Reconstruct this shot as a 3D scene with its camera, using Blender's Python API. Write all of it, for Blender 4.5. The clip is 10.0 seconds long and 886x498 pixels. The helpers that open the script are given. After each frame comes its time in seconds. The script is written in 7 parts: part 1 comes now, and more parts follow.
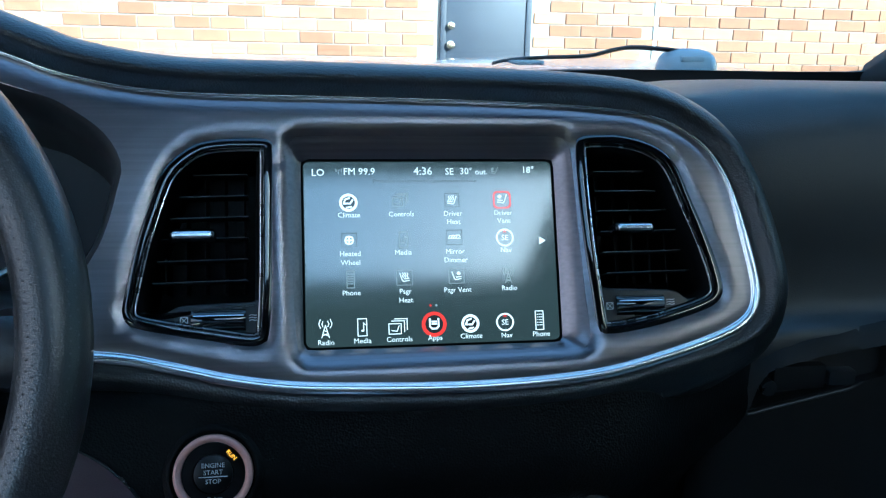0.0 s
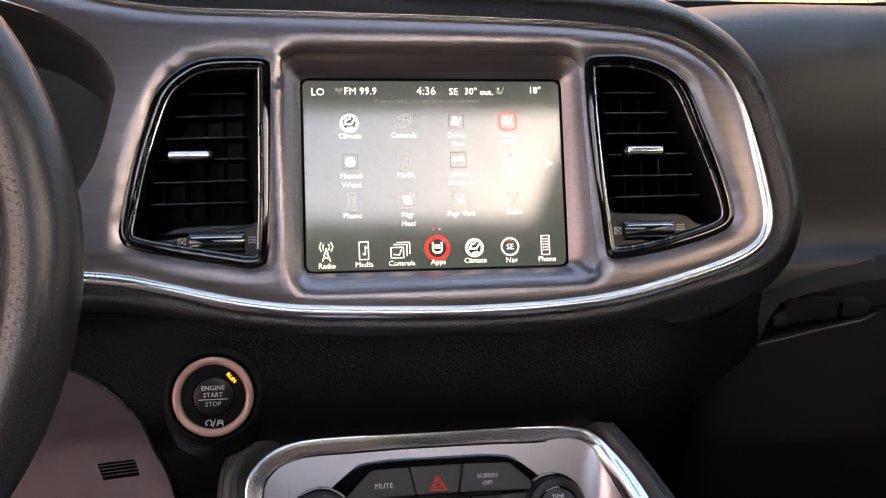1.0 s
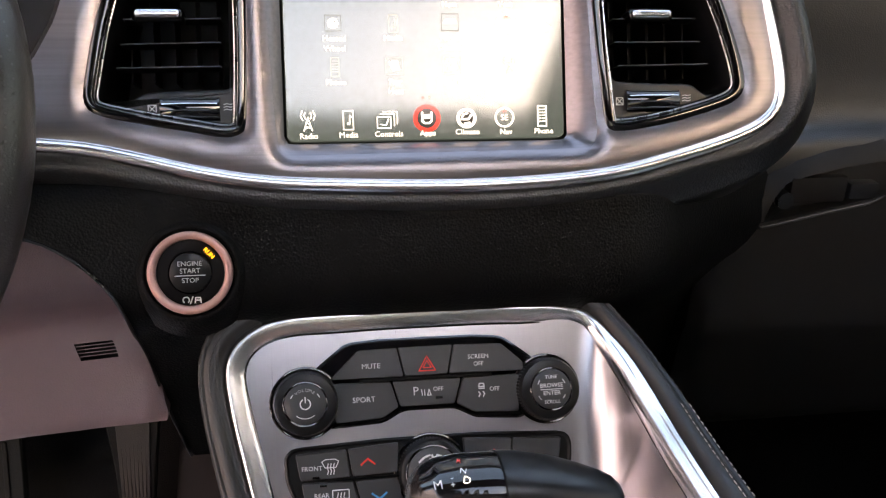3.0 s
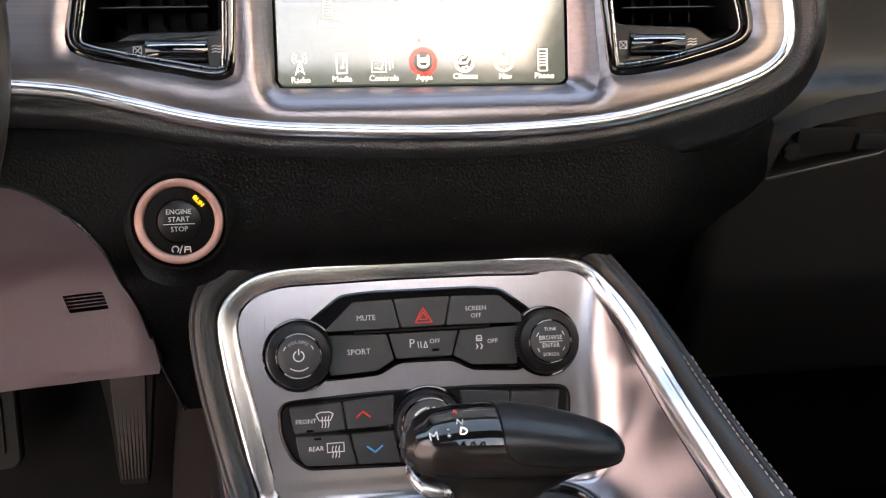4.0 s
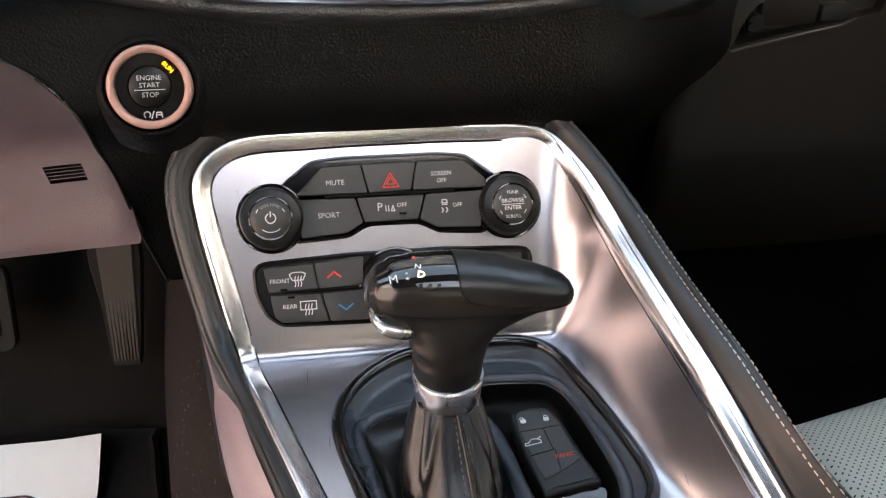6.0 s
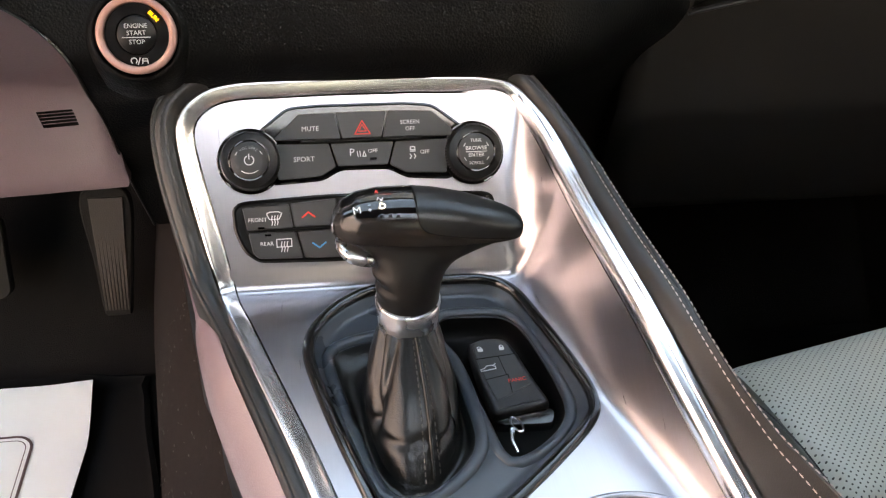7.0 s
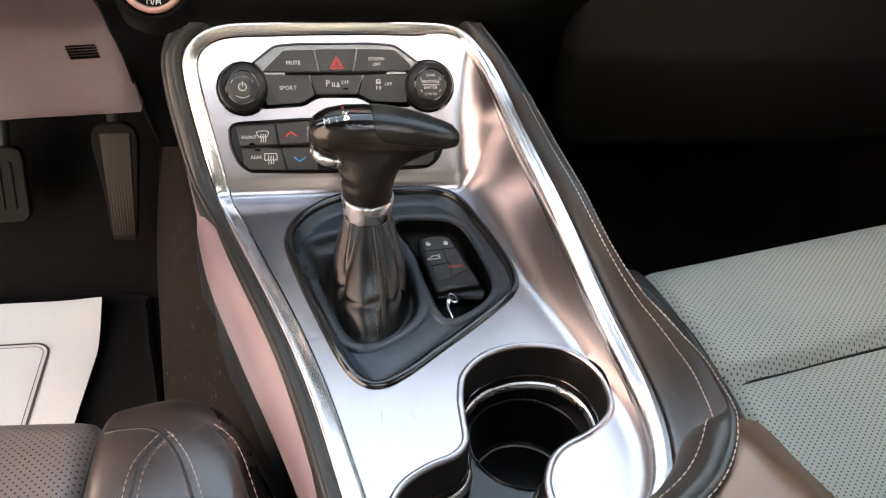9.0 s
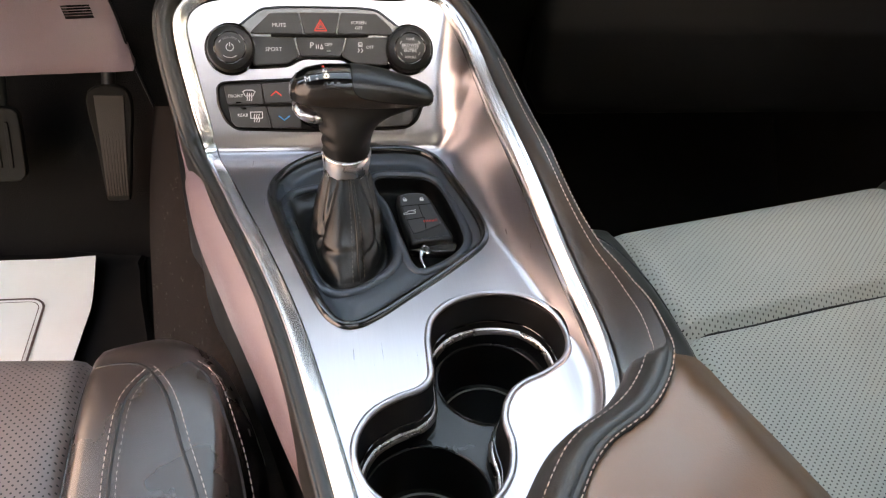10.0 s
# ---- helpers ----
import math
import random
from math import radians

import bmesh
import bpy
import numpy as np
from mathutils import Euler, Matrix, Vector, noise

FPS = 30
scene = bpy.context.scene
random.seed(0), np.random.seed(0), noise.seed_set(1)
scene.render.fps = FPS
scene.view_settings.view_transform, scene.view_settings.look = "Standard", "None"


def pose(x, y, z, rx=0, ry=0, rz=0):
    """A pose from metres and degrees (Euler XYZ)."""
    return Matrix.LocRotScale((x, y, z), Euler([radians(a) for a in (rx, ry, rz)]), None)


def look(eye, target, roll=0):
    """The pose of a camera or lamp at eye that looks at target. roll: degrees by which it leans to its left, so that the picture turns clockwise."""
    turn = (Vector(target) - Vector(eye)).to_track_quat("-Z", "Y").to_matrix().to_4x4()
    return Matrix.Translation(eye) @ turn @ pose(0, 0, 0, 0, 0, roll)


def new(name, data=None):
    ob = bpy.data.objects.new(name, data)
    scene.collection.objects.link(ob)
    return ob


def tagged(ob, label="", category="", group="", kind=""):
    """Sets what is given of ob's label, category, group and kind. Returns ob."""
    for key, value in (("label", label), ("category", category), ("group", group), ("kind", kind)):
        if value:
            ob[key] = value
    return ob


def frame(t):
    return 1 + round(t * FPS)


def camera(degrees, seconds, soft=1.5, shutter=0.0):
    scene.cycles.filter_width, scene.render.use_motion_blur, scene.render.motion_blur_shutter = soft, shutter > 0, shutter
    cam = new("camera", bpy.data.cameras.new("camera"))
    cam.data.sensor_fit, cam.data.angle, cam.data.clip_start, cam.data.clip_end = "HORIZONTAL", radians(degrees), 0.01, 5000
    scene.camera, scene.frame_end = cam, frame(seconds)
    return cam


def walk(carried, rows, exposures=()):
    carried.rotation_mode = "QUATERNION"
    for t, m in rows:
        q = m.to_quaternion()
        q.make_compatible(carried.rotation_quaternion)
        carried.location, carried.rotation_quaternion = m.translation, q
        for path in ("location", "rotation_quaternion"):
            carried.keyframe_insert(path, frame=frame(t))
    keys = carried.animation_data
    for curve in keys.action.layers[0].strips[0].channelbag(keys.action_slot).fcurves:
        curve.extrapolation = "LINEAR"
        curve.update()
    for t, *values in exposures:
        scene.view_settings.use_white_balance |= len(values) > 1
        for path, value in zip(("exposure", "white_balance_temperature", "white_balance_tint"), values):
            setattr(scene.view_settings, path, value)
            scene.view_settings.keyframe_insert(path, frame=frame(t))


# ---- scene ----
cam = camera(54.1, 10.0, 1.2)
PATH = [
    (0, (-0.001, -0.003, 1.104), (0.324, 1.901, 0.587), 1.5),
    (0.5, (0.003, -0.001, 1.09), (0.316, 1.895, 0.535), 1.4),
    (1, (0.007, 0.004, 1.083), (0.3, 1.88, 0.456), 1.4),
    (1.5, (0.007, 0.008, 1.077), (0.305, 1.868, 0.404), 1.6),
    (2, (0.008, 0.013, 1.071), (0.306, 1.852, 0.344), 1.7),
    (2.5, (0.011, 0.019, 1.062), (0.31, 1.834, 0.278), 1.8),
    (4, (0.017, 0.035, 1.041), (0.315, 1.79, 0.131), 2.0),
    (4.5, (0.019, 0.036, 1.034), (0.315, 1.769, 0.08), 2.0),
    (5, (0.024, 0.034, 1.029), (0.314, 1.739, 0.026), 1.6),
    (5.5, (0.025, 0.025, 1.027), (0.312, 1.707, -0.017), 1.6),
    (6, (0.03, 0.0, 1.027), (0.329, 1.652, -0.06), 1.8),
    (7.5, (0.045, -0.084, 1.039), (0.352, 1.53, -0.1), 3.2),
    (8, (0.046, -0.129, 1.053), (0.356, 1.477, -0.098), 3.5),
    (8.5, (0.047, -0.157, 1.062), (0.356, 1.436, -0.107), 3.8),
    (9, (0.05, -0.182, 1.067), (0.364, 1.399, -0.117), 4.2),
    (9.5, (0.055, -0.201, 1.07), (0.385, 1.363, -0.132), 4.9),
    (10, (0.061, -0.224, 1.075), (0.38, 1.326, -0.149), 5.3),
]
EXPOSURES = [(0.0, 2.42, 4750, -13), (0.5, 2.78, 5700, -9), (1.0, 3.2, 8500, 18), (2.0, 3.38, 8350, 17), (2.5, 3.5, 8500, 17), (5.0, 4.0, 9550, 14), (6.0, 4.15, 9850, 13), (7.5, 4.27, 10200, 12), (10.0, 4.25, 10900, 14)]
walk(cam, [(t, look(eye, target, roll)) for t, eye, target, roll in PATH], EXPOSURES)

# ---- sky, sun ----
SUN_ELEVATION, SUN_AZIMUTH = 20.0, 150.0  # azimuth from +y, clockwise
world = bpy.data.worlds.new("sky")
scene.world = world
world.use_nodes = True
wn = world.node_tree.nodes
sky = wn.new("ShaderNodeTexSky")
sky.sky_type, sky.sun_disc = "NISHITA", False
sky.sun_elevation, sky.sun_rotation = radians(SUN_ELEVATION), radians(SUN_AZIMUTH)
world.node_tree.links.new(sky.outputs[0], wn["Background"].inputs[0])
wn["Background"].inputs[1].default_value = 0.15
sun = new("sun", bpy.data.lights.new("sun", "SUN"))
sun.data.energy, sun.data.angle, sun.data.color = 3.5, radians(0.5), (1.0, 0.93, 0.86)
_az, _el = radians(SUN_AZIMUTH), radians(SUN_ELEVATION)
SUN_FROM = Vector((math.sin(_az) * math.cos(_el), math.cos(_az) * math.cos(_el), math.sin(_el)))
sun.matrix_basis = look(SUN_FROM * 30, (0, 0, 0))


# ---- materials ----
def material(name, base, rough=0.5, metal=0.0, vary=0.15, scale=30.0, bump=0.0, grain=900.0, kind="noise", stretch=(1, 1, 1),
             coat=0.0, rough_vary=0.1, emit=None, power=0.0, detail=6.0, spec=0.5, aniso=0.0):
    """A surface with colour and roughness that vary at a coarse scale and a fine relief at grain (per metre)."""
    m = bpy.data.materials.new(name)
    m.use_nodes = True
    nt = m.node_tree
    n, l = nt.nodes, nt.links
    p = n["Principled BSDF"]
    co = n.new("ShaderNodeTexCoord")
    big = n.new("ShaderNodeTexNoise")
    big.inputs["Scale"].default_value, big.inputs["Detail"].default_value = scale, detail
    mp = n.new("ShaderNodeMapping")
    mp.inputs["Scale"].default_value = stretch
    l.new(co.outputs["Object"], mp.inputs[0])
    l.new(mp.outputs[0], big.inputs["Vector"])
    mix = n.new("ShaderNodeMix")
    mix.data_type = "RGBA"
    mix.inputs["A"].default_value = (*[c * (1 - vary) for c in base], 1)
    mix.inputs["B"].default_value = (*[min(1, c * (1 + vary)) for c in base], 1)
    l.new(big.outputs["Fac"], mix.inputs["Factor"])
    l.new(mix.outputs["Result"], p.inputs["Base Color"])
    rr = n.new("ShaderNodeMapRange")
    rr.inputs["To Min"].default_value, rr.inputs["To Max"].default_value = max(0, rough - rough_vary), min(1, rough + rough_vary)
    l.new(big.outputs["Fac"], rr.inputs["Value"])
    l.new(rr.outputs[0], p.inputs["Roughness"])
    p.inputs["Metallic"].default_value = metal
    p.inputs["Specular IOR Level"].default_value = spec
    if coat:
        p.inputs["Coat Weight"].default_value, p.inputs["Coat Roughness"].default_value = coat, 0.04
    if aniso:
        p.inputs["Anisotropic"].default_value = aniso
    if bump:
        if kind == "voronoi":
            fine = n.new("ShaderNodeTexVoronoi")
            fine.inputs["Scale"].default_value = grain
            out = fine.outputs["Distance"]
        else:
            fine = n.new("ShaderNodeTexNoise")
            fine.inputs["Scale"].default_value, fine.inputs["Detail"].default_value = grain, 3
            out = fine.outputs["Fac"]
        l.new(mp.outputs[0], fine.inputs["Vector"])
        b = n.new("ShaderNodeBump")
        b.inputs["Strength"].default_value, b.inputs["Distance"].default_value = bump, 0.001
        l.new(out, b.inputs["Height"])
        l.new(b.outputs[0], p.inputs["Normal"])
    if emit:
        p.inputs["Emission Color"].default_value, p.inputs["Emission Strength"].default_value = (*emit, 1), power
    return m


LEATHER = material("black_leather", (0.012, 0.012, 0.013), 0.38, vary=0.2, bump=0.2, grain=900, kind="voronoi", scale=14)
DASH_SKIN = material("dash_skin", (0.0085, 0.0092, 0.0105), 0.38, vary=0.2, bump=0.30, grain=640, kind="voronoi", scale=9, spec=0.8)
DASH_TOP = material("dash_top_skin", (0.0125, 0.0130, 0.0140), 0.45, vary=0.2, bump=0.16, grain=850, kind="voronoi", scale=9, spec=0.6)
# Dash skin darkened so that its colour holds the shade under the dash.
DASH_SHADED = material("shaded_dash_skin", (0.0026, 0.0027, 0.0029), 0.46, vary=0.2, bump=0.30, grain=640, kind="voronoi", scale=9, spec=0.12)
PLASTIC = material("black_plastic", (0.011, 0.011, 0.012), 0.45, bump=0.15, grain=1500, scale=20)
DARK_PANEL = material("dark_panel_plastic", (0.006, 0.0057, 0.006), 0.55, bump=0.2, grain=1300, scale=16, spec=0.28)
# Black plastic whose pink sheen from outside light is put into the base colour.
SHEEN_PLASTIC = material("sheen_plastic", (0.22, 0.158, 0.176), 0.33, bump=0.3, grain=1000, scale=16, spec=1.0)
SATIN_BLACK = material("satin_black", (0.011, 0.0125, 0.015), 0.30, bump=0.05, grain=1800, scale=20)
GLOSS_BLACK = material("gloss_black", (0.006, 0.006, 0.007), 0.06, rough_vary=0.03, scale=40, coat=0.6)
RAIL_LEATHER = material("rail_leather", (0.016, 0.0155, 0.0145), 0.40, vary=0.2, bump=0.08, grain=1100, kind="voronoi", scale=14, spec=0.55)
BOOT_LEATHER = material("boot_leather", (0.0065, 0.0066, 0.0067), 0.31, vary=0.2, bump=0.10, grain=900, kind="voronoi", scale=30, spec=0.45)
# Black plate with the sky's blue reflection mixed into its base colour.
PLATE = material("sky_sheen_plate", (0.036, 0.048, 0.062), 0.30, bump=0.03, grain=1800, scale=20)
HANDLE_SATIN = material("handle_satin", (0.014, 0.012, 0.011), 0.20, bump=0.03, grain=1800, scale=20)
STEM_BLACK = material("stem_black", (0.0045, 0.0043, 0.0042), 0.42, bump=0.05, grain=1500, scale=20, spec=0.3)
GRIP = material("grip_skin", (0.008, 0.008, 0.0085), 0.33, bump=0.05, grain=1600, scale=30)
RUBBER_BLACK = material("knob_black", (0.0045, 0.0045, 0.005), 0.33, scale=30, spec=0.3)
BUTTON = material("button_rubber", (0.035, 0.037, 0.038), 0.42, bump=0.1, grain=2200, scale=60)
BRUSHED = material("brushed_metal", (0.255, 0.23, 0.243), 0.33, metal=1.0, vary=0.26, scale=420, stretch=(0.015, 1, 1), rough_vary=0.10, detail=5, bump=0.05, grain=900)
BRUSHED_DECK = material("brushed_deck_metal", (0.50, 0.475, 0.495), 0.29, metal=1.0, vary=0.05, scale=1300, stretch=(1, 0.02, 0.02), rough_vary=0.03, detail=2, bump=0.008, grain=1500)
CHROME = material("chrome", (0.9, 0.9, 0.91), 0.24, metal=1.0, vary=0.03, rough_vary=0.05, scale=60)
SATIN_SILVER = material("satin_silver", (0.62, 0.6, 0.59), 0.28, metal=1.0, vary=0.05, scale=80)
RING_SATIN = material("satin_ring_paint", (0.66, 0.37, 0.31), 0.42, metal=0.25, vary=0.05, scale=80)
# Grey that paints the light caught by the vent slats' front edges.
SLAT_GLINT = material("slat_glint", (0.07, 0.072, 0.075), 0.38, scale=20, spec=0.5)
# Near-black; in ducts, wells and below the console it also paints the shade.
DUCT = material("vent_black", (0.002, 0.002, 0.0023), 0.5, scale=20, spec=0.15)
WHITE_INK = material("white_ink", (0.75, 0.75, 0.74), 0.5, vary=0.05, scale=200)
GREY_INK = material("grey_ink", (0.35, 0.35, 0.35), 0.5, vary=0.05, scale=200)
RED_INK = material("red_ink", (0.85, 0.05, 0.035), 0.5, vary=0.05, scale=200)
BLUE_INK = material("blue_ink", (0.03, 0.32, 0.62), 0.5, vary=0.05, scale=200)
DUST = material("pale_dust", (0.10, 0.098, 0.095), 0.9, vary=0.3, scale=200)
THREAD = material("thread", (0.50, 0.42, 0.38), 0.8, vary=0.1, scale=400)
BOOT_THREAD = material("boot_thread", (0.09, 0.08, 0.068), 0.7, vary=0.1, scale=400)
DARK_THREAD = material("dark_thread", (0.085, 0.085, 0.083), 0.8, vary=0.1, scale=400)
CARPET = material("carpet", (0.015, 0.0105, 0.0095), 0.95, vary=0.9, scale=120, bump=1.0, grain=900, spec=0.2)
# Darker than the tunnel's carpet: the footwell's shade is in this colour.
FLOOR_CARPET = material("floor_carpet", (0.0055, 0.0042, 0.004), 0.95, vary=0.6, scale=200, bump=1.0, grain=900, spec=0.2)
RUBBER_MAT = material("mat", (0.0040, 0.0032, 0.0030), 0.85, vary=0.4, scale=24, bump=0.5, grain=500, spec=0.2)
PEDAL_RIB = material("worn_pedal_rib", (0.030, 0.021, 0.017), 0.6, vary=0.3, scale=60, bump=0.2, grain=600)
PEDAL = material("pedal_rubber", (0.006, 0.0048, 0.0042), 0.7, vary=0.4, scale=30, bump=0.3, grain=600, spec=0.2)
PAPER = material("paper", (0.88, 0.88, 0.87), 0.8, vary=0.03, scale=40, bump=0.05, grain=300)
BROWN_INK = material("printed_line", (0.1, 0.06, 0.06), 0.7, vary=0.1, scale=90)
HEADLINER = material("headliner", (0.045, 0.045, 0.045), 0.9, vary=0.1, bump=0.3, grain=800)
ASPHALT = material("asphalt", (0.055, 0.055, 0.055), 0.9, vary=0.4, scale=3, bump=0.8, grain=120)
MORTAR = material("mortar", (0.36, 0.33, 0.29), 0.9, vary=0.15, scale=6, bump=0.4, grain=150)
DOOR_PAINT = material("door_paint", (0.035, 0.042, 0.06), 0.45, vary=0.15, scale=5, bump=0.1, grain=80)
BRASS = material("worn_brass", (0.7, 0.62, 0.45), 0.25, metal=1.0, scale=60)
CAR_PAINT = material("car_paint", (0.30, 0.36, 0.40), 0.25, vary=0.05, scale=12, coat=0.8)
# Tinted to suit the light that the added walls bounce into the car.
STUCCO = material("stucco", (0.37, 0.345, 0.405), 0.9, vary=0.2, scale=2, bump=0.4, grain=40)
WHITE_SEALANT = material("sealant", (0.7, 0.68, 0.64), 0.8, vary=0.1, scale=10)


def brick_material():
    m = material("brick", (0.34, 0.195, 0.12), 0.9, vary=0.45, scale=11, bump=0.5, grain=90)
    n, l = m.node_tree.nodes, m.node_tree.links
    p = n["Principled BSDF"]
    was = p.inputs["Base Color"].links[0].from_socket
    geo, info = n.new("ShaderNodeNewGeometry"), n.new("ShaderNodeObjectInfo")
    add = n.new("ShaderNodeMath")
    add.operation = "ADD"
    l.new(geo.outputs["Random Per Island"], add.inputs[0])
    l.new(info.outputs["Random"], add.inputs[1])
    frac = n.new("ShaderNodeMath")
    frac.operation = "FRACT"
    l.new(add.outputs[0], frac.inputs[0])
    ramp = n.new("ShaderNodeValToRGB")
    ramp.color_ramp.elements[0].color, ramp.color_ramp.elements[1].color = (0.72, 0.6, 0.52, 1), (1.4, 1.3, 1.2, 1)
    l.new(frac.outputs[0], ramp.inputs[0])
    mul = n.new("ShaderNodeMix")
    mul.data_type, mul.blend_type = "RGBA", "MULTIPLY"
    mul.inputs["Factor"].default_value = 1
    l.new(was, mul.inputs["A"])
    l.new(ramp.outputs[0], mul.inputs["B"])
    l.new(mul.outputs["Result"], p.inputs["Base Color"])
    return m


BRICK = brick_material()


def perforated(name, base, rough, solid=0.0):
    """Leather with a lattice of small punched holes."""
    m = material(name, base, rough, vary=0.12, scale=10, bump=0.08, grain=1000, kind="voronoi")
    n, l = m.node_tree.nodes, m.node_tree.links
    p = n["Principled BSDF"]
    was = p.inputs["Base Color"].links[0].from_socket
    co = n.new("ShaderNodeTexCoord")
    mp = n.new("ShaderNodeMapping")
    mp.inputs["Rotation"].default_value = (0, 0, radians(45))
    mp.inputs["Scale"].default_value = (1, 1, solid)
    v = n.new("ShaderNodeTexVoronoi")
    v.inputs["Scale"].default_value, v.inputs["Randomness"].default_value = 265, 0.0
    l.new(co.outputs["Object"], mp.inputs[0])
    l.new(mp.outputs[0], v.inputs["Vector"])
    r = n.new("ShaderNodeMapRange")
    r.inputs["From Min"].default_value, r.inputs["From Max"].default_value = 0.15, 0.21
    l.new(v.outputs["Distance"], r.inputs["Value"])
    mul = n.new("ShaderNodeMix")
    mul.data_type = "RGBA"
    mul.inputs["A"].default_value = (*[c * 0.05 for c in base], 1)
    l.new(r.outputs[0], mul.inputs["Factor"])
    l.new(was, mul.inputs["B"])
    l.new(mul.outputs["Result"], p.inputs["Base Color"])
    return m


WHEEL_SKIN = material("wheel_leather", (0.024, 0.020, 0.019), 0.36, vary=0.2, bump=0.12, grain=1000, kind="voronoi", scale=14, spec=0.8)
SEAT_PERF = perforated("perforated_leather", (0.50, 0.50, 0.44), 0.40)
# Driver seat leathers: the brown holds warm reflected light on black leather.
DRIVER_PERF = perforated("dark_perforated_leather", (0.18, 0.142, 0.135), 0.34)
SEAT_LEATHER = material("seat_leather", (0.034, 0.024, 0.0215), 0.28, vary=0.15, bump=0.07, grain=1000, kind="voronoi", scale=10, spec=1.0)
# The passenger insert's leather, darkened to the shade on its bolsters.
SHADED_LEATHER = material("shaded_leather", (0.058, 0.060, 0.055), 0.30, vary=0.15, bump=0.07, grain=1000, kind="voronoi", scale=10)
# Armrest leather; the warm light falling on it is put into this tan base.
WARM_LEATHER = material("warm_lit_leather", (0.150, 0.080, 0.047), 0.36, vary=0.12, bump=0.06, grain=1000, kind="voronoi", scale=10, spec=0.8)


def glass(name, tint=(1, 1, 1)):
    m = bpy.data.materials.new(name)
    m.use_nodes = True
    p = m.node_tree.nodes["Principled BSDF"]
    p.inputs["Base Color"].default_value = (*tint, 1)
    p.inputs["Roughness"].default_value, p.inputs["Transmission Weight"].default_value, p.inputs["IOR"].default_value = 0.0, 1.0, 1.45
    return m


GLASS = glass("window_glass", (0.97, 0.99, 0.98))
TINTED = glass("tinted_glass", (0.94, 0.95, 0.95))


def smoked(name, pass_):
    """A tinted clear pane with a little gloss, to dim the light through it."""
    m = bpy.data.materials.new(name)
    m.use_nodes = True
    n, l = m.node_tree.nodes, m.node_tree.links
    n.remove(n["Principled BSDF"])
    clear, shine, mix = n.new("ShaderNodeBsdfTransparent"), n.new("ShaderNodeBsdfGlossy"), n.new("ShaderNodeMixShader")
    clear.inputs["Color"].default_value = (pass_, pass_ * 1.02, pass_, 1)
    shine.inputs["Roughness"].default_value = 0.02
    mix.inputs["Fac"].default_value = 0.05
    l.new(clear.outputs[0], mix.inputs[1])
    l.new(shine.outputs[0], mix.inputs[2])
    l.new(mix.outputs[0], n["Material Output"].inputs["Surface"])
    return m


# Tints chosen to dim the cabin light, not known from the car.
SMOKED = smoked("smoked_glass", 0.34)
SIDE_GLASS = smoked("side_glass", 0.42)


# ---- building blocks ----
def thing(name, at, label, category, group="", kind=""):
    ob = new(name)
    ob.empty_display_size = 0.02
    ob.matrix_basis = Matrix.Translation(at)
    return tagged(ob, label, category, group, kind)


def finish(name, bm, mat, smooth=True):
    bmesh.ops.recalc_face_normals(bm, faces=bm.faces)
    me = bpy.data.meshes.new(name)
    bm.to_mesh(me)
    bm.free()
    me.materials.append(mat)
    me.polygons.foreach_set("use_smooth", [smooth] * len(me.polygons))
    return me


def part(name, bm, mat, parent=None, label="", smooth=True, angle=40):
    """Links a bmesh, given in world places, as one mesh under a thing or a part."""
    ob = new(name, finish(name, bm, mat, smooth))
    if smooth and angle:
        ob.data.set_sharp_from_angle(angle=radians(angle))
    if parent is not None:
        ob.parent = parent
        if parent.parent is None:
            ob.matrix_parent_inverse = parent.matrix_basis.inverted()
    if label:
        tagged(ob, label)
    return ob


def structure(name, bm, mat, label, category, smooth=True):
    return tagged(part(name, bm, mat, None, "", smooth), label, category, "", "structure")


def catmull(pts, per=6, closed=True):
    """A smooth line through the given points."""
    p = np.array(pts, float)
    n = len(p)
    out = []
    for i in range(n if closed else n - 1):
        a, b, c, d = (p[(i + k - 1) % n] if closed else p[min(max(i + k - 1, 0), n - 1)] for k in range(4))
        for k in range(per):
            t = k / per
            out.append(0.5 * (2 * b + (c - a) * t + (2 * a - 5 * b + 4 * c - d) * t * t + (3 * b - a - 3 * c + d) * t ** 3))
    if not closed:
        out.append(p[-1])
    return np.array(out)


def even(pts, step, closed=True):
    """The same line with points at even steps."""
    p = np.array(pts, float)
    q = np.vstack([p, p[:1]]) if closed else p
    s = np.r_[0, np.cumsum(np.linalg.norm(np.diff(q, axis=0), axis=1))]
    m = max(4, round(s[-1] / step))
    at = np.linspace(0, s[-1], m + (0 if closed else 1), endpoint=not closed)
    return np.stack([np.interp(at, s, q[:, k]) for k in range(q.shape[1])], 1)


def grown(pts, d):
    """A closed flat outline moved outwards by d."""
    p = np.array(pts, float)[:, :2]
    area = 0.5 * np.sum(p[:, 0] * np.roll(p[:, 1], -1) - np.roll(p[:, 0], -1) * p[:, 1])
    t = np.roll(p, -1, 0) - np.roll(p, 1, 0)
    t /= np.maximum(np.linalg.norm(t, axis=1), 1e-9)[:, None]
    nrm = np.stack([t[:, 1], -t[:, 0]], 1) * np.sign(area)
    return p + nrm * d


def rounded(w, h, r, n=6, cx=0.0, cy=0.0):
    """A rounded rectangle's outline."""
    out = []
    for sx, sy, a0 in ((1, 1, 0), (-1, 1, 90), (-1, -1, 180), (1, -1, 270)):
        for k in range(n + 1):
            a = radians(a0 + 90 * k / n)
            out.append((cx + sx * (w / 2 - r) + r * math.cos(a), cy + sy * (h / 2 - r) + r * math.sin(a)))
    return np.array(out)


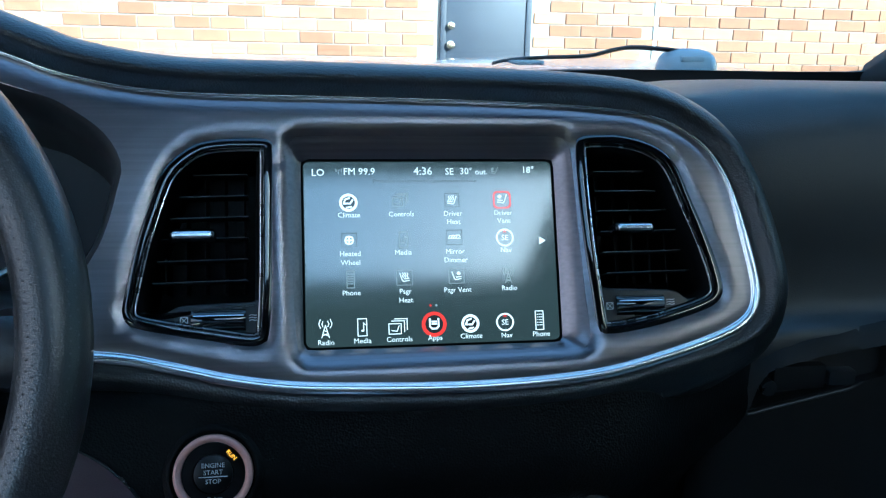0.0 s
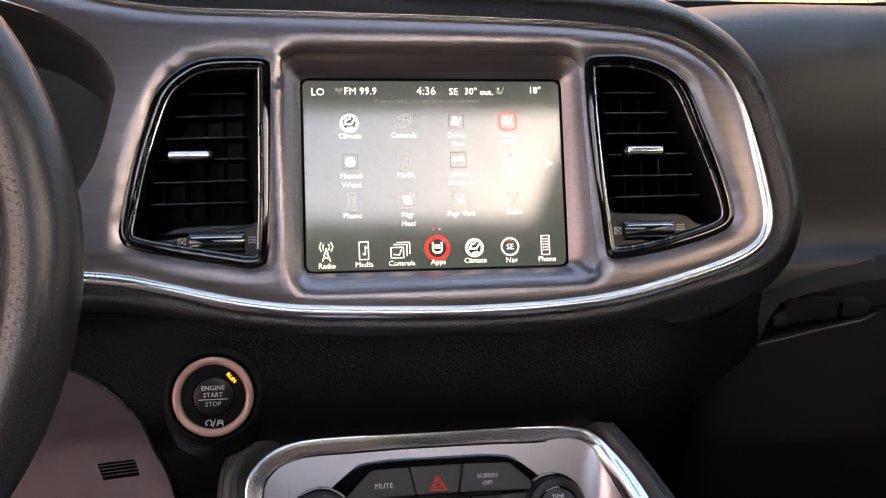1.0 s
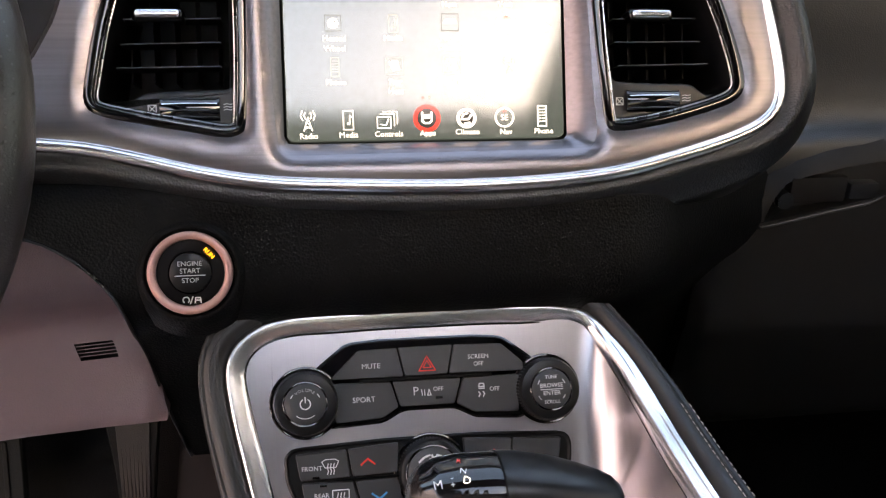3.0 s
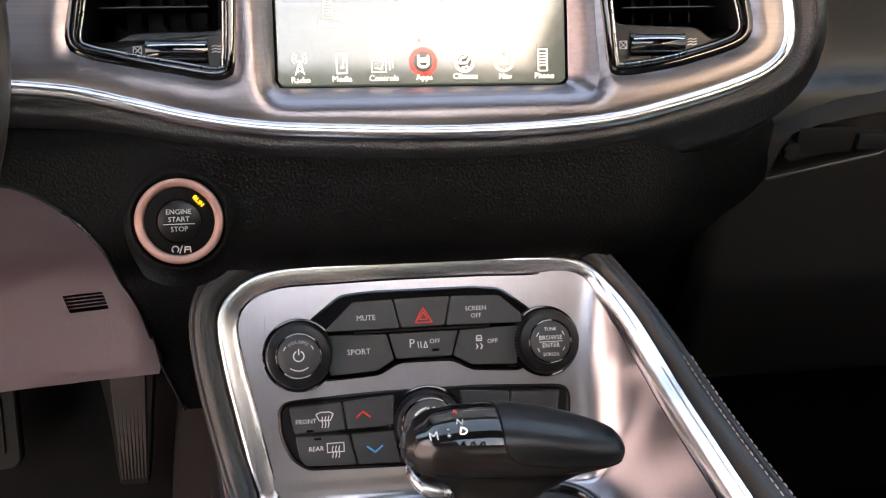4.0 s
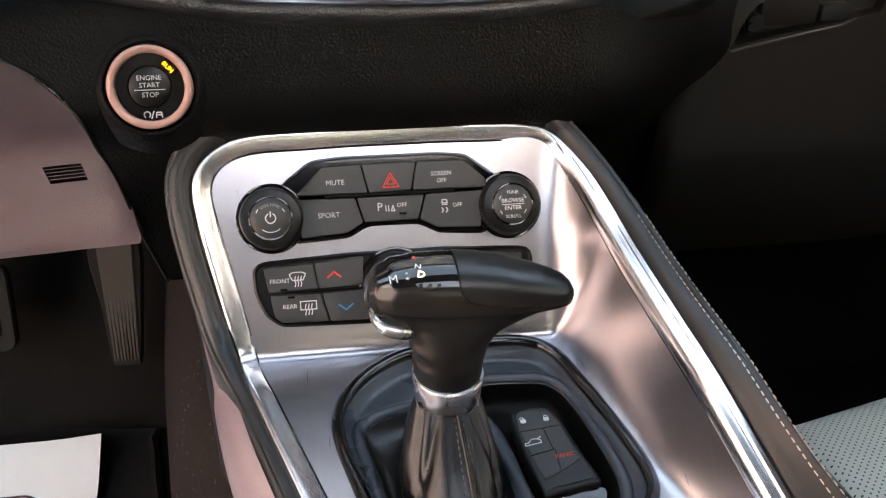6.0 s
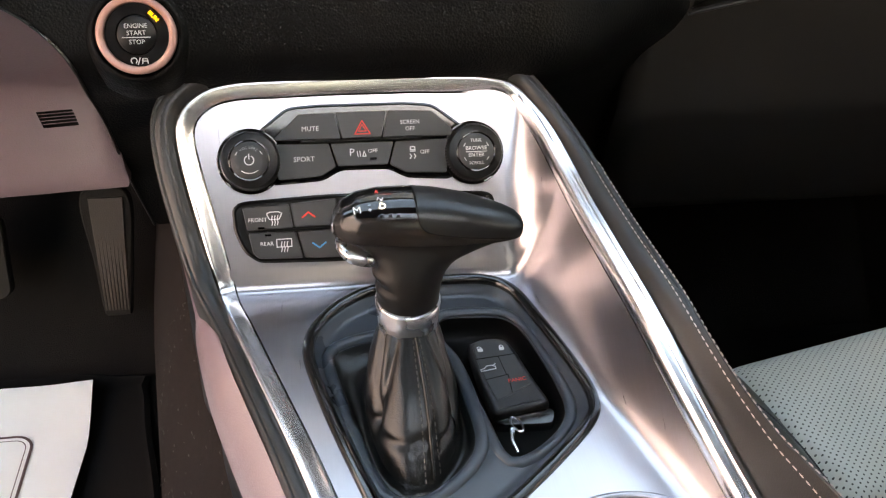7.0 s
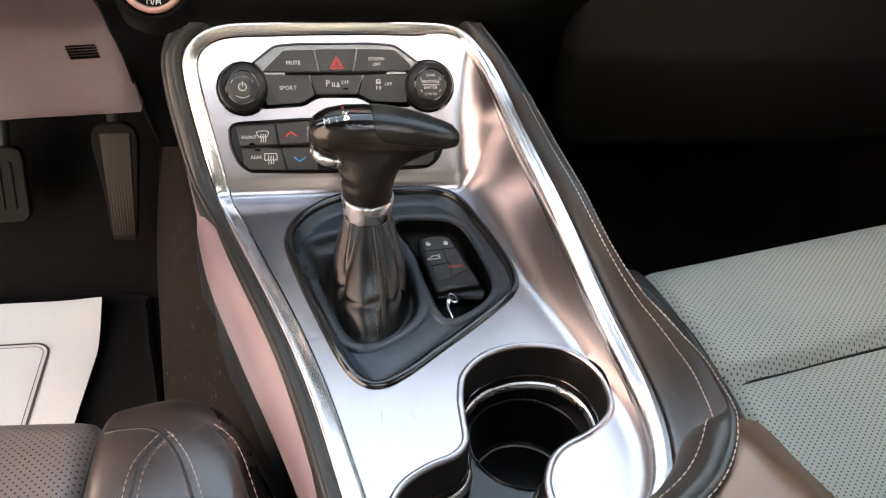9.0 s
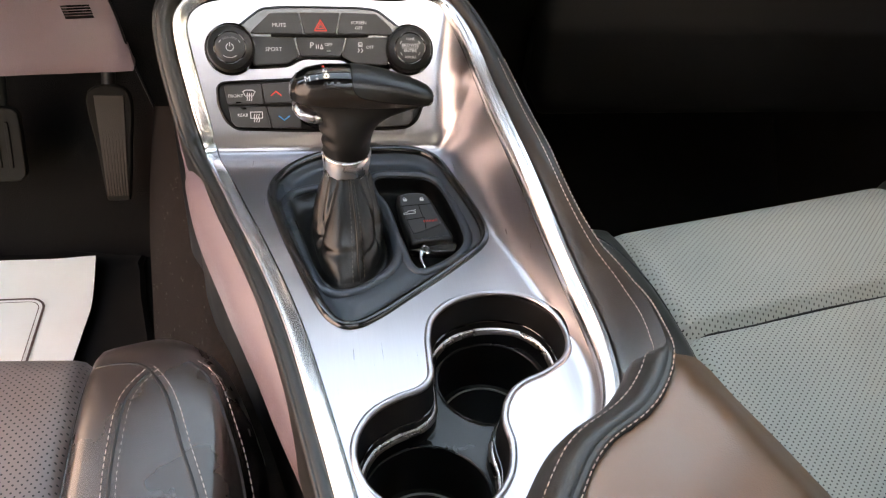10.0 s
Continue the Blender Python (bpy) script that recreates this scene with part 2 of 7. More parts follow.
def circle(r, n=40, cx=0.0, cy=0.0):
    return np.array([(cx + r * math.cos(2 * math.pi * k / n), cy + r * math.sin(2 * math.pi * k / n)) for k in range(n)])


def inside(pts, poly):
    x, y = pts[:, 0], pts[:, 1]
    hit = np.zeros(len(pts), bool)
    a, b = poly, np.roll(poly, -1, 0)
    for (x0, y0), (x1, y1) in zip(a, b):
        if y0 != y1:
            hit ^= ((y0 > y) != (y1 > y)) & (x < (x1 - x0) * (y - y0) / (y1 - y0) + x0)
    return hit


def edge_distance(pts, poly, closed=True):
    a = np.asarray(poly, float)
    b = np.roll(a, -1, 0) if closed else a[1:]
    a = a if closed else a[:-1]
    best = np.full(len(pts), 9.0)
    for p0, p1 in zip(a, b):
        e = p1 - p0
        k = np.clip(((pts - p0) @ e) / max(e @ e, 1e-12), 0, 1)
        best = np.minimum(best, np.linalg.norm(pts - p0 - k[:, None] * e, axis=1))
    return best


def sheet(outer, holes, step, place):
    """A finely divided sheet inside outer, with holes, whose flat points place() sets in the world."""
    from mathutils.geometry import delaunay_2d_cdt
    loops = [np.asarray(outer)[:, :2]] + [np.asarray(h)[:, :2] for h in holes]
    lo, hi = loops[0].min(0), loops[0].max(0)
    gx, gy = np.meshgrid(np.arange(lo[0], hi[0], step), np.arange(lo[1], hi[1], step))
    grid = np.stack([gx.ravel(), gy.ravel()], 1)
    grid = grid + np.where((np.arange(len(gx)) % 2 == 0)[:, None].repeat(gx.shape[1], 1).ravel()[:, None], 0, 1) * np.array([step / 2, 0])
    ok = inside(grid, loops[0])
    for h in loops[1:]:
        ok &= ~inside(grid, h)
    for h in loops:
        ok &= edge_distance(grid, h) > step * 0.55
    pts, edges = [], []
    for lp in loops:
        base = len(pts)
        pts += list(map(tuple, lp))
        edges += [(base + k, base + (k + 1) % len(lp)) for k in range(len(lp))]
    pts += list(map(tuple, grid[ok]))
    vs, _, fs, *_ = delaunay_2d_cdt([Vector(q) for q in pts], edges, [], 0, 1e-7)
    flat = np.array([tuple(v) for v in vs])
    mid = np.array([flat[list(f)].mean(0) for f in fs])
    keep = inside(mid, loops[0])
    for h in loops[1:]:
        keep &= ~inside(mid, h)
    bm = bmesh.new()
    made = [bm.verts.new(q) for q in place(flat)]
    for f, k in zip(fs, keep):
        if k and len(set(f)) == 3:
            bm.faces.new([made[i] for i in f])
    for v in [v for v in bm.verts if not v.link_faces]:
        bm.verts.remove(v)
    return bm


def loft(rings, closed=True, cap_first=False, cap_last=False, bm=None):
    """Skin between rings of equally many points."""
    bm = bm or bmesh.new()
    vs = [[bm.verts.new(tuple(p)) for p in r] for r in rings]
    n = len(vs[0])
    for a, b in zip(vs[:-1], vs[1:]):
        for k in range(n if closed else n - 1):
            j = (k + 1) % n
            bm.faces.new((a[k], a[j], b[j], b[k]))
    for want, ring in ((cap_first, vs[0]), (cap_last, vs[-1])):
        if want:
            bm.faces.new(ring)
    return bm


def tube(line, radius, sides=8, closed=False, flat=1.0, bm=None, up=None):
    """A round or flattened rod along a line of places."""
    p = np.array(line, float)
    n = len(p)
    t = (np.roll(p, -1, 0) - np.roll(p, 1, 0)) if closed else np.gradient(p, axis=0)
    t /= np.maximum(np.linalg.norm(t, axis=1), 1e-9)[:, None]
    ref = np.array(up if up is not None else (0.13, 0.21, 0.97), float)
    rings = []
    rad = np.broadcast_to(np.asarray(radius, float), (n,))
    for q, d, r in zip(p, t, rad):
        a = np.cross(d, ref)
        a /= max(np.linalg.norm(a), 1e-9)
        b = np.cross(a, d)
        rings.append([q + r * (math.cos(w) * a + flat * math.sin(w) * b) for w in np.linspace(0, 2 * math.pi, sides, endpoint=False)])
    if closed:
        rings.append(rings[0])
        bm = loft(rings, True, bm=bm)
        bmesh.ops.remove_doubles(bm, verts=bm.verts, dist=1e-7)
        return bm
    return loft(rings, True, True, True, bm=bm)


def box(x0, x1, y0, y1, z0, z1, bevel=0.0, bm=None, seg=2):
    one = bmesh.new()
    bmesh.ops.create_cube(one, size=1)
    for v in one.verts:
        v.co = ((x0 + x1) / 2 + v.co.x * (x1 - x0), (y0 + y1) / 2 + v.co.y * (y1 - y0), (z0 + z1) / 2 + v.co.z * (z1 - z0))
    if bevel:
        bmesh.ops.bevel(one, geom=one.edges[:], offset=bevel, segments=seg, affect="EDGES", profile=0.6)
    if bm is None:
        return one
    me = bpy.data.meshes.new("tmp")
    one.to_mesh(me)
    one.free()
    bm.from_mesh(me)
    bpy.data.meshes.remove(me)
    return bm


class Plane:
    """A tilted work plane: u across, v up along it, n out of it."""

    def __init__(self, origin, tilt, turn=0.0):
        c, s = math.cos(radians(tilt)), math.sin(radians(tilt))
        z = Matrix.Rotation(radians(turn), 3, "Z")
        self.o = np.array(origin, float)
        self.u = np.array(z @ Vector((1, 0, 0)))
        self.v = np.array(z @ Vector((0, s, c)))
        self.n = np.array(z @ Vector((0, -c, s)))

    def __call__(self, flat, n=0.0):
        f = np.asarray(flat, float)
        n = np.broadcast_to(np.asarray(n, float), (len(f),))
        return self.o + f[:, :1] * self.u + f[:, 1:2] * self.v + n[:, None] * self.n

    def at(self, u, v, n=0.0):
        return self.o + u * self.u + v * self.v + n * self.n

    def matrix(self, u=0.0, v=0.0, n=0.0):
        m = Matrix((self.u, self.v, self.n)).transposed().to_4x4()
        m.translation = self.at(u, v, n)
        return m


def slab(pl, outline, levels, cap=True, bm=None):
    """A solid on a plane from (grow, height) levels of one outline; capped at the last."""
    levels = list(levels) + [(levels[-1][0] - 0.0005, levels[-1][1])]
    rings = [pl(grown(outline, g), h) for g, h in levels]
    return loft(rings, True, False, cap, bm=bm)


def lettering(body, pl, u, v, n, size, mat, parent, label="", turn=0.0, width=1.0, thick=0.00015, name="lettering", align="CENTER"):
    cu = bpy.data.curves.new("letters", "FONT")
    cu.body, cu.size, cu.extrude = body, size, thick
    cu.align_x, cu.align_y, cu.resolution_u = align, "CENTER", 2
    tmp = bpy.data.objects.new("letters", cu)
    scene.collection.objects.link(tmp)
    dg = bpy.context.evaluated_depsgraph_get()
    me = bpy.data.meshes.new_from_object(tmp.evaluated_get(dg))
    bpy.data.objects.remove(tmp)
    bpy.data.curves.remove(cu)
    bm = bmesh.new()
    bm.from_mesh(me)
    bpy.data.meshes.remove(me)
    bm.transform(pl.matrix(u, v, n) @ Matrix.Rotation(radians(turn), 4, "Z") @ Matrix.Diagonal((width, 1, 1, 1)))
    return part(name, bm, mat, parent, label or "printed lettering that reads " + body.replace("\n", " "), smooth=False)


def strokes(pl, lines, n, wide, mat, parent, name="symbol", label="", bm=None):
    """A drawn symbol from flat bars along short lines of (u, v)."""
    bm = bm or bmesh.new()
    for ln in lines:
        for (u0, v0), (u1, v1) in zip(ln[:-1], ln[1:]):
            d = np.array((u1 - u0, v1 - v0))
            d = d / max(np.linalg.norm(d), 1e-9)
            s = np.array((-d[1], d[0])) * wide / 2
            e = d * wide * 0.3
            quad = [np.array((u0, v0)) - s - e, np.array((u1, v1)) - s + e, np.array((u1, v1)) + s + e, np.array((u0, v0)) + s - e]
            loft([pl(quad, n - 0.0001), pl(quad, n + 0.00015)], True, False, True, bm=bm)
    return part(name, bm, mat, parent, label, smooth=False)


def stitches(line, pitch, length, radius, mat, parent, name="stitching", label="", lift=None):
    """A row of thread stitches along a line."""
    bm = bmesh.new()
    ln = even(line, pitch, False)
    for a, b in zip(ln[:-1], ln[1:]):
        d = b - a
        tube([a + d * 0.12, a + d * 0.5 + (lift if lift is not None else 0), a + d * (length / pitch)], [radius * 0.7, radius, radius * 0.7], 5, bm=bm)
    return tagged(part(name, bm, mat, parent, label), kind="stuff")


DASH = Plane((0.087, 0.553, 0.9515), 22.6)
STACK = Plane((0.082, 0.473, 0.746), 31.8)
FLAT = Plane((0, 0, 0), 90)  # u = x, v = y, n = z


def smoothstep(a, b, x):
    t = np.clip((np.asarray(x, float) - a) / (b - a), 0, 1)
    return t * t * (3 - 2 * t)


# ---- outside ----
ground = structure("ground", box(-400, 400, -400, 400, -0.2, 0.0), ASPHALT, "grey asphalt parking lot reaching to the horizon", "ground", False)
WALL_Y = 8.0
wall = structure("wall_front", box(-30, 30, WALL_Y + 0.012, WALL_Y + 0.3, 0, 4.3), MORTAR, "sunlit red brick building wall with pale mortar joints", "wall", False)
# Unseen reflector wall, added for the light from the open door side.
structure("bounce_wall", box(-7.4, -7.0, -10.0, WALL_Y, 0, 6.5), STUCCO, "unseen plain wall added beside the car to bounce sunlight into it", "wall", False)
# Unseen wall, added to hold the car in shade.
structure("shade_wall", box(0.9, 30, -10.3, -10.0, 0, 5.7), STUCCO, "unseen plain wall added behind the car to keep the sun off it", "wall", False)
DOOR_X0, DOOR_X1 = 1.285, 2.125
exit_door = thing("door_1", (1.7, WALL_Y, 0.0), "closed slate-blue steel exit door in the brick wall", "door", kind="structure")
part("leaf", box(DOOR_X0 + 0.05, DOOR_X1 - 0.05, WALL_Y - 0.02, WALL_Y + 0.02, 0.01, 2.05, 0.004), DOOR_PAINT, exit_door)
for a, b, z0, z1 in ((DOOR_X0, DOOR_X0 + 0.05, 0, 2.1), (DOOR_X1 - 0.05, DOOR_X1, 0, 2.1), (DOOR_X0 + 0.05, DOOR_X1 - 0.05, 2.05, 2.1)):
    part("frame", box(a, b, WALL_Y - 0.035, WALL_Y + 0.012, z0, z1, 0.004), DOOR_PAINT, exit_door)
for z, r in ((1.03, 0.03), (0.86, 0.034)):
    rings = []
    for d, q in ((0.0, 1.1), (0.012, 1.1), (0.016, 0.5), (0.04, 0.5), (0.045, 0.9), (0.065, 1.0), (0.08, 0.75), (0.085, 0.2)):
        rings.append([(1.38 + r * q * math.cos(w), WALL_Y - 0.02 - d, z + r * q * math.sin(w)) for w in np.linspace(0, 2 * math.pi, 20, endpoint=False)])
    part("knob", loft(rings, True, False, True), BRASS, exit_door, "round polished metal door knob")
part("joint_strip", box(3.325, 3.36, WALL_Y - 0.006, WALL_Y + 0.02, 0, 4.2), WHITE_SEALANT, wall, "white sealed joint")

# ---- car shell ----
CX = 0.087
shell_label = "black interior shell of the coupe with wide windows"


def slab_between(a, b, thick, x0, x1):
    """A panel across the car between two (y, z) places."""
    (ya, za), (yb, zb) = a, b
    d = np.array((yb - ya, zb - za))
    d /= np.linalg.norm(d)
    s = np.array((-d[1], d[0])) * thick
    ring = [(ya, za), (yb, zb), (yb + s[0], zb + s[1]), (ya + s[0], za + s[1])]
    return loft([[(x, y, z) for y, z in ring] for x in (x0, x1)], True, True, True)


ROOF_Z = 1.40
SR = (CX - 0.30, CX + 0.34, -0.42, 0.0)  # sunroof opening
roof = bmesh.new()
for x0, x1, y0, y1 in ((CX - 0.62, SR[0], -1.15, 0.35), (SR[1], CX + 0.62, -1.15, 0.35), (SR[0], SR[1], -1.15, SR[2]), (SR[0], SR[1], SR[3], 0.35)):
    box(x0, x1, y0, y1, ROOF_Z, ROOF_Z + 0.05, bm=roof)
structure("ceiling", roof, HEADLINER, "grey fabric headliner with an open sunroof shade", "headliner", False)
for sx in (-1, 1):
    X = CX + sx * 0.74
    door_in = structure("door_panel" if sx > 0 else "door_sill", box(min(X, X + sx * 0.08), max(X, X + sx * 0.08), -1.3, 1.15, 0.2, 1.0 if sx > 0 else 0.34, 0.02), PLASTIC, "black moulded inner door panel" if sx > 0 else "black sill of the open driver's door", "door panel")
    structure("roof_rail", tube([(CX + sx * 0.72, 1.10, 1.03), (CX + sx * 0.68, 0.7, 1.22), (CX + sx * 0.63, 0.33, 1.41), (CX + sx * 0.62, -0.4, 1.425), (CX + sx * 0.63, -1.15, 1.41), (CX + sx * 0.70, -1.9, 1.06)], 0.045, 10), HEADLINER, "grey roof pillar and rail", "pillar")
    structure("rear_quarter", box(min(X, X + sx * 0.08), max(X, X + sx * 0.08), -2.0, -0.75, 0.24, 1.42, 0.02), HEADLINER, "black rear side panel", "side panel")
# Unseen panel, added to stop light from the left reaching the footwell.
structure("light_block_panel", box(CX - 0.82, CX - 0.74, 0.60, 1.14, 0.2, 0.93, 0.02), PLASTIC, "unseen black panel added to keep door light out of the footwell", "side panel")
structure("parcel_shelf", box(CX - 0.74, CX + 0.74, -2.0, -1.45, 1.0, 1.04), HEADLINER, "grey rear parcel shelf", "shelf", False)
structure("rear_bulkhead", slab_between((-1.30, 0.24), (-1.55, 1.0), 0.05, CX - 0.74, CX + 0.74), PLASTIC, "black rear seat bulkhead", "bulkhead", False)
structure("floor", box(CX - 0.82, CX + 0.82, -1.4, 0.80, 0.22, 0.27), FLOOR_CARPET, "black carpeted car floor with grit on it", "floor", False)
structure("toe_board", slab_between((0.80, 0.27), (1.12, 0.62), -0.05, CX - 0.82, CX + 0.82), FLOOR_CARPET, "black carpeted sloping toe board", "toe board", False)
structure("firewall", box(CX - 0.82, CX + 0.82, 1.10, 1.14, 0.55, 1.02), PLASTIC, "black bulkhead under the windscreen", "bulkhead", False)
shield = slab_between((1.13, 1.035), (0.34, 1.415), 0.005, CX - 0.70, CX + 0.70)
pane = structure("windscreen", shield, GLASS, "clear raked windscreen glass", "windscreen", False)
pane.visible_shadow = False

sun_glass = structure("sunroof", box(SR[0] - 0.01, SR[1] + 0.01, SR[2] - 0.01, SR[3] + 0.01, ROOF_Z + 0.055, ROOF_Z + 0.060), TINTED, "dark tinted sunroof glass", "sunroof", False)

# Unseen panes, added to hold back light from behind and from the right.
structure("rear_window", slab_between((-1.15, 1.43), (-1.98, 1.05), 0.005, CX - 0.68, CX + 0.68), SMOKED, "unseen rear window tinted to cut light from behind", "rear window", False)
structure("side_window", slab_between((-0.74, 1.0), (1.08, 1.0), 0.42, CX + 0.735, CX + 0.740), SIDE_GLASS, "unseen passenger side window tinted to cut light from the right", "side window", False)

# cowl, hood and wiper
cowl = bmesh.new()
xs = np.linspace(CX - 0.85, CX + 0.85, 35)
prof = ((1.14, 1.020), (1.18, 1.035), (1.22, 1.044), (1.35, 1.052), (1.75, 1.035), (2.35, 0.93), (2.5, 0.80), (2.5, 0.2))
rings = [[(x, y + 0.0, z - 0.045 * ((x - CX) / 0.85) ** 4 - (0.010 * (1 - smoothstep(0.15, 0.4, abs(x - CX))) if z > 1.03 else 0)) for y, z in prof] for x in xs]
structure("hood", loft(rings, False), CAR_PAINT, "pale blue-grey painted hood and cowl of the car", "car hood")
wiper = thing("wiper", (0.50, 1.14, 1.05), "black windscreen wiper arm with a rounded pivot cap", "wiper")
arm = catmull([(0.250, 1.125, 1.0500), (0.273, 1.13, 1.0545), (0.318, 1.13, 1.0584), (0.380, 1.13, 1.0617), (0.411, 1.13, 1.0689), (0.442, 1.13, 1.0739), (0.490, 1.13, 1.0719), (0.515, 1.13, 1.069)], 8, False)
part("arm", tube(arm, np.linspace(0.0028, 0.0042, len(arm)), 10, False, 0.8), PLASTIC, wiper)
part("arm_foot", tube([(0.268, 1.13, 1.0545), (0.285, 1.13, 1.052), (0.32, 1.13, 1.052)], (0.0025, 0.004, 0.003), 8), CAR_PAINT, wiper, "pale arm end")
dome = [[(0.5225 + a * 0.0430 * math.cos(w), 1.135 + a * 0.026 * math.sin(w), 1.050 + h) for w in np.linspace(0, 2 * math.pi, 36, endpoint=False)] for a, h in ((1.02, -0.012), (1.02, 0.0), (1.0, 0.004), (0.95, 0.010), (0.86, 0.0155), (0.70, 0.0205), (0.45, 0.0235), (0.2, 0.0245))]
cap_ob = part("pivot_cap", loft(dome, True, True, True), CAR_PAINT, wiper, "rounded pale wiper pivot cap")
part("cap_panel", box(0.503, 0.536, 1.1090, 1.12, 1.0570, 1.0645, 0.002), CAR_PAINT, cap_ob, "flush cap panel")
xs = np.linspace(0.30, 0.87, 24)
ridge = np.interp(xs, [0.30, 0.344, 0.437, 0.58, 0.69, 0.75, 0.81, 0.87], [1.040, 1.0425, 1.0452, 1.0462, 1.0471, 1.0485, 1.0545, 1.062])
structure("cowl_panel", loft([[(x, 1.100, 0.99), (x, 1.100, z - 0.002), (x, 1.103, z), (x, 1.112, z), (x, 1.114, 0.99)] for x, z in zip(xs, ridge)], True, True, True), PLASTIC, "black cowl panel along the windscreen foot", "cowl")

# ---- dashboard ----
dash = thing("dashboard", (CX, 0.60, 0.70), "black grained dashboard with a brushed metal centre bezel", "dashboard")
TRIM = even(catmull([(-0.2613, 0.127), (-0.2377, 0.118), (-0.2036, 0.1103), (-0.1689, 0.1058), (-0.1336, 0.1043), (-0.0607, 0.1034), (0.009, 0.1022), (0.0544, 0.1010),
                     (0.0944, 0.0995), (0.1351, 0.0960), (0.1560, 0.0920), (0.1761, 0.0840), (0.1961, 0.0690), (0.211, 0.0449), (0.221, 0.0125), (0.2268, -0.0156),
                     (0.2282, -0.0340), (0.2239, -0.0480), (0.2103, -0.0595), (0.1846, -0.0695), (0.1431, -0.0808), (0.1147, -0.0868), (0.0832, -0.0902), (0.0448, -0.0921),
                     (-0.0001, -0.0924), (-0.0653, -0.0900), (-0.1004, -0.0874), (-0.1349, -0.0816), (-0.1687, -0.0733), (-0.2036, -0.0660), (-0.26, -0.062), (-0.36, -0.058),
                     (-0.47, -0.05), (-0.54, -0.01), (-0.56, 0.05), (-0.53, 0.11), (-0.46, 0.147), (-0.37, 0.158), (-0.31, 0.145)], 8), 0.006)
TRIM[:, 1] -= 0.0022 * smoothstep(0.02, 0.06, -TRIM[:, 1])
CLUSTER = even(catmull([(-0.25, 0.103), (-0.31, 0.120), (-0.37, 0.125), (-0.45, 0.112), (-0.52, 0.06), (-0.52, 0.0), (-0.45, -0.03), (-0.3, -0.035), (-0.235, -0.024),
                        (-0.2143, -0.001), (-0.2055, 0.020), (-0.2005, 0.040), (-0.198, 0.058), (-0.209, 0.0778), (-0.2306, 0.0941)], 6), 0.007)
VENT_L = even(catmull([(-0.108, 0.0735), (-0.1338, 0.0737), (-0.1515, 0.0706), (-0.1654, 0.0614), (-0.174, 0.0504), (-0.1819, 0.0287), (-0.1892, 0.0037), (-0.195, -0.0244), (-0.1965, -0.037),
                       (-0.1906, -0.0448), (-0.1687, -0.0503), (-0.14, -0.0556), (-0.1209, -0.059), (-0.1122, -0.0575), (-0.1086, -0.0516), (-0.1066, -0.02), (-0.106, 0.0169), (-0.1055, 0.05), (-0.1056, 0.068)], 5), 0.004)
VENT_R = even(catmull([(0.1055, 0.0762), (0.12, 0.0772), (0.1338, 0.0768), (0.1541, 0.0713), (0.1699, 0.0591), (0.1822, 0.0289), (0.1925, 0.0009), (0.1989, -0.0229), (0.1985, -0.0355),
                       (0.1880, -0.0438), (0.1573, -0.0528), (0.135, -0.0572), (0.1166, -0.0590), (0.1095, -0.0550), (0.1066, -0.03), (0.1041, -0.0053), (0.1020, 0.03), (0.1013, 0.0533), (0.1015, 0.0710)], 5), 0.004)
RECESS = even(np.vstack([catmull([(0.1015, -0.030), (0.1035, -0.055), (0.102, -0.0655), (0.094, -0.0692), (0.05, -0.0698), (0.0, -0.0702), (-0.05, -0.0704), (-0.080, -0.0704), (-0.088, -0.068), (-0.0908, -0.060),
                                  (-0.0925, -0.03), (-0.0945, 0.02), (-0.0960, 0.060), (-0.0945, 0.071), (-0.087, 0.0766), (-0.05, 0.0768), (0.0, 0.0770), (0.05, 0.0771), (0.087, 0.0772), (0.0950, 0.072), (0.0975, 0.062), (0.0995, 0.02)], 5)]), 0.005)


def bezel_place(flat):
    """The bezel bulges and rolls over at its outer edge and into the openings."""
    o = edge_distance(flat, TRIM)
    r = edge_distance(flat, RECESS)
    n = 0.0135 - 0.0035 * np.clip(1 - o / 0.014, 0, 1) ** 2 - 0.004 * np.clip(1 - r / 0.009, 0, 1) ** 2
    for v in (VENT_L, VENT_R):
        n = n - 0.002 * np.clip(1 - edge_distance(flat, v) / 0.006, 0, 1) ** 2
    return DASH(flat, n)


bezel = part("bezel", sheet(TRIM, [VENT_L, VENT_R, RECESS, CLUSTER], 0.005, bezel_place), BRUSHED, dash, "brushed graphite metal bezel", angle=60)
SCREEN_W, SCREEN_H = 0.1705, 0.1235
m_rec = len(RECESS)


def fitted_rect(w, h, r, like, cx=0.0, cy=0.0):
    """A rounded rectangle with as many points as like, matched by direction."""
    base = even(rounded(w, h, r, 8, cx, cy), 0.0008)
    ang = np.arctan2(base[:, 1] - cy, (base[:, 0] - cx) * h / w)
    want = np.arctan2(like[:, 1] - cy, (like[:, 0] - cx) * h / w)
    pick = [int(np.argmin(np.abs(np.angle(np.exp(1j * (ang - a)))))) for a in want]
    return base[pick]


inner = fitted_rect(SCREEN_W + 0.003, SCREEN_H + 0.003, 0.004, RECESS)
rec_rings = [DASH(RECESS, 0.009)]
for k, h in ((0.25, 0.0075), (0.5, 0.006), (0.8, 0.003), (1.0, 0.0008)):
    rec_rings.append(DASH(RECESS * (1 - k) + inner * k, h))
part("screen_surround", loft(rec_rings), BRUSHED, bezel, "sloping brushed metal screen surround", angle=80)
trim_line = DASH(grown(TRIM, -0.001), 0.0110)
_out = grown(TRIM, 0.002) - TRIM
_out = np.stack([sum(np.roll(_out[:, j], m) for m in range(-3, 4)) for j in (0, 1)], 1)
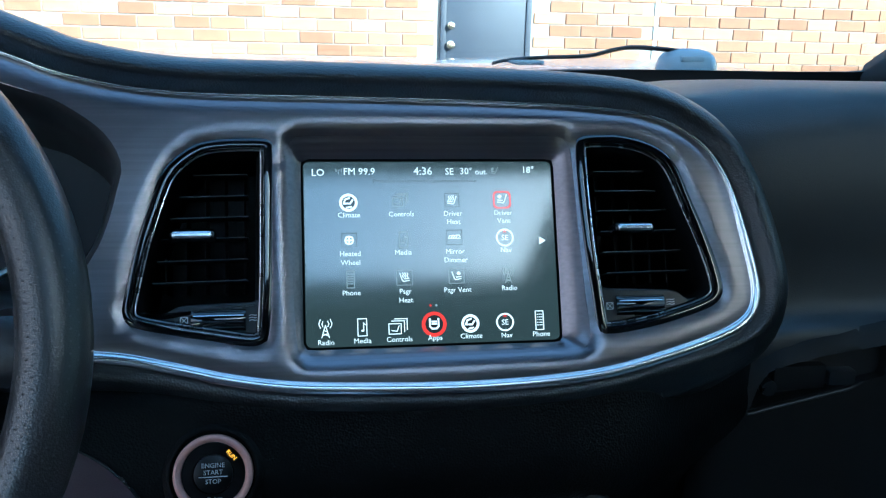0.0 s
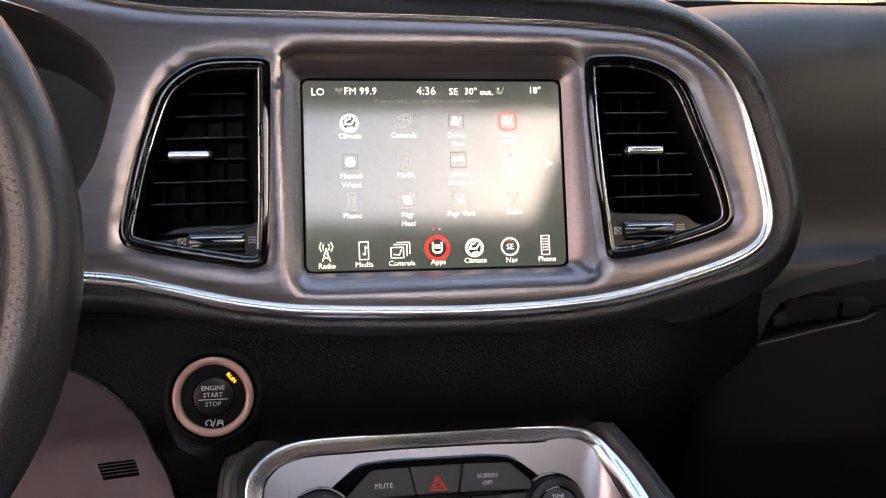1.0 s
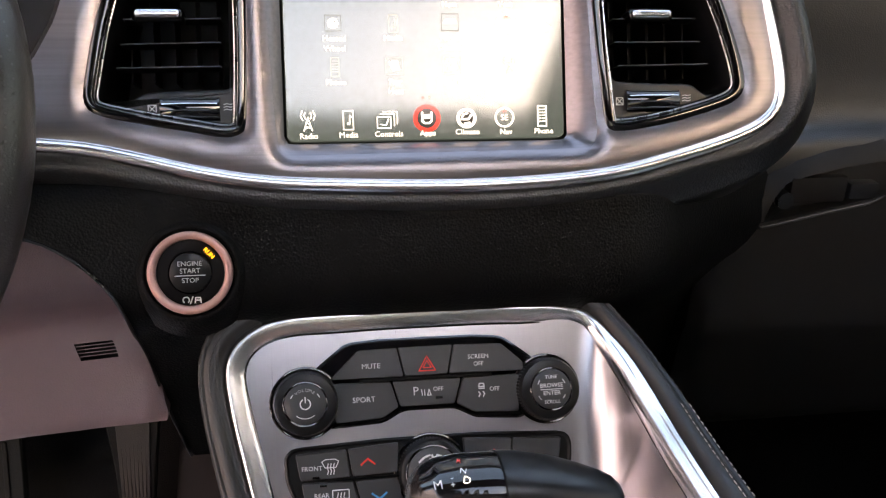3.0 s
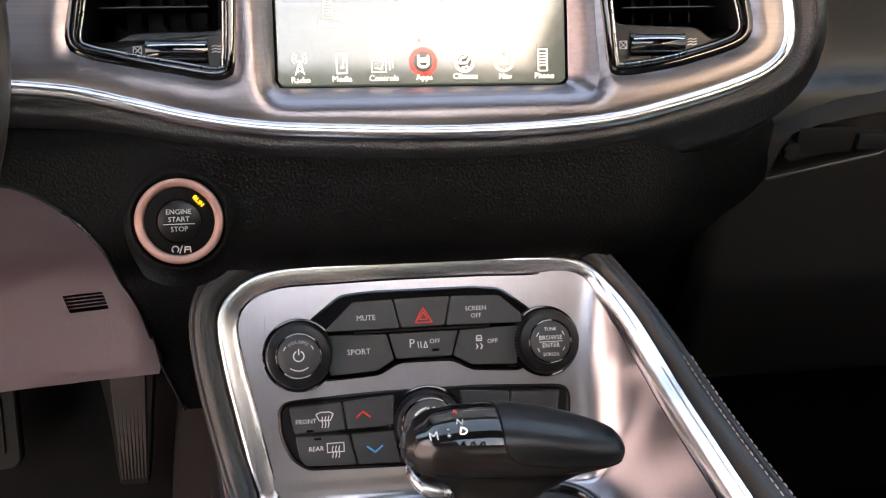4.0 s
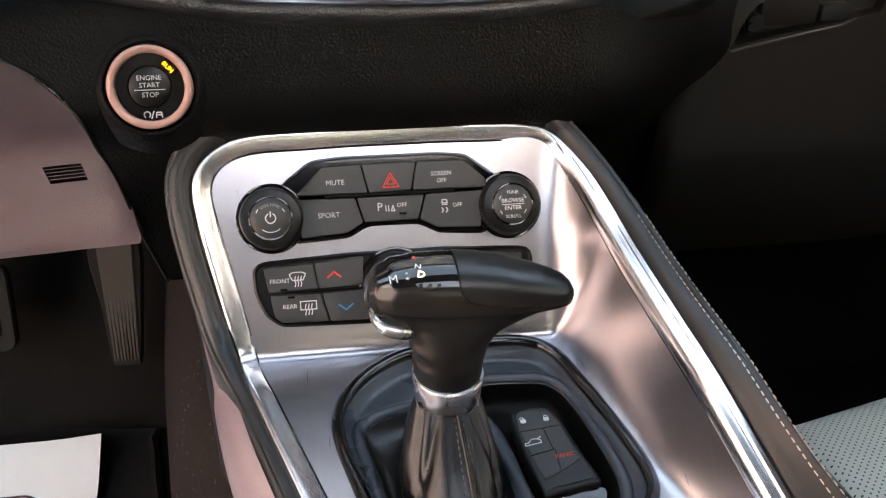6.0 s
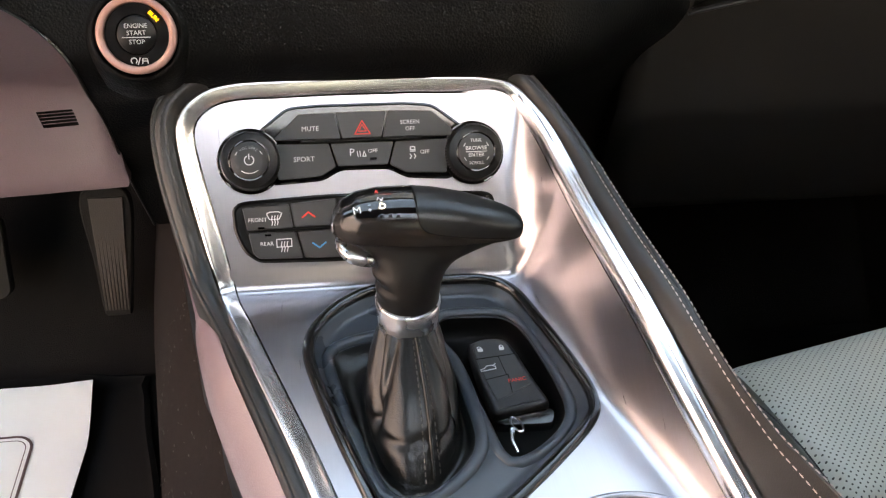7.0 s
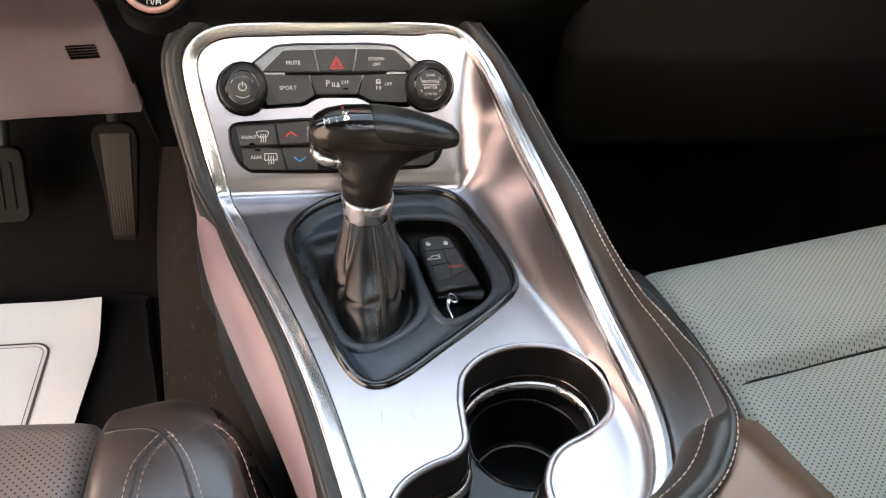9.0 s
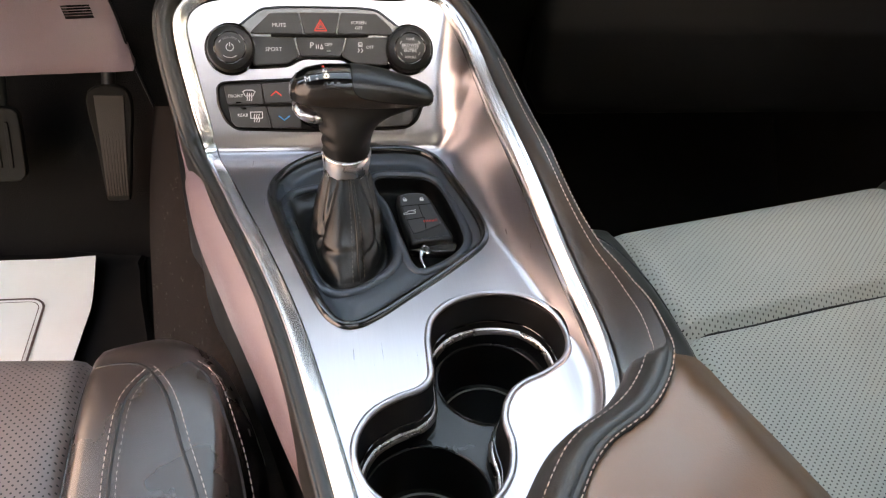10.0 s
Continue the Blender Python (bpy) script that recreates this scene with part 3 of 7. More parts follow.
_out /= np.linalg.norm(_out, axis=1)[:, None]
_thin = (1 - 0.62 * smoothstep(-0.01, 0.075, TRIM[:, 1]))[:, None]
strip_ = [DASH(TRIM + _out * g * _thin, h) for g, h in ((-0.0086, 0.0118), (-0.0083, 0.0133), (-0.0076, 0.0138), (-0.0070, 0.0133), (-0.0066, 0.0139), (-0.0052, 0.0147), (-0.0034, 0.0148), (-0.0018, 0.0141), (-0.0004, 0.0127), (0.0008, 0.0106), (0.0018, 0.0080), (0.0024, 0.005))]
part("chrome_trim", loft(strip_), CHROME, bezel, "bright double chrome edge strip", angle=50)
pad_rings = []
high = smoothstep(-0.085, -0.02, TRIM[:, 1])
for g, h, low in ((-0.001, 0.006, 0.006), (0.0035, 0.0085, 0.0085), (0.0070, 0.0150, 0.0078), (0.0098, 0.0182, 0.0050), (0.0130, 0.0186, 0.0010), (0.0170, 0.0160, -0.0040), (0.0208, 0.0122, -0.0080), (0.0245, 0.0072, -0.0105), (0.0272, 0.0010, -0.0130), (0.0295, -0.0110, -0.0200), (0.038, -0.05, -0.05), (0.044, -0.13, -0.13)):
    pad_rings.append(DASH(grown(TRIM, g), low + (h - low) * high))
part("upper_pad", loft(pad_rings), DASH_SKIN, dash, "black grained soft pad round the bezel", angle=80)
cl_rings = [DASH(grown(CLUSTER, 0.0), 0.011), DASH(grown(CLUSTER, -0.004), 0.008), DASH(grown(CLUSTER, -0.012), -0.02), DASH(grown(CLUSTER, -0.02), -0.06)]
part("gauge_hood", loft(cl_rings, True, False, True), PLASTIC, dash, "black gauge cluster hood", angle=60)
for gu in (-0.46, -0.31):
    part("gauge_ring", tube(DASH(circle(0.05, 40, gu, 0.04), -0.05), 0.003, 8, True), SATIN_SILVER, dash, "silver gauge ring")

# dash top and passenger side
xs = np.linspace(CX - 0.74, CX + 0.74, 60)
top_prof = ((1.10, 1.018), (0.95, 1.0395), (0.85, 1.0485), (0.76, 1.0545), (0.71, 1.0535), (0.68, 1.046), (0.66, 1.030), (0.645, 1.0), (0.635, 0.96), (0.628, 0.91), (0.618, 0.875), (0.600, 0.862), (0.600, 0.80))
rings = []
for x in xs:
    low = 0.010 * (1 - smoothstep(0.30, 0.42, x))
    rings.append([(x, y + 0.05 * (1 - smoothstep(0.2, 0.36, x)) * (z < 1.05), z - low) for y, z in catmull(top_prof, 3, False)])
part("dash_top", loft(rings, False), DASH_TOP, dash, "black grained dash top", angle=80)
low_prof = ((0.535, 0.885), (0.522, 0.876), (0.513, 0.868), (0.5075, 0.852), (0.4985, 0.829), (0.4935, 0.808), (0.500, 0.788), (0.518, 0.768), (0.545, 0.730), (0.560, 0.680), (0.570, 0.640))
low_line = catmull(low_prof, 6, False)[::-1]
KNEE_EDGE = catmull([(-0.60, 0.858), (-0.30, 0.858), (-0.20, 0.855), (-0.158, 0.849), (-0.140, 0.845), (-0.123, 0.836), (-0.109, 0.824), (-0.100, 0.812), (-0.095, 0.796), (-0.094, 0.771), (-0.0935, 0.725), (-0.0895, 0.690), (-0.084, 0.660), (-0.080, 0.640)], 6, False)


def low_place(flat):
    """The lower dash from places (x, z)."""
    y = np.interp(flat[:, 1], low_line[:, 1], low_line[:, 0]) + 0.11 * smoothstep(0.20, 0.40, flat[:, 0])
    return np.stack([flat[:, 0], y, flat[:, 1]], 1)


LOW_OUT = even(np.vstack([KNEE_EDGE, [(CX + 0.72, 0.640), (CX + 0.72, 0.884), (-0.60, 0.884)]]), 0.010)
# Lower dash in the darkened skin: its shade is in the colour.
part("lower_dash", sheet(LOW_OUT, [], 0.008, low_place), DASH_SHADED, dash, "black grained lower dash with shade in its colour", angle=80)
lip = low_place(even(KNEE_EDGE, 0.008, False))
part("edge_bead", tube(lip + np.array((0, -0.0006, 0)), 0.0011, 8), SATIN_BLACK, dash, "thin edge bead beside the knee panel")
part("lower_lip", loft([lip, lip + np.array((-0.002, 0.004, -0.002)), lip + np.array((-0.003, 0.05, -0.002))], False), DASH_SHADED, dash, "rolled lower edge", angle=60)

# ---- centre console ----
console = thing("centre_console", (0.10, 0.2, 0.27), "driver-angled centre console in brushed metal with leather edges", "console")
BEND_S, TOP_V = 0.139, 0.0515
DECK_Z = 0.680
_bend = STACK.at(0, TOP_V - BEND_S)  # foot of the control panel
_dy = float(_bend[1])


def floor_line(s):
    """(y, z) of the tray at a distance s down the panel and then back along the deck."""
    s = np.asarray(s, float)
    v = TOP_V - s
    py, pz = STACK.o[1] + v * STACK.v[1], STACK.o[2] + v * STACK.v[2]
    y2 = _dy - (s - BEND_S)
    w = smoothstep(BEND_S - 0.016, BEND_S + 0.016, s)
    zb = float(_bend[2])
    dz = zb + (DECK_Z - zb) * smoothstep(BEND_S - 0.01, BEND_S + 0.05, s)
    y = py * (1 - w) + y2 * w
    z = pz * (1 - w) + dz * w
    return y, z


S_OF_Y = lambda y: BEND_S + (_dy - y)
RIM_Y = [-0.08, -0.02, 0.035, 0.06, 0.09, 0.12, 0.16, 0.22, 0.30, 0.35, 0.40, 0.43, 0.465, 0.49, 0.503]
RIM_X = [0.10, 0.135, 0.170, 0.205, 0.230, 0.243, 0.246, 0.2365, 0.2235, 0.2175, 0.2125, 0.2095, 0.203, 0.193, 0.180]
RIM_Z = [0.686, 0.686, 0.687, 0.688, 0.690, 0.692, 0.697, 0.712, 0.736, 0.7445, 0.7515, 0.757, 0.7675, 0.777, 0.788]
WALL_W = [0.008, 0.008, 0.008, 0.010, 0.012, 0.0125, 0.013, 0.0145, 0.021, 0.0245, 0.027, 0.029, 0.027, 0.012, 0.004]
LEFT_S = [0.0, 0.02, 0.05, 0.10, 0.139, 0.16, 0.225, 0.30, 0.36, 0.42, 0.52, 0.65]
LEFT_X = [-0.030, -0.0365, -0.0345, -0.0240, -0.0155, -0.0115, 0.009, 0.033, 0.0495, 0.062, 0.080, 0.100]


def smooth_at(x, xs, ys):
    """A smooth line through the places (xs, ys), read at x."""
    p = catmull(np.stack([xs, ys], 1), 10, False)
    return np.interp(x, p[:, 0], p[:, 1])


def tray_place(flat):
    x, s = flat[:, 0], flat[:, 1]
    y, z = floor_line(s)
    xr, zr, w = smooth_at(y, RIM_Y, RIM_X), smooth_at(y, RIM_Y, RIM_Z), smooth_at(y, RIM_Y, WALL_W)
    w = w * 1.12
    k = np.clip((x - (xr - w)) / w, 0, 1.0)
    X = np.where(x > xr - w, xr - w + w * (k + 0.28 * k ** 2 * (1 - k)), x)
    h = np.maximum(zr - z, 0)
    Z = z + h * k ** 2.3
    return np.stack([X, y, Z], 1)


ss = np.r_[np.linspace(0.03, 0.60, 70)]
left = [(float(smooth_at(s, LEFT_S, LEFT_X)), s) for s in ss]
right = []
for s in np.linspace(0.60, 0.02, 70):
    y = float(floor_line(s)[0])
    right.append((float(smooth_at(y, RIM_Y, RIM_X)), s))
corner_r = [(0.1945, 0.013), (0.184, 0.0055), (0.170, 0.0018)]
corner_l = [(0.0, 0.0015), (-0.016, 0.005), (-0.028, 0.0115), (-0.0345, 0.020)]
OUTLINE = np.array(left + right + corner_r + [(0.12, 0.0), (0.06, 0.0)] + corner_l)
OUTLINE = even(catmull(even(OUTLINE, 0.012), 4), 0.005)
KB = even(catmull([(0.0355, 0.354), (0.044, 0.3835), (0.066, 0.4065), (0.093, 0.4175), (0.13, 0.421), (0.160, 0.4185), (0.1775, 0.404), (0.188, 0.37), (0.1985, 0.325), (0.2015, 0.297), (0.194, 0.277), (0.165, 0.249),
                   (0.133, 0.2225), (0.111, 0.2045), (0.0945, 0.1955), (0.0815, 0.1985), (0.0705, 0.216), (0.0575, 0.258), (0.044, 0.308)], 5), 0.004)
CUPS = even(catmull([(0.140, 0.184), (0.146, 0.203), (0.163, 0.219), (0.188, 0.2255), (0.213, 0.221), (0.229, 0.205), (0.2345, 0.182), (0.229, 0.161), (0.213, 0.147), (0.195, 0.1385), (0.184, 0.128), (0.1775, 0.111),
                     (0.178, 0.090), (0.172, 0.069), (0.158, 0.052), (0.136, 0.044), (0.112, 0.049), (0.094, 0.064), (0.086, 0.084), (0.087, 0.103), (0.097, 0.121), (0.113, 0.132), (0.129, 0.1385), (0.137, 0.148), (0.1385, 0.165)], 5), 0.004)
to_s = lambda p: np.stack([p[:, 0], BEND_S + (_dy - p[:, 1])], 1)
tray = part("metal_panel", sheet(OUTLINE, [to_s(grown(KB, 0.0)), to_s(CUPS)], 0.0026, tray_place), BRUSHED_DECK, console, "brushed metal console panel", angle=80)

# rim: the line round the panel, with its outward and upward directions
_edge3 = tray_place(OUTLINE)
_first = int(np.argmin(np.abs(OUTLINE[:, 1] - 0.592) + (OUTLINE[:, 0] > 0.108) * 9))
_last = int(np.argmin(np.abs(OUTLINE[:, 1] - 0.592) + (OUTLINE[:, 0] < 0.108) * 9))
_loop = np.roll(_edge3, -_first, 0)
_n = (_last - _first) % len(_edge3)
_fwd = _loop[: _n + 1]
_back = np.vstack([_loop[:1], _loop[:_n - 1:-1]])
RIM = _fwd if _fwd[:, 2].max() > 0.77 else _back
RIM = even(catmull(even(RIM, 0.010, False), 4, False), 0.006, False)
tan = np.gradient(RIM, axis=0)
tan /= np.linalg.norm(tan, axis=1)[:, None]
wgt = smoothstep(0.40, 0.47, RIM[:, 1])[:, None]
_flat = np.cross((1.0, 0, 0), tan)
_flat *= np.sign(_flat[:, 2:3] + 1e-9)
_flat /= np.maximum(np.linalg.norm(_flat, axis=1), 1e-6)[:, None]
_w2 = smoothstep(0.445, 0.475, RIM[:, 1])[:, None]
_corner = next(k for k in range(len(RIM)) if RIM[k, 0] > 0.180 and RIM[k, 1] > 0.45)
_right = smoothstep(_corner - 8, _corner + 14, np.arange(len(RIM)))[:, None]
RIM_N = (np.array((0, 0, 1.0)) * (1 - wgt) + STACK.n * wgt) * _right + (_flat * (1 - _w2) + STACK.n * _w2) * (1 - _right)
RIM_N /= np.linalg.norm(RIM_N, axis=1)[:, None]
RIM_O = -np.cross(tan, RIM_N)
RIM_O = np.cross(RIM_N, tan) * 1.0


def eased(v, k=4, closed=False):
    """Directions along a line, evened out over their neighbours."""
    w = np.vstack([v[-k:], v, v[:k]]) if closed else np.vstack([np.repeat(v[:1], k, 0), v, np.repeat(v[-1:], k, 0)])
    out = sum(w[j: j + len(v)] for j in range(2 * k + 1))
    return out / np.linalg.norm(out, axis=1)[:, None]


RIM_O, RIM_N = eased(eased(RIM_O), 7), eased(eased(RIM_N), 7)
n_rim = len(RIM)
tops = next(k for k in range(n_rim) if RIM[k, 0] > 0.180 and RIM[k, 1] > 0.45)
side = np.where(np.arange(n_rim) < tops, -1.0, 1.0)
is_right = smoothstep(tops - 8, tops + 14, np.arange(n_rim))[:, None]
band = (0.46 + 0.27 * smoothstep(0.37, 0.46, RIM[:, 1])[:, None]) * (1 - is_right) + (0.54 + 0.05 * smoothstep(0.25, 0.12, RIM[:, 1])[:, None]) * is_right


def rim_ring(a, b):
    return RIM + RIM_O * a + RIM_N * b


STRIP_L = ((-0.0084, -0.0012), (-0.0081, 0.0004), (-0.0074, 0.0009), (-0.0050, 0.0017), (-0.0020, 0.0027), (0.0006, 0.0034), (0.0020, 0.0035), (0.0032, 0.0029), (0.0042, 0.0015), (0.0048, -0.0006), (0.0050, -0.005))
STRIP_R = ((-0.0018, -0.0110), (-0.0036, -0.0102), (-0.0044, -0.0085), (-0.0044, -0.0040), (-0.0034, -0.0005), (-0.0014, 0.0013), (0.0012, 0.0014), (0.0024, 0.0000), (0.0036, 0.0014), (0.0064, 0.0013), (0.0078, -0.004))
strip = []
for (a0, b0), (a1, b1) in zip(STRIP_L, STRIP_R):
    strip.append(RIM + RIM_O * (a0 + (a1 - a0) * is_right) + RIM_N * (b0 + (b1 - b0) * is_right))
part("chrome_trim", loft(strip, False), CHROME, tray, "bright satin chrome edge strip", angle=50)
part("trim_groove", tube(strip[1] + RIM_O * (-0.0003 * (1 - is_right)), 0.0005, 6, False), GLOSS_BLACK, tray, "fine dark groove beside the strip")
seam_z = np.interp(RIM[:, 1], [-0.08, 0.03, 0.06, 0.09, 0.12, 0.16, 0.20, 0.25, 0.30, 0.45], [0.764, 0.7645, 0.765, 0.7635, 0.7500, 0.7385, 0.7350, 0.7390, 0.7455, 0.76])[:, None]
lift = is_right * np.maximum(seam_z - RIM[:, 2:3] - 0.0016, 0) * (1 - smoothstep(0.30, 0.40, RIM[:, 1]))[:, None]
pad = is_right * (1 - smoothstep(0.088, 0.097, RIM[:, 1]))[:, None]  # the armrest's plump front pad
hollow = is_right * (smoothstep(0.09, 0.12, RIM[:, 1]) * (1 - smoothstep(0.22, 0.33, RIM[:, 1])))[:, None]
seam_at = smooth_at(RIM[:, 1], [-0.10, 0.0, 0.05, 0.075, 0.09, 0.105, 0.12, 0.165, 0.22, 0.26, 0.31, 0.38, 0.43, 0.47, 0.52], [0.030, 0.030, 0.030, 0.028, 0.0245, 0.0200, 0.018, 0.016, 0.0145, 0.017, 0.0215, 0.0235, 0.0220, 0.0190, 0.0180])[:, None]
_soft = np.vstack([np.repeat(RIM[:1], 9, 0), RIM, np.repeat(RIM[-1:], 9, 0)])
_soft = sum(_soft[j: j + n_rim] for j in range(19)) / 19
_use = ((1 - is_right) * (1 - smoothstep(0.42, 0.46, RIM[:, 1]))[:, None])
RAIL_LINE = RIM * (1 - _use) + _soft * _use
rail_rings = []
SECTION = ((0.006, -0.002), (0.0075, 0.001), (0.0092, 0.003), (0.0112, 0.0046), (0.0135, 0.0055), (0.0160, 0.0056), (0.0185, 0.0052), (0.0205, 0.0046), (0.0222, 0.0040), (0.0232, 0.0026), (0.0238, 0.0026), (0.0250, 0.0036), (0.0268, 0.0030), (0.0284, 0.0), (0.0296, -0.008), (0.031, -0.03), (0.033, -0.07))
for a, b in SECTION:
    up_ = min(1.0, (a - 0.006) / 0.0165)
    rise = up_ ** (1.0 + 0.1 * hollow - 0.45 * pad) * (1 - 0.04 * pad * max(0, up_ - 0.9))
    bulge = 0.010 * pad * math.sin(math.pi * up_)
    out_to = 0.0074 + (seam_at - 0.0074) * (a - 0.006) / 0.0208
    rail_rings.append(RAIL_LINE + RIM_O * (a * band * (1 - is_right) + out_to * is_right - bulge) + RIM_N * (b * band * (1 + 0.8 * is_right) + lift * rise + 0.3 * bulge))
_keep = slice(0, next(k for k in range(n_rim - 1, 0, -1) if RIM[k, 1] > -0.03 and k > tops))
rail_rings = [r[_keep] for r in rail_rings]
rail = part("leather_rail", loft(rail_rings, False), RAIL_LEATHER, console, "black leather padded edge rail", angle=80)


def side_ring(a, b_, slim=0.0):
    """A line below the rim; slim narrows the side panel towards its front."""
    swell = 1 + (1 - is_right[:, 0]) * (0.60 * smoothstep(0.08, 0.27, RIM[:, 1]) * (1 - smoothstep(0.34, 0.46, RIM[:, 1])) - 0.35 * (1 - smoothstep(0.06, 0.16, RIM[:, 1])))
    ring = RIM + RIM_O * (a * swell)[:, None]
    ring[:, 2] += b_ * (1 - slim * smoothstep(0.30, 0.45, RIM[:, 1])) - 0.03 * is_right[:, 0]
    return ring


_split = next(k for k in range(n_rim) if RIM[k, 1] > 0.462)
upper_side = [side_ring(a, b_, 0.62) for a, b_ in ((0.009, -0.004), (0.0125, -0.010), (0.0160, -0.022), (0.0185, -0.036), (0.0178, -0.041), (0.010, -0.044))]
slot_side = [side_ring(0.010, -0.044, 0.62), side_ring(0.0055, -0.046, 0.45), side_ring(0.0055, -0.056, 0.05), side_ring(0.012, -0.058, 0.0), side_ring(0.0125, -0.060, 0.0)]
lower_side = [side_ring(a, b_) for a, b_ in ((0.0125, -0.060), (0.014, -0.075), (0.012, -0.28))]
part("side_panel", loft([r[: _split + 1] for r in upper_side], False), SHEEN_PLASTIC, console, "satin plastic console side with pink sheen in its colour", angle=80)
part("front_side_panel", loft([r[_split:] for r in upper_side], False), DASH_SHADED, console, "black grained front console side", angle=80)
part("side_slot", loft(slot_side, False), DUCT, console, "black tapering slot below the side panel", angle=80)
# Shadow under the side panel, painted as a near-black side.
part("lower_side", loft(lower_side, False), DUCT, console, "lower console side coloured near-black as shade", angle=80)
body = bmesh.new()
box(-0.02, 0.21, 0.47, 0.75, 0.28, 0.70, 0.01, bm=body)
part("console_body", body, PLASTIC, console, "black console body")
tunnel_rings = []
for y in np.linspace(-0.6, 1.0, 30):
    lx = float(np.interp(y, [-0.6, 0.1, 0.42, 0.55, 0.8, 1.0], [-0.06, -0.02, -0.05, -0.085, -0.12, -0.14]))
    rx = 0.255
    tunnel_rings.append([(x, y, z) for x, z in catmull([(lx - 0.035, 0.26), (lx - 0.03, 0.33), (lx - 0.015, 0.42), (lx + 0.005, 0.50), (lx + 0.03, 0.55), (lx + 0.07, 0.57), (rx - 0.05, 0.57), (rx - 0.02, 0.54), (rx, 0.50), (rx + 0.03, 0.26)], 4, False)])
structure("tunnel", loft(tunnel_rings, False), CARPET, "black carpeted transmission tunnel with lint on it", "tunnel")
rng = random.Random(5)
lint = bmesh.new()
for _ in range(420):
    y = rng.uniform(-0.1, 0.62)
    lx = float(np.interp(y, [-0.6, 0.1, 0.42, 0.55, 0.8, 1.0], [-0.06, -0.02, -0.05, -0.085, -0.12, -0.14]))
    z = rng.uniform(0.33, 0.55)
    x = lx + float(np.interp(z, [0.33, 0.42, 0.50, 0.565], [-0.03, -0.015, 0.005, 0.03])) - 0.0008
    a, k = rng.uniform(0, 6.28), rng.uniform(0.0004, 0.0020)
    tube([(x, y - k * math.cos(a), z - k * math.sin(a)), (x - 0.0008, y + k * 0.3, z), (x, y + k * math.cos(a), z + k * math.sin(a))], 0.00016 + 0.0002 * rng.random(), 4, bm=lint)
tagged(part("lint", lint, DUST), "pale lint and dust on the black tunnel carpet", "lint", "", "stuff")


# ---- seats ----
def cushion(rings_at, mat, name, parent, label=""):
    return part(name, loft(rings_at, True, True, True), mat, parent, label, angle=70)


SEAT_PROFILE = catmull([(0.0, -0.14), (0.012, -0.07), (0.008, -0.035), (-0.006, -0.014), (-0.03, -0.003), (-0.07, 0.0), (-0.13, -0.006), (-0.20, -0.012), (-0.30, -0.02), (-0.42, -0.022), (-0.52, -0.01)], 14, False)
HALF, BOLSTER = 0.15, 0.142


def seat_line(x, skew, sag, crease, rounding):
    """The (y, z) profile of a seat cushion at x from its middle, relative to its front and top."""
    q = (abs(x) - HALF) / BOLSTER
    y, z = SEAT_PROFILE[:, 0].copy(), SEAT_PROFILE[:, 1].copy()
    y = y + skew * x - sag * min(1, abs(x) / HALF) ** 2
    if q > 0:
        y = y - rounding * max(0, (q - 0.30) / 0.70) ** 2
        z = z + 0.020 * math.sin(math.pi * min(1, 0.10 + q * 0.8)) - 0.16 * max(0, q - 0.62) ** 2 / 0.15 - 0.014 * max(0, 1 - q / 0.08) ** 2
    else:
        z = z - 0.012 * max(0, 1 - (HALF - abs(x)) / 0.012) ** 2
        if crease:
            z = z - 0.012 * np.exp(-(((y - crease - 0.21 * x) / 0.0055) ** 2)) + 0.004 * np.exp(-(((y - crease - 0.03 - 0.21 * x) / 0.02) ** 2)) + 0.004 * np.exp(-(((y - crease + 0.03 - 0.21 * x) / 0.02) ** 2))
    return y, z


DRIVER_SEAMS = (([(-0.055, 0.40), (-0.071, 0.31), (-0.085, 0.275), (-0.113, 0.262), (-0.134, 0.262), (-0.17, 0.28), (-0.22, 0.30)], (-0.0045, 0.0040)), ([(-0.040, 0.07), (-0.042, 0.18), (-0.049, 0.33), (-0.068, 0.44), (-0.088, 0.51), (-0.121, 0.59), (-0.161, 0.69), (-0.21, 0.77)], (0.0055,)), ([(-0.049, 0.58), (-0.059, 0.66), (-0.073, 0.72), (-0.099, 0.79), (-0.122, 0.85), (-0.156, 0.90), (-0.21, 0.94)], (0.0055,)))
PASSENGER_SEAMS = (([(-0.075, 0.24), (-0.095, 0.16), (-0.130, 0.085), (-0.17, 0.03), (-0.21, 0.02)], (0.003,)),)


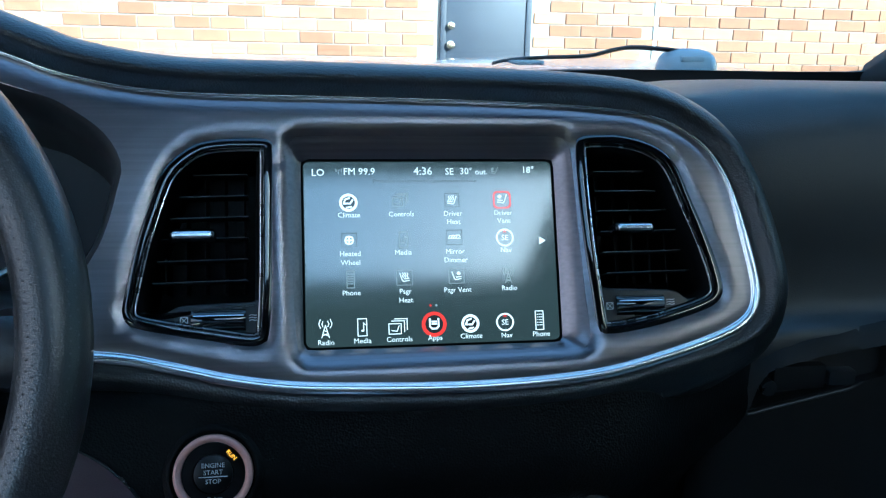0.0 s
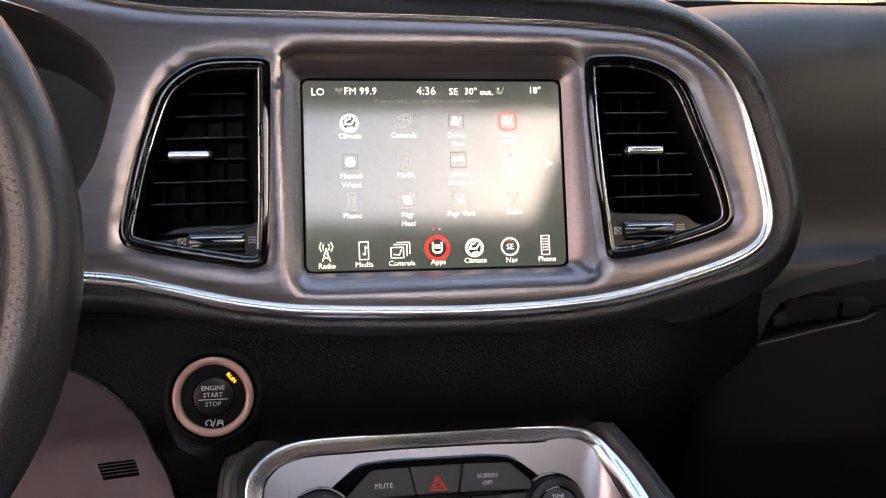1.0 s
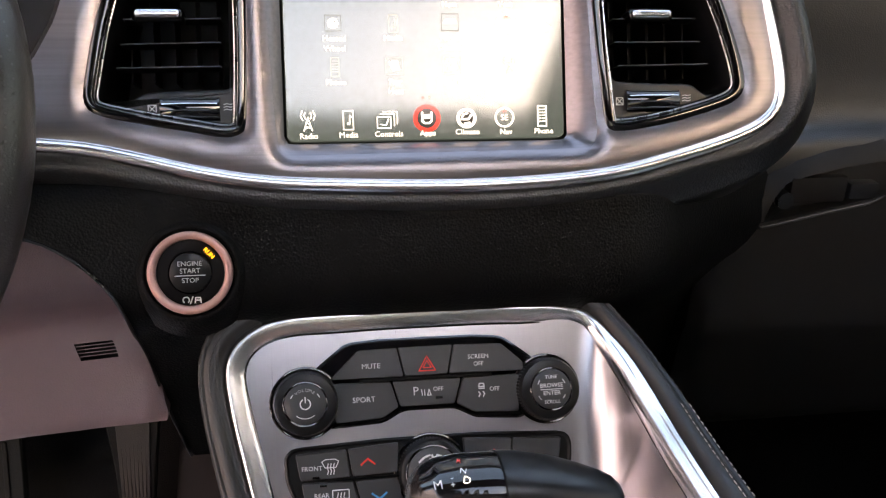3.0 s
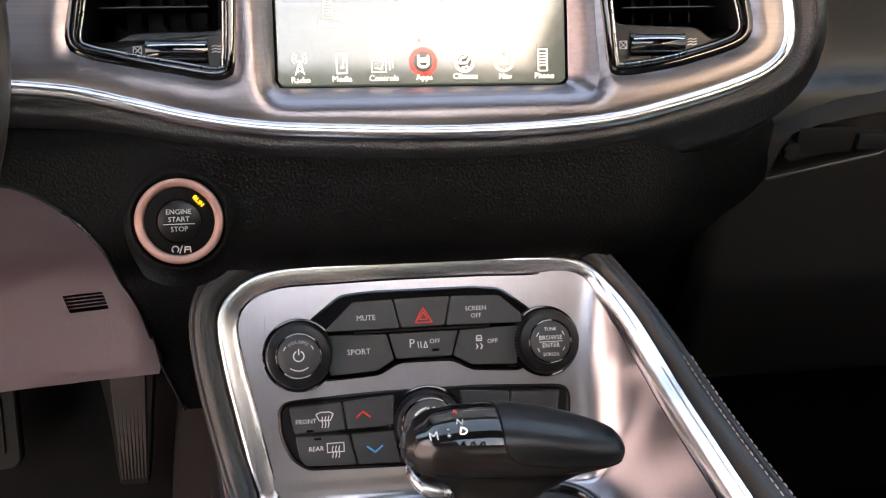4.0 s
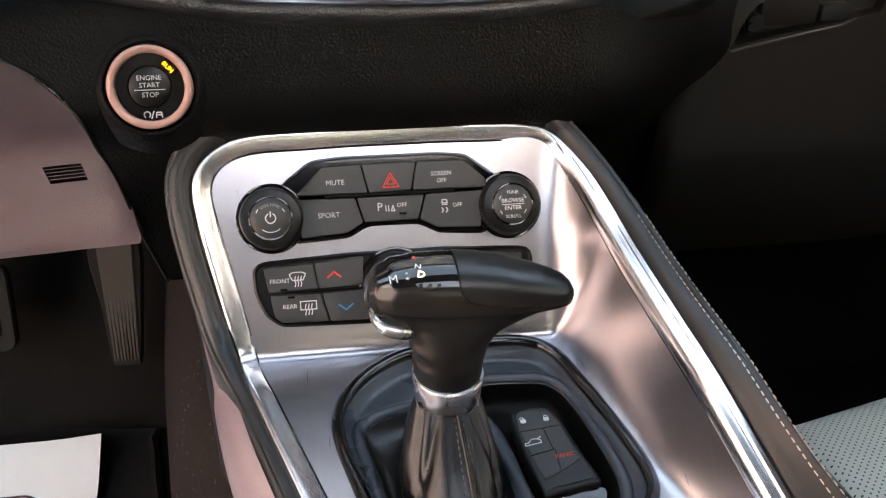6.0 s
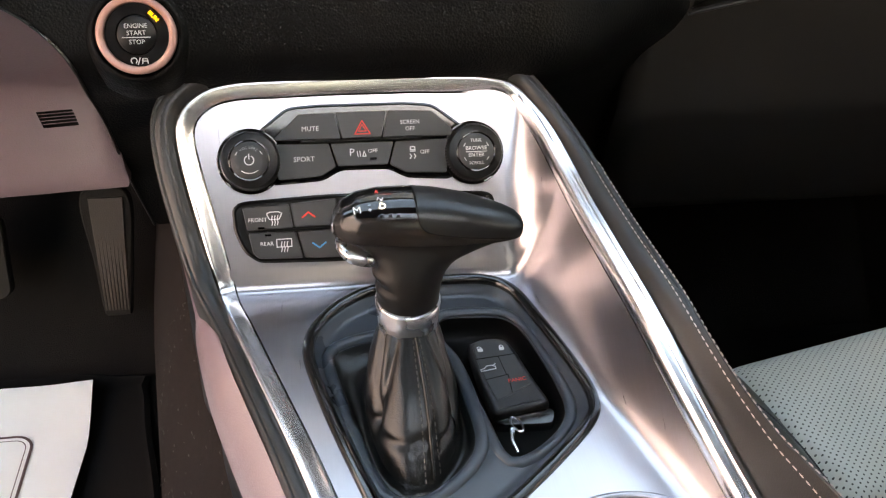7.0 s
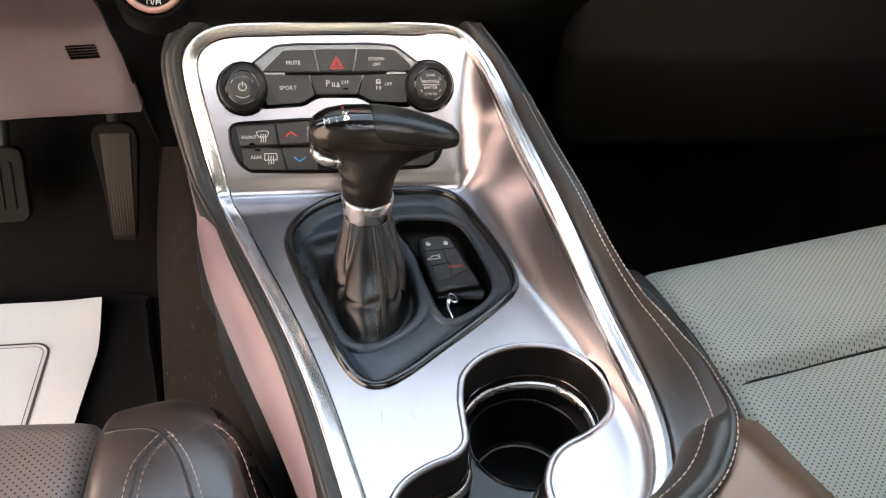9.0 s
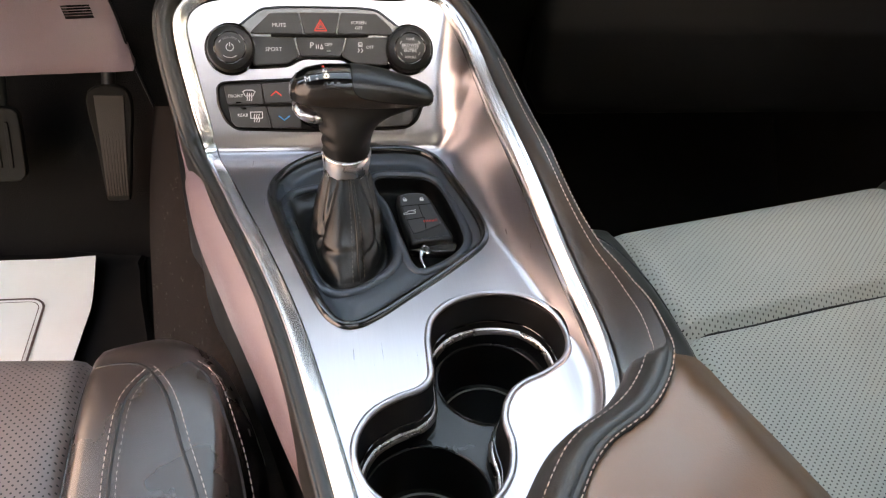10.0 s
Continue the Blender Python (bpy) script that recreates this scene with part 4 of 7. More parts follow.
def seat(cx, front, top, label, skew, sag, crease, rounding, insert, bolster):
    """A bucket seat: a perforated insert between two stitched bolsters, a base and a backrest."""
    ob = thing("car_seat", (cx, front - 0.3, 0.27), label, "car seat", "front seats")

    def over(x, y):
        """The passenger insert flares towards the console at its front."""
        return cx + x - (0.005 + 0.023 * float(smoothstep(0.22, 0.40, y)) if crease else 0.0) * min(1, max(0, (HALF - x) / (2 * HALF)))

    def at(x, y):
        py, pz = seat_line(x, skew, sag, crease, rounding)
        k = int(np.argmax(pz > pz.max() - 0.012))
        y = y + py[0] - SEAT_PROFILE[0, 0]
        return (over(x, front + y), front + y, top + float(np.interp(y, py[k:][::-1], pz[k:][::-1])))

    for name, x0, x1 in (("seat_insert", -HALF, HALF), ("bolster", HALF, HALF + BOLSTER), ("bolster", -HALF - BOLSTER, -HALF)):
        grid = []
        for x in np.linspace(x0, x1, 41 if name == "seat_insert" else 31):
            x = float(np.clip(x, x0 + 1e-5, x1 - 1e-5))
            y, z = seat_line(x, skew, sag, crease, rounding)
            grid.append([(over(x, front + a), front + a, top + b) for a, b in zip(y, z)])
        part(name, loft(grid, False), insert if name == "seat_insert" else bolster, ob, "perforated leather seat insert" if name == "seat_insert" else "smooth dark leather bolster", angle=80)
    for sx in (-1, 1):
        for run, rows in (PASSENGER_SEAMS if crease else DRIVER_SEAMS):
            spots = []
            for y, q in catmull(run, 4, False):
                x = sx * (HALF + q * 0.125)
                spots.append(at(x, y - seat_line(x, skew, sag, crease, rounding)[0][0] + SEAT_PROFILE[0, 0]))
            pts = catmull(spots, 2, False)
            part("seam", tube(pts, 0.0012, 6, False, 0.4, up=(0, 0, 1)), LEATHER, ob, "dark sewn seam")
            for d in rows:
                stitches(pts + np.array((sx * d, 0, 0.0006)), 0.0050, 0.0040, 0.00034, THREAD, ob, "stitching", "pale thread stitching")
        pts = [at(sx * HALF, y) for y in np.linspace(-0.02, -0.5, 40)]
        part("piping", tube(np.array(pts) + np.array((0, 0, 0.001)), 0.0022, 7), bolster, ob, "leather piping")
    if crease:
        pts = catmull([at(x, crease + (0.21 - skew) * x) for x in np.linspace(-HALF + 0.004, HALF - 0.004, 14)], 3, False)
        part("crease_seam", tube(pts + np.array((0, 0, 0.0002)), 0.0014, 6), LEATHER, ob, "dark sewn crease across the cushion")
    part("seat_base", box(cx - 0.23, cx + 0.23, front - 0.50, front - 0.06, 0.27, top - 0.12, 0.02), PLASTIC, ob)
    back = []
    for k, (y, z) in enumerate(((front - 0.50, top - 0.02), (front - 0.56, top + 0.2), (front - 0.64, top + 0.5), (front - 0.66, top + 0.6))):
        w = (0.25, 0.26, 0.22, 0.14)[k]
        back.append([(cx - w, y - 0.02, z), (cx - w * 0.9, y + 0.06, z), (cx + w * 0.9, y + 0.06, z), (cx + w, y - 0.02, z), (cx + w * 0.8, y - 0.08, z), (cx - w * 0.8, y - 0.08, z)])
    part("backrest", loft(back, True, True, True), bolster, ob, "", angle=30)
    return ob


driver_seat = seat(-0.24, 0.258, 0.626, "dark leather bucket seat with stitched bolsters and perforated insert", 0.0, 0.006, 0, 0.12, DRIVER_PERF, SEAT_LEATHER)
passenger_seat = seat(0.525, 0.438, 0.608, "grey perforated leather passenger seat with side bolsters coloured as shaded", 0.24, 0.0, -0.151, 0.05, SEAT_PERF, SHADED_LEATHER)

# ---- armrest ----
armrest = thing("armrest", (0.16, -0.2, 0.6), "leather armrest with stitched front edge, warm light in its brown colour", "armrest")
_front = [tuple(p[:2]) for p, q in zip(rail_rings[11], RIM) if q[1] < 0.10 and q[0] > 0.12 and p[0] > 0.15]
_front = [p for p in _front if p[1] < 0.088][::2]
if _front[0][1] < _front[-1][1]:
    _front = _front[::-1]
ARM_OUT = even(catmull(_front + [(0.13, -0.045), (0.06, -0.10), (0.03, -0.16), (0.03, -0.32), (0.03, -0.5), (0.15, -0.52), (0.33, -0.5), (0.350, -0.3), (0.336, -0.10), (0.3195, -0.03), (0.310, 0.0), (0.3005, 0.031), (0.289, 0.065), (0.2775, 0.0975)], 6), 0.008)


def arm_place(flat):
    e = edge_distance(flat, ARM_OUT)
    z = 0.7665 + 0.006 * smoothstep(0.0, 0.05, e) - 0.004 * np.clip(1 - e / 0.007, 0, 1) ** 2
    far = np.interp(flat[:, 1], [-0.5, -0.3, -0.10, 0.0, 0.031, 0.065, 0.0975], [0.350, 0.350, 0.336, 0.310, 0.3005, 0.289, 0.2775]) - flat[:, 0]
    z = z - 0.026 * (1 - smoothstep(-0.005, 0.050, far))
    return FLAT(flat, z)


part("lid", sheet(ARM_OUT, [], 0.008, arm_place), WARM_LEATHER, armrest, "", angle=0)
arm_edge = arm_place(ARM_OUT)
arm_low = arm_edge.copy()
arm_low[:, 2] = 0.66
part("side", loft([arm_edge, arm_edge * (1, 1, 0) + arm_low * (0, 0, 0.5) + arm_edge * (0, 0, 0.5), arm_low]), WARM_LEATHER, armrest, "", angle=60)

_turn = int(tops) + 14
_top_left = next(k for k in range(n_rim) if RIM[k, 1] > 0.475)
for k_ in (6, 12):
    row = rail_rings[k_] + RIM_N[_keep] * 0.0005
    stitches(row[_top_left:_turn], 0.0046, 0.0034, 0.00028, DARK_THREAD, rail, "stitching", "dark stitching")
    stitches(row[_turn:-2], 0.0046, 0.0034, 0.00040, THREAD, rail, "stitching", "pale tan stitching")

# ---- steering wheel ----
wheel = thing("steering_wheel", (-0.285, 0.387, 0.955), "black leather steering wheel with perforated grips", "steering wheel")
WHEEL = Plane((-0.285, 0.387, 0.955), 24)
part("rim", tube(WHEEL(circle(0.174, 96), 0.0), 0.0165, 18, True, 1.05, up=WHEEL.n), WHEEL_SKIN, wheel, "perforated black leather rim", angle=0)
dots = bmesh.new()
for row in range(11):
    b_ = radians(40 + 13 * row)
    for k in range(150):
        a_ = radians(-75 + 1.7 * k + (0.85 if row % 2 else 0.0))
        if a_ > radians(60):
            break
        ring_r = 0.174 + 0.0166 * math.cos(b_)
        spot = WHEEL.at(ring_r * math.cos(a_), ring_r * math.sin(a_), 0.0166 * 1.05 * math.sin(b_))
        out_ = (WHEEL.u * math.cos(a_) + WHEEL.v * math.sin(a_)) * math.cos(b_) + WHEEL.n * math.sin(b_)
        side_ = -WHEEL.u * math.sin(a_) + WHEEL.v * math.cos(a_)
        over_ = np.cross(out_, side_)
        dots.faces.new([dots.verts.new(tuple(spot + out_ * 0.0003 + 0.00058 * (math.cos(h) * side_ + math.sin(h) * over_))) for h in np.linspace(0, 2 * math.pi, 6, endpoint=False)])
tagged(part("perforation", dots, DUST, wheel, "rows of small punched holes", smooth=False), kind="stuff")
for a in (0, 180, 270):
    d = np.array((math.cos(radians(a)), math.sin(radians(a))))
    part("spoke", tube([WHEEL.at(*(d * r), -0.012 - 0.02 * (1 - r / 0.17)) for r in (0.05, 0.09, 0.13, 0.172)], (0.028, 0.022, 0.017, 0.016), 12, False, 0.5, up=WHEEL.n), PLASTIC, wheel)
part("column", tube([WHEEL.at(0, 0, -0.02), WHEEL.at(0, 0, -0.12), WHEEL.at(0, 0, -0.30)], (0.035, 0.045, 0.05), 16), PLASTIC, wheel, "black steering column shroud")
part("hub", slab(WHEEL, rounded(0.17, 0.15, 0.05, 8), ((0, -0.05), (0.0, -0.02), (-0.006, -0.008), (-0.02, -0.001))), PLASTIC, wheel)

# ---- shifter surround ----
surround = thing("shifter_surround", (0.12, 0.31, DECK_Z - 0.03), "satin black shifter surround with a gloss black edge", "shifter surround")
BOOT = even(catmull([(0.053, 0.352), (0.060, 0.364), (0.085, 0.371), (0.108, 0.366), (0.122, 0.345), (0.1275, 0.30), (0.127, 0.278), (0.118, 0.262), (0.100, 0.247), (0.088, 0.243), (0.077, 0.248), (0.069, 0.270), (0.060, 0.312)], 6), 0.004)
TRAY = even(catmull([(0.1215, 0.377), (0.1275, 0.388), (0.148, 0.388), (0.167, 0.384), (0.177, 0.364), (0.1845, 0.316), (0.1825, 0.293), (0.170, 0.2765), (0.151, 0.2645), (0.1425, 0.2675), (0.1375, 0.295), (0.130, 0.335)], 6), 0.004)


def surround_place(flat):
    e = np.minimum(edge_distance(flat, BOOT), edge_distance(flat, TRAY))
    o = edge_distance(flat, KB)
    z = DECK_Z - 0.0020 - 0.0068 * smoothstep(0.004, 0.0135, o) + 0.0012 * smoothstep(0.012, 0.03, o) - 0.003 * np.clip(1 - e / 0.006, 0, 1) ** 2
    return FLAT(flat, z)


part("plate", sheet(grown(KB, -0.003), [BOOT, TRAY], 0.0026, surround_place), PLATE, surround, "satin black plate with blue sky sheen in its colour", angle=80)
part("gloss_edge", tube(FLAT(grown(KB, -0.0024), DECK_Z - 0.0008), 0.0038, 12, True), GLOSS_BLACK, surround, "gloss black edge ring")
part("boot_ring", tube(FLAT(grown(BOOT, 0.004), DECK_Z - 0.0085), 0.0042, 10, True, 0.7, up=(0, 0, 1)), PLATE, surround, "raised boot ring")
part("tray_lip", tube(FLAT(grown(TRAY, 0.0035), DECK_Z - 0.0085), 0.0036, 10, True, 0.7, up=(0, 0, 1)), PLATE, surround, "raised tray lip")
part("key_tray", loft([FLAT(TRAY, DECK_Z - 0.011), FLAT(grown(TRAY, -0.001), DECK_Z - 0.02), FLAT(grown(TRAY, -0.003), DECK_Z - 0.0235), FLAT(grown(TRAY, -0.005), DECK_Z - 0.0255)], True, False, True), DUCT, surround, "deep black key tray", angle=60)

# ---- gear lever ----
lever = thing("gear_lever", (0.095, 0.31, DECK_Z - 0.01), "black leather T-handle gear lever with wrinkled leather boot", "gear lever")
FOOT = even(catmull([(0.0695, 0.332), (0.0692, 0.312), (0.0712, 0.290), (0.0765, 0.267), (0.0885, 0.2545), (0.1030, 0.2590), (0.1160, 0.278), (0.1215, 0.300), (0.1200, 0.325), (0.109, 0.347), (0.091, 0.352), (0.077, 0.347)], 6), 0.002)
SWIRL = np.linspace(-math.pi, math.pi, 176, endpoint=False)
FOOT_C = np.array((0.0945, 0.3020))


def reach(outline, c):
    """How far an outline lies from c, direction by direction."""
    d = np.asarray(outline) - c
    a, r = np.arctan2(d[:, 1], d[:, 0]), np.linalg.norm(d, axis=1)
    k = np.argsort(a)
    return np.interp(SWIRL, a[k], r[k], period=2 * math.pi)


R_RING, R_FOOT = reach(BOOT, FOOT_C), reach(FOOT, FOOT_C)
way_ = np.stack([np.cos(SWIRL), np.sin(SWIRL)], 1)
rings = []
for r_, z in ((R_RING + 0.001, -0.0105), (R_RING - 0.002, -0.0140), (R_RING * 0.55 + R_FOOT * 0.45, -0.0170), (R_FOOT + 0.0022, -0.0165), (R_FOOT + 0.0012, -0.0140)):
    rings.append(FLAT(FOOT_C + way_ * r_[:, None], DECK_Z + z))
for k in range(1, 49):
    q = k / 48
    c_ = FOOT_C * (1 - q ** 1.1) + np.array((0.0957, 0.3362)) * q ** 1.1
    w = 0.30 * q + 0.70 * q ** 2.2
    r_ = R_FOOT * (1 - w) + 0.0152 * w
    ring = []
    for a, r in zip(SWIRL, r_):
        b = a + radians(82)  # measured from the seam
        env = math.sin(math.pi * min(1, 0.06 + 0.90 * q))
        lobe = 0.0014 * math.cos(a) ** 2 * math.sin(math.pi * q ** 0.75)
        folds = 0.0
        for at_, drift, deep, wide_ in ((-0.62, -0.55, 0.0040, 0.15), (0.50, 0.55, 0.0030, 0.13), (-1.45, 0.50, 0.0034, 0.20), (1.25, -0.35, 0.0034, 0.18), (2.1, 0.3, 0.003, 0.2), (-2.3, -0.3, 0.003, 0.2), (-0.24, 0.10, 0.0012, 0.07), (0.24, -0.05, 0.0012, 0.07)):
            off = (b - at_ - drift * (1 - q) + math.pi) % (2 * math.pi) - math.pi
            folds -= deep * math.exp(-(off / wide_) ** 2) * smoothstep(0.05, 0.35, q) * (1 - 0.6 * smoothstep(0.85, 1.0, q))
        slump = -0.0028 * math.exp(-((q - 0.30 - 0.12 * math.sin(b + 0.4)) / 0.045) ** 2) * math.exp(-((b + 0.9) / 0.8) ** 2) - 0.0024 * math.exp(-((q - 0.22 - 0.10 * b) / 0.04) ** 2) * math.exp(-((b - 0.6) / 0.45) ** 2)
        crumple = 0.0026 * noise.noise(Vector((math.cos(a) * 1.8, math.sin(a) * 1.8, q * 2.2))) * env
        ridge = 0.0014 * math.exp(-(b / 0.10) ** 2) * env
        d = r + lobe + folds + slump + crumple + ridge
        ring.append((c_[0] + d * math.cos(a), c_[1] + d * math.sin(a), DECK_Z - 0.0140 + 0.0500 * q))
    rings.append(ring)
boot = part("boot", loft(rings, True), BOOT_LEATHER, lever, "wrinkled glossy black leather boot", angle=0)
seam_k = int(np.argmin(np.abs(SWIRL + radians(82))))
for d in (-3, 0, 3):
    ln = np.array([rings[m][(seam_k + d) % len(SWIRL)] for m in range(5, 52)]) + np.array((0.0, -0.0006, 0.0004))
    if d:
        stitches(ln, 0.0036, 0.0026, 0.00045, BOOT_THREAD, boot, "stitching", "grey-brown stitching")
    else:
        part("seam", tube(ln, 0.0009, 6), BOOT_LEATHER, boot, "raised boot seam")


def lean_ring(x, y, z, rx, ry, tilt=0.10, n=32, sq=2.4):
    out = []
    for w in np.linspace(0, 2 * math.pi, n, endpoint=False):
        c, s = math.cos(w), math.sin(w)
        c, s = abs(c) ** (2 / sq) * np.sign(c), abs(s) ** (2 / sq) * np.sign(s)
        out.append((x + rx * c, y + ry * s, z + tilt * ry * s))
    return out


part("collar", loft([lean_ring(0.0957, y, z, r, r, sq=2) for y, z, r in ((0.3359, 0.7080, 0.0158), (0.3360, 0.7090, 0.0168), (0.3366, 0.7180, 0.0176), (0.3374, 0.7290, 0.0187), (0.3375, 0.7300, 0.0183), (0.3375, 0.7304, 0.0172))], True, True, True), SATIN_SILVER, lever, "tapered satin silver collar")
T_X = [0.0543, 0.0560, 0.0600, 0.0680, 0.0800, 0.0950, 0.1100, 0.1250, 0.1400, 0.1500, 0.1560, 0.1590, 0.1602]
T_H = [0.0030, 0.0088, 0.0136, 0.0180, 0.0207, 0.0216, 0.0208, 0.0184, 0.0144, 0.0110, 0.0083, 0.0056, 0.0016]
T_D = [0.0040, 0.0090, 0.0140, 0.0175, 0.0190, 0.0193, 0.0190, 0.0178, 0.0152, 0.0123, 0.0096, 0.0066, 0.0026]
T_BASE = 0.7678


def handle_y(x):
    return 0.3556 - (x - 0.0545) * 0.10


def handle_point(x, a, grow=0.0):
    """A point of the T-handle's domed top; a in degrees, 90 up, 180 towards the rear."""
    h, d = np.interp(x, T_X, T_H) + grow, np.interp(x, T_X, T_D) + grow
    c, s = math.cos(radians(a)), math.sin(radians(a))
    c, s = abs(c) ** 0.72 * np.sign(c), abs(s) ** 0.80
    return (x, handle_y(x) + d * c, T_BASE + h * s)


T_FINE = np.interp(np.linspace(0, 12, 49), range(13), T_X)
part("handle", loft([[handle_point(x, a) for a in np.linspace(0, 180, 30)] for x in T_FINE], True, True, True), HANDLE_SATIN, lever, "satin black T-handle", angle=50)
# the underside runs from the long plan of the handle into the round stem
under = []
STEM = catmull([(0.0, 0.0555, 0.1595, 0.0172, 0.7684), (0.0, 0.0550, 0.1600, 0.0180, 0.7668), (0.12, 0.0600, 0.1540, 0.0174, 0.7643), (0.35, 0.0700, 0.1380, 0.0170, 0.7600), (0.55, 0.0745, 0.1262, 0.0168, 0.7560), (0.75, 0.0772, 0.1195, 0.0165, 0.7515),
                (0.90, 0.0786, 0.1158, 0.0166, 0.7455), (1.0, 0.0786, 0.1138, 0.0170, 0.7380), (1.0, 0.0778, 0.1134, 0.0174, 0.7288)], 4, False)
for q, xl, xr, yr, z in STEM:
    q = min(1.0, max(0.0, q))
    ring = []
    for w in np.linspace(0, 2 * math.pi, 56, endpoint=False):
        c0, s0 = math.cos(w), math.sin(w)
        sq = 2.6 - 0.5 * q
        c0, s0 = abs(c0) ** (2 / sq) * np.sign(c0), abs(s0) ** (2 / sq) * np.sign(s0)
        x = (xl + xr) / 2 + (xr - xl) / 2 * c0
        taper = 1 - (1 - q) * 0.58 * max(0, c0) ** 2
        finger = max(0, -c0) ** 2 * (0.0028 * math.exp(-((z - 0.7475) / 0.0030) ** 2) + 0.0016 * math.exp(-((z - 0.7385) / 0.0022) ** 2) - 0.0012 * math.exp(-((z - 0.7425) / 0.0018) ** 2))
        ring.append((x - finger, handle_y(x) * (1 - q) + (0.3400 - 0.0015 * q) * q + yr * s0 * taper, z + 0.08 * q * yr * s0))
    under.append(ring)
part("stem", loft(under, True, True, True), STEM_BLACK, lever, "black moulded stem", angle=60)
part("seam_line", tube([handle_point(x, 180, 0.0002) for x in np.linspace(0.058, 0.1575, 40)], 0.00045, 6), DUCT, lever, "fine dark parting line")


def skin_sheet(outline, grow):
    """A sheet on the handle's skin from places (x, a / 3000)."""
    return sheet(outline, [], 0.0022, lambda f: np.array([handle_point(x, a * 3000, grow) for x, a in f]))


cap_out = even(catmull([(0.1000, 0.006), (0.1000, 0.030), (0.1003, 0.046), (0.1025, 0.0515), (0.107, 0.0540), (0.120, 0.0556), (0.140, 0.0570), (0.154, 0.0580), (0.1575, 0.055), (0.1588, 0.045), (0.1592, 0.030), (0.1588, 0.015), (0.156, 0.006), (0.13, 0.004)], 6), 0.0015)
part("grip_cap", skin_sheet(cap_out, 0.0010), GRIP, lever, "leather-grained grip cap", angle=0)
part("cap_edge", tube([handle_point(x, a * 3000, 0.0004) for x, a in cap_out], 0.0006, 6, True), DUCT, lever, "fine dark gap round the cap")
show_out = even(catmull([(0.0606, 0.030), (0.0612, 0.039), (0.0640, 0.0435), (0.075, 0.0450), (0.0975, 0.0455), (0.0988, 0.044), (0.0985, 0.030), (0.0985, 0.022), (0.08, 0.021), (0.064, 0.023)], 6), 0.0015)
gear_display = part("gear_display", skin_sheet(show_out, 0.0006), GLOSS_BLACK, lever, "gloss black gear position display", angle=0)
btn = []
for k in np.linspace(-1, 1, 15):
    c_ = max(0.05, 1 - abs(k) ** 2.6) ** 0.5
    btn.append([(0.0700 + 0.0135 * k, 0.3490 + 0.0150 * c_ * math.cos(w), 0.7585 - 0.0035 * (k + 0.3) + (0.0075 if math.sin(w) < 0 else 0.006) * c_ * math.sin(w)) for w in np.linspace(0, 2 * math.pi, 24, endpoint=False)])
part("release_button", loft(btn, True, True, True), SATIN_SILVER, lever, "satin silver release button", angle=0)

# ---- cup holders ----
cups = thing("cup_holder", (0.16, 0.13, DECK_Z - 0.09), "black double cup holder with bright rim rings", "cup holder")
cup_rings = [FLAT(grown(CUPS, 0.0005), DECK_Z - 0.001), FLAT(grown(CUPS, -0.002), DECK_Z - 0.005), FLAT(grown(CUPS, -0.003), DECK_Z - 0.029), FLAT(grown(CUPS, -0.0060), DECK_Z - 0.0315), FLAT(grown(CUPS, -0.0065), DECK_Z - 0.046)]
part("well", loft(cup_rings, True), RUBBER_BLACK, cups, "deep black double well", angle=50)
CUP_A, CUP_B = circle(0.0375, 44, 0.1872, 0.1810), circle(0.0385, 44, 0.1315, 0.0905)
part("ledge", sheet(grown(CUPS, -0.006), [CUP_A, CUP_B], 0.005, lambda f: FLAT(f, DECK_Z - 0.045)), SATIN_BLACK, cups, "satin black floor ledge")
for c_ in (CUP_A, CUP_B):
    part("cup_sleeve", loft([FLAT(c_, DECK_Z - 0.045), FLAT(grown(c_, -0.001), DECK_Z - 0.048), FLAT(grown(c_, -0.002), DECK_Z - 0.084), FLAT(grown(c_, -0.0035), DECK_Z - 0.0855), FLAT(grown(c_, -0.006), DECK_Z - 0.085)], True, False, True), RUBBER_BLACK, cups, "black cup sleeve", angle=40)
    part("sleeve_rim", tube(FLAT(grown(c_, 0.0005), DECK_Z - 0.0446), 0.0009, 6, True), SATIN_BLACK, cups, "satin sleeve rim")
    part("base_ring", tube(FLAT(grown(c_, -0.006), DECK_Z - 0.0845), 0.0008, 6, True), GREY_INK, cups, "grey base ring")
part("rim_ring", tube(FLAT(grown(CUPS, 0.0), DECK_Z - 0.0008), 0.0024, 10, True), BRUSHED_DECK, cups, "rolled metal rim")
part("inner_ring", loft([FLAT(grown(CUPS, g), DECK_Z - z) for g, z in ((-0.0040, 0.0300), (-0.0050, 0.0302), (-0.0066, 0.0325), (-0.0070, 0.0345), (-0.0060, 0.0350))]), SATIN_SILVER, cups, "bright rolled inner ring", angle=60)
part("inner_ring", tube(FLAT(grown(CUPS, -0.0036), DECK_Z - 0.0245), 0.0009, 8, True), GLOSS_BLACK, cups, "thin gloss inner ring")

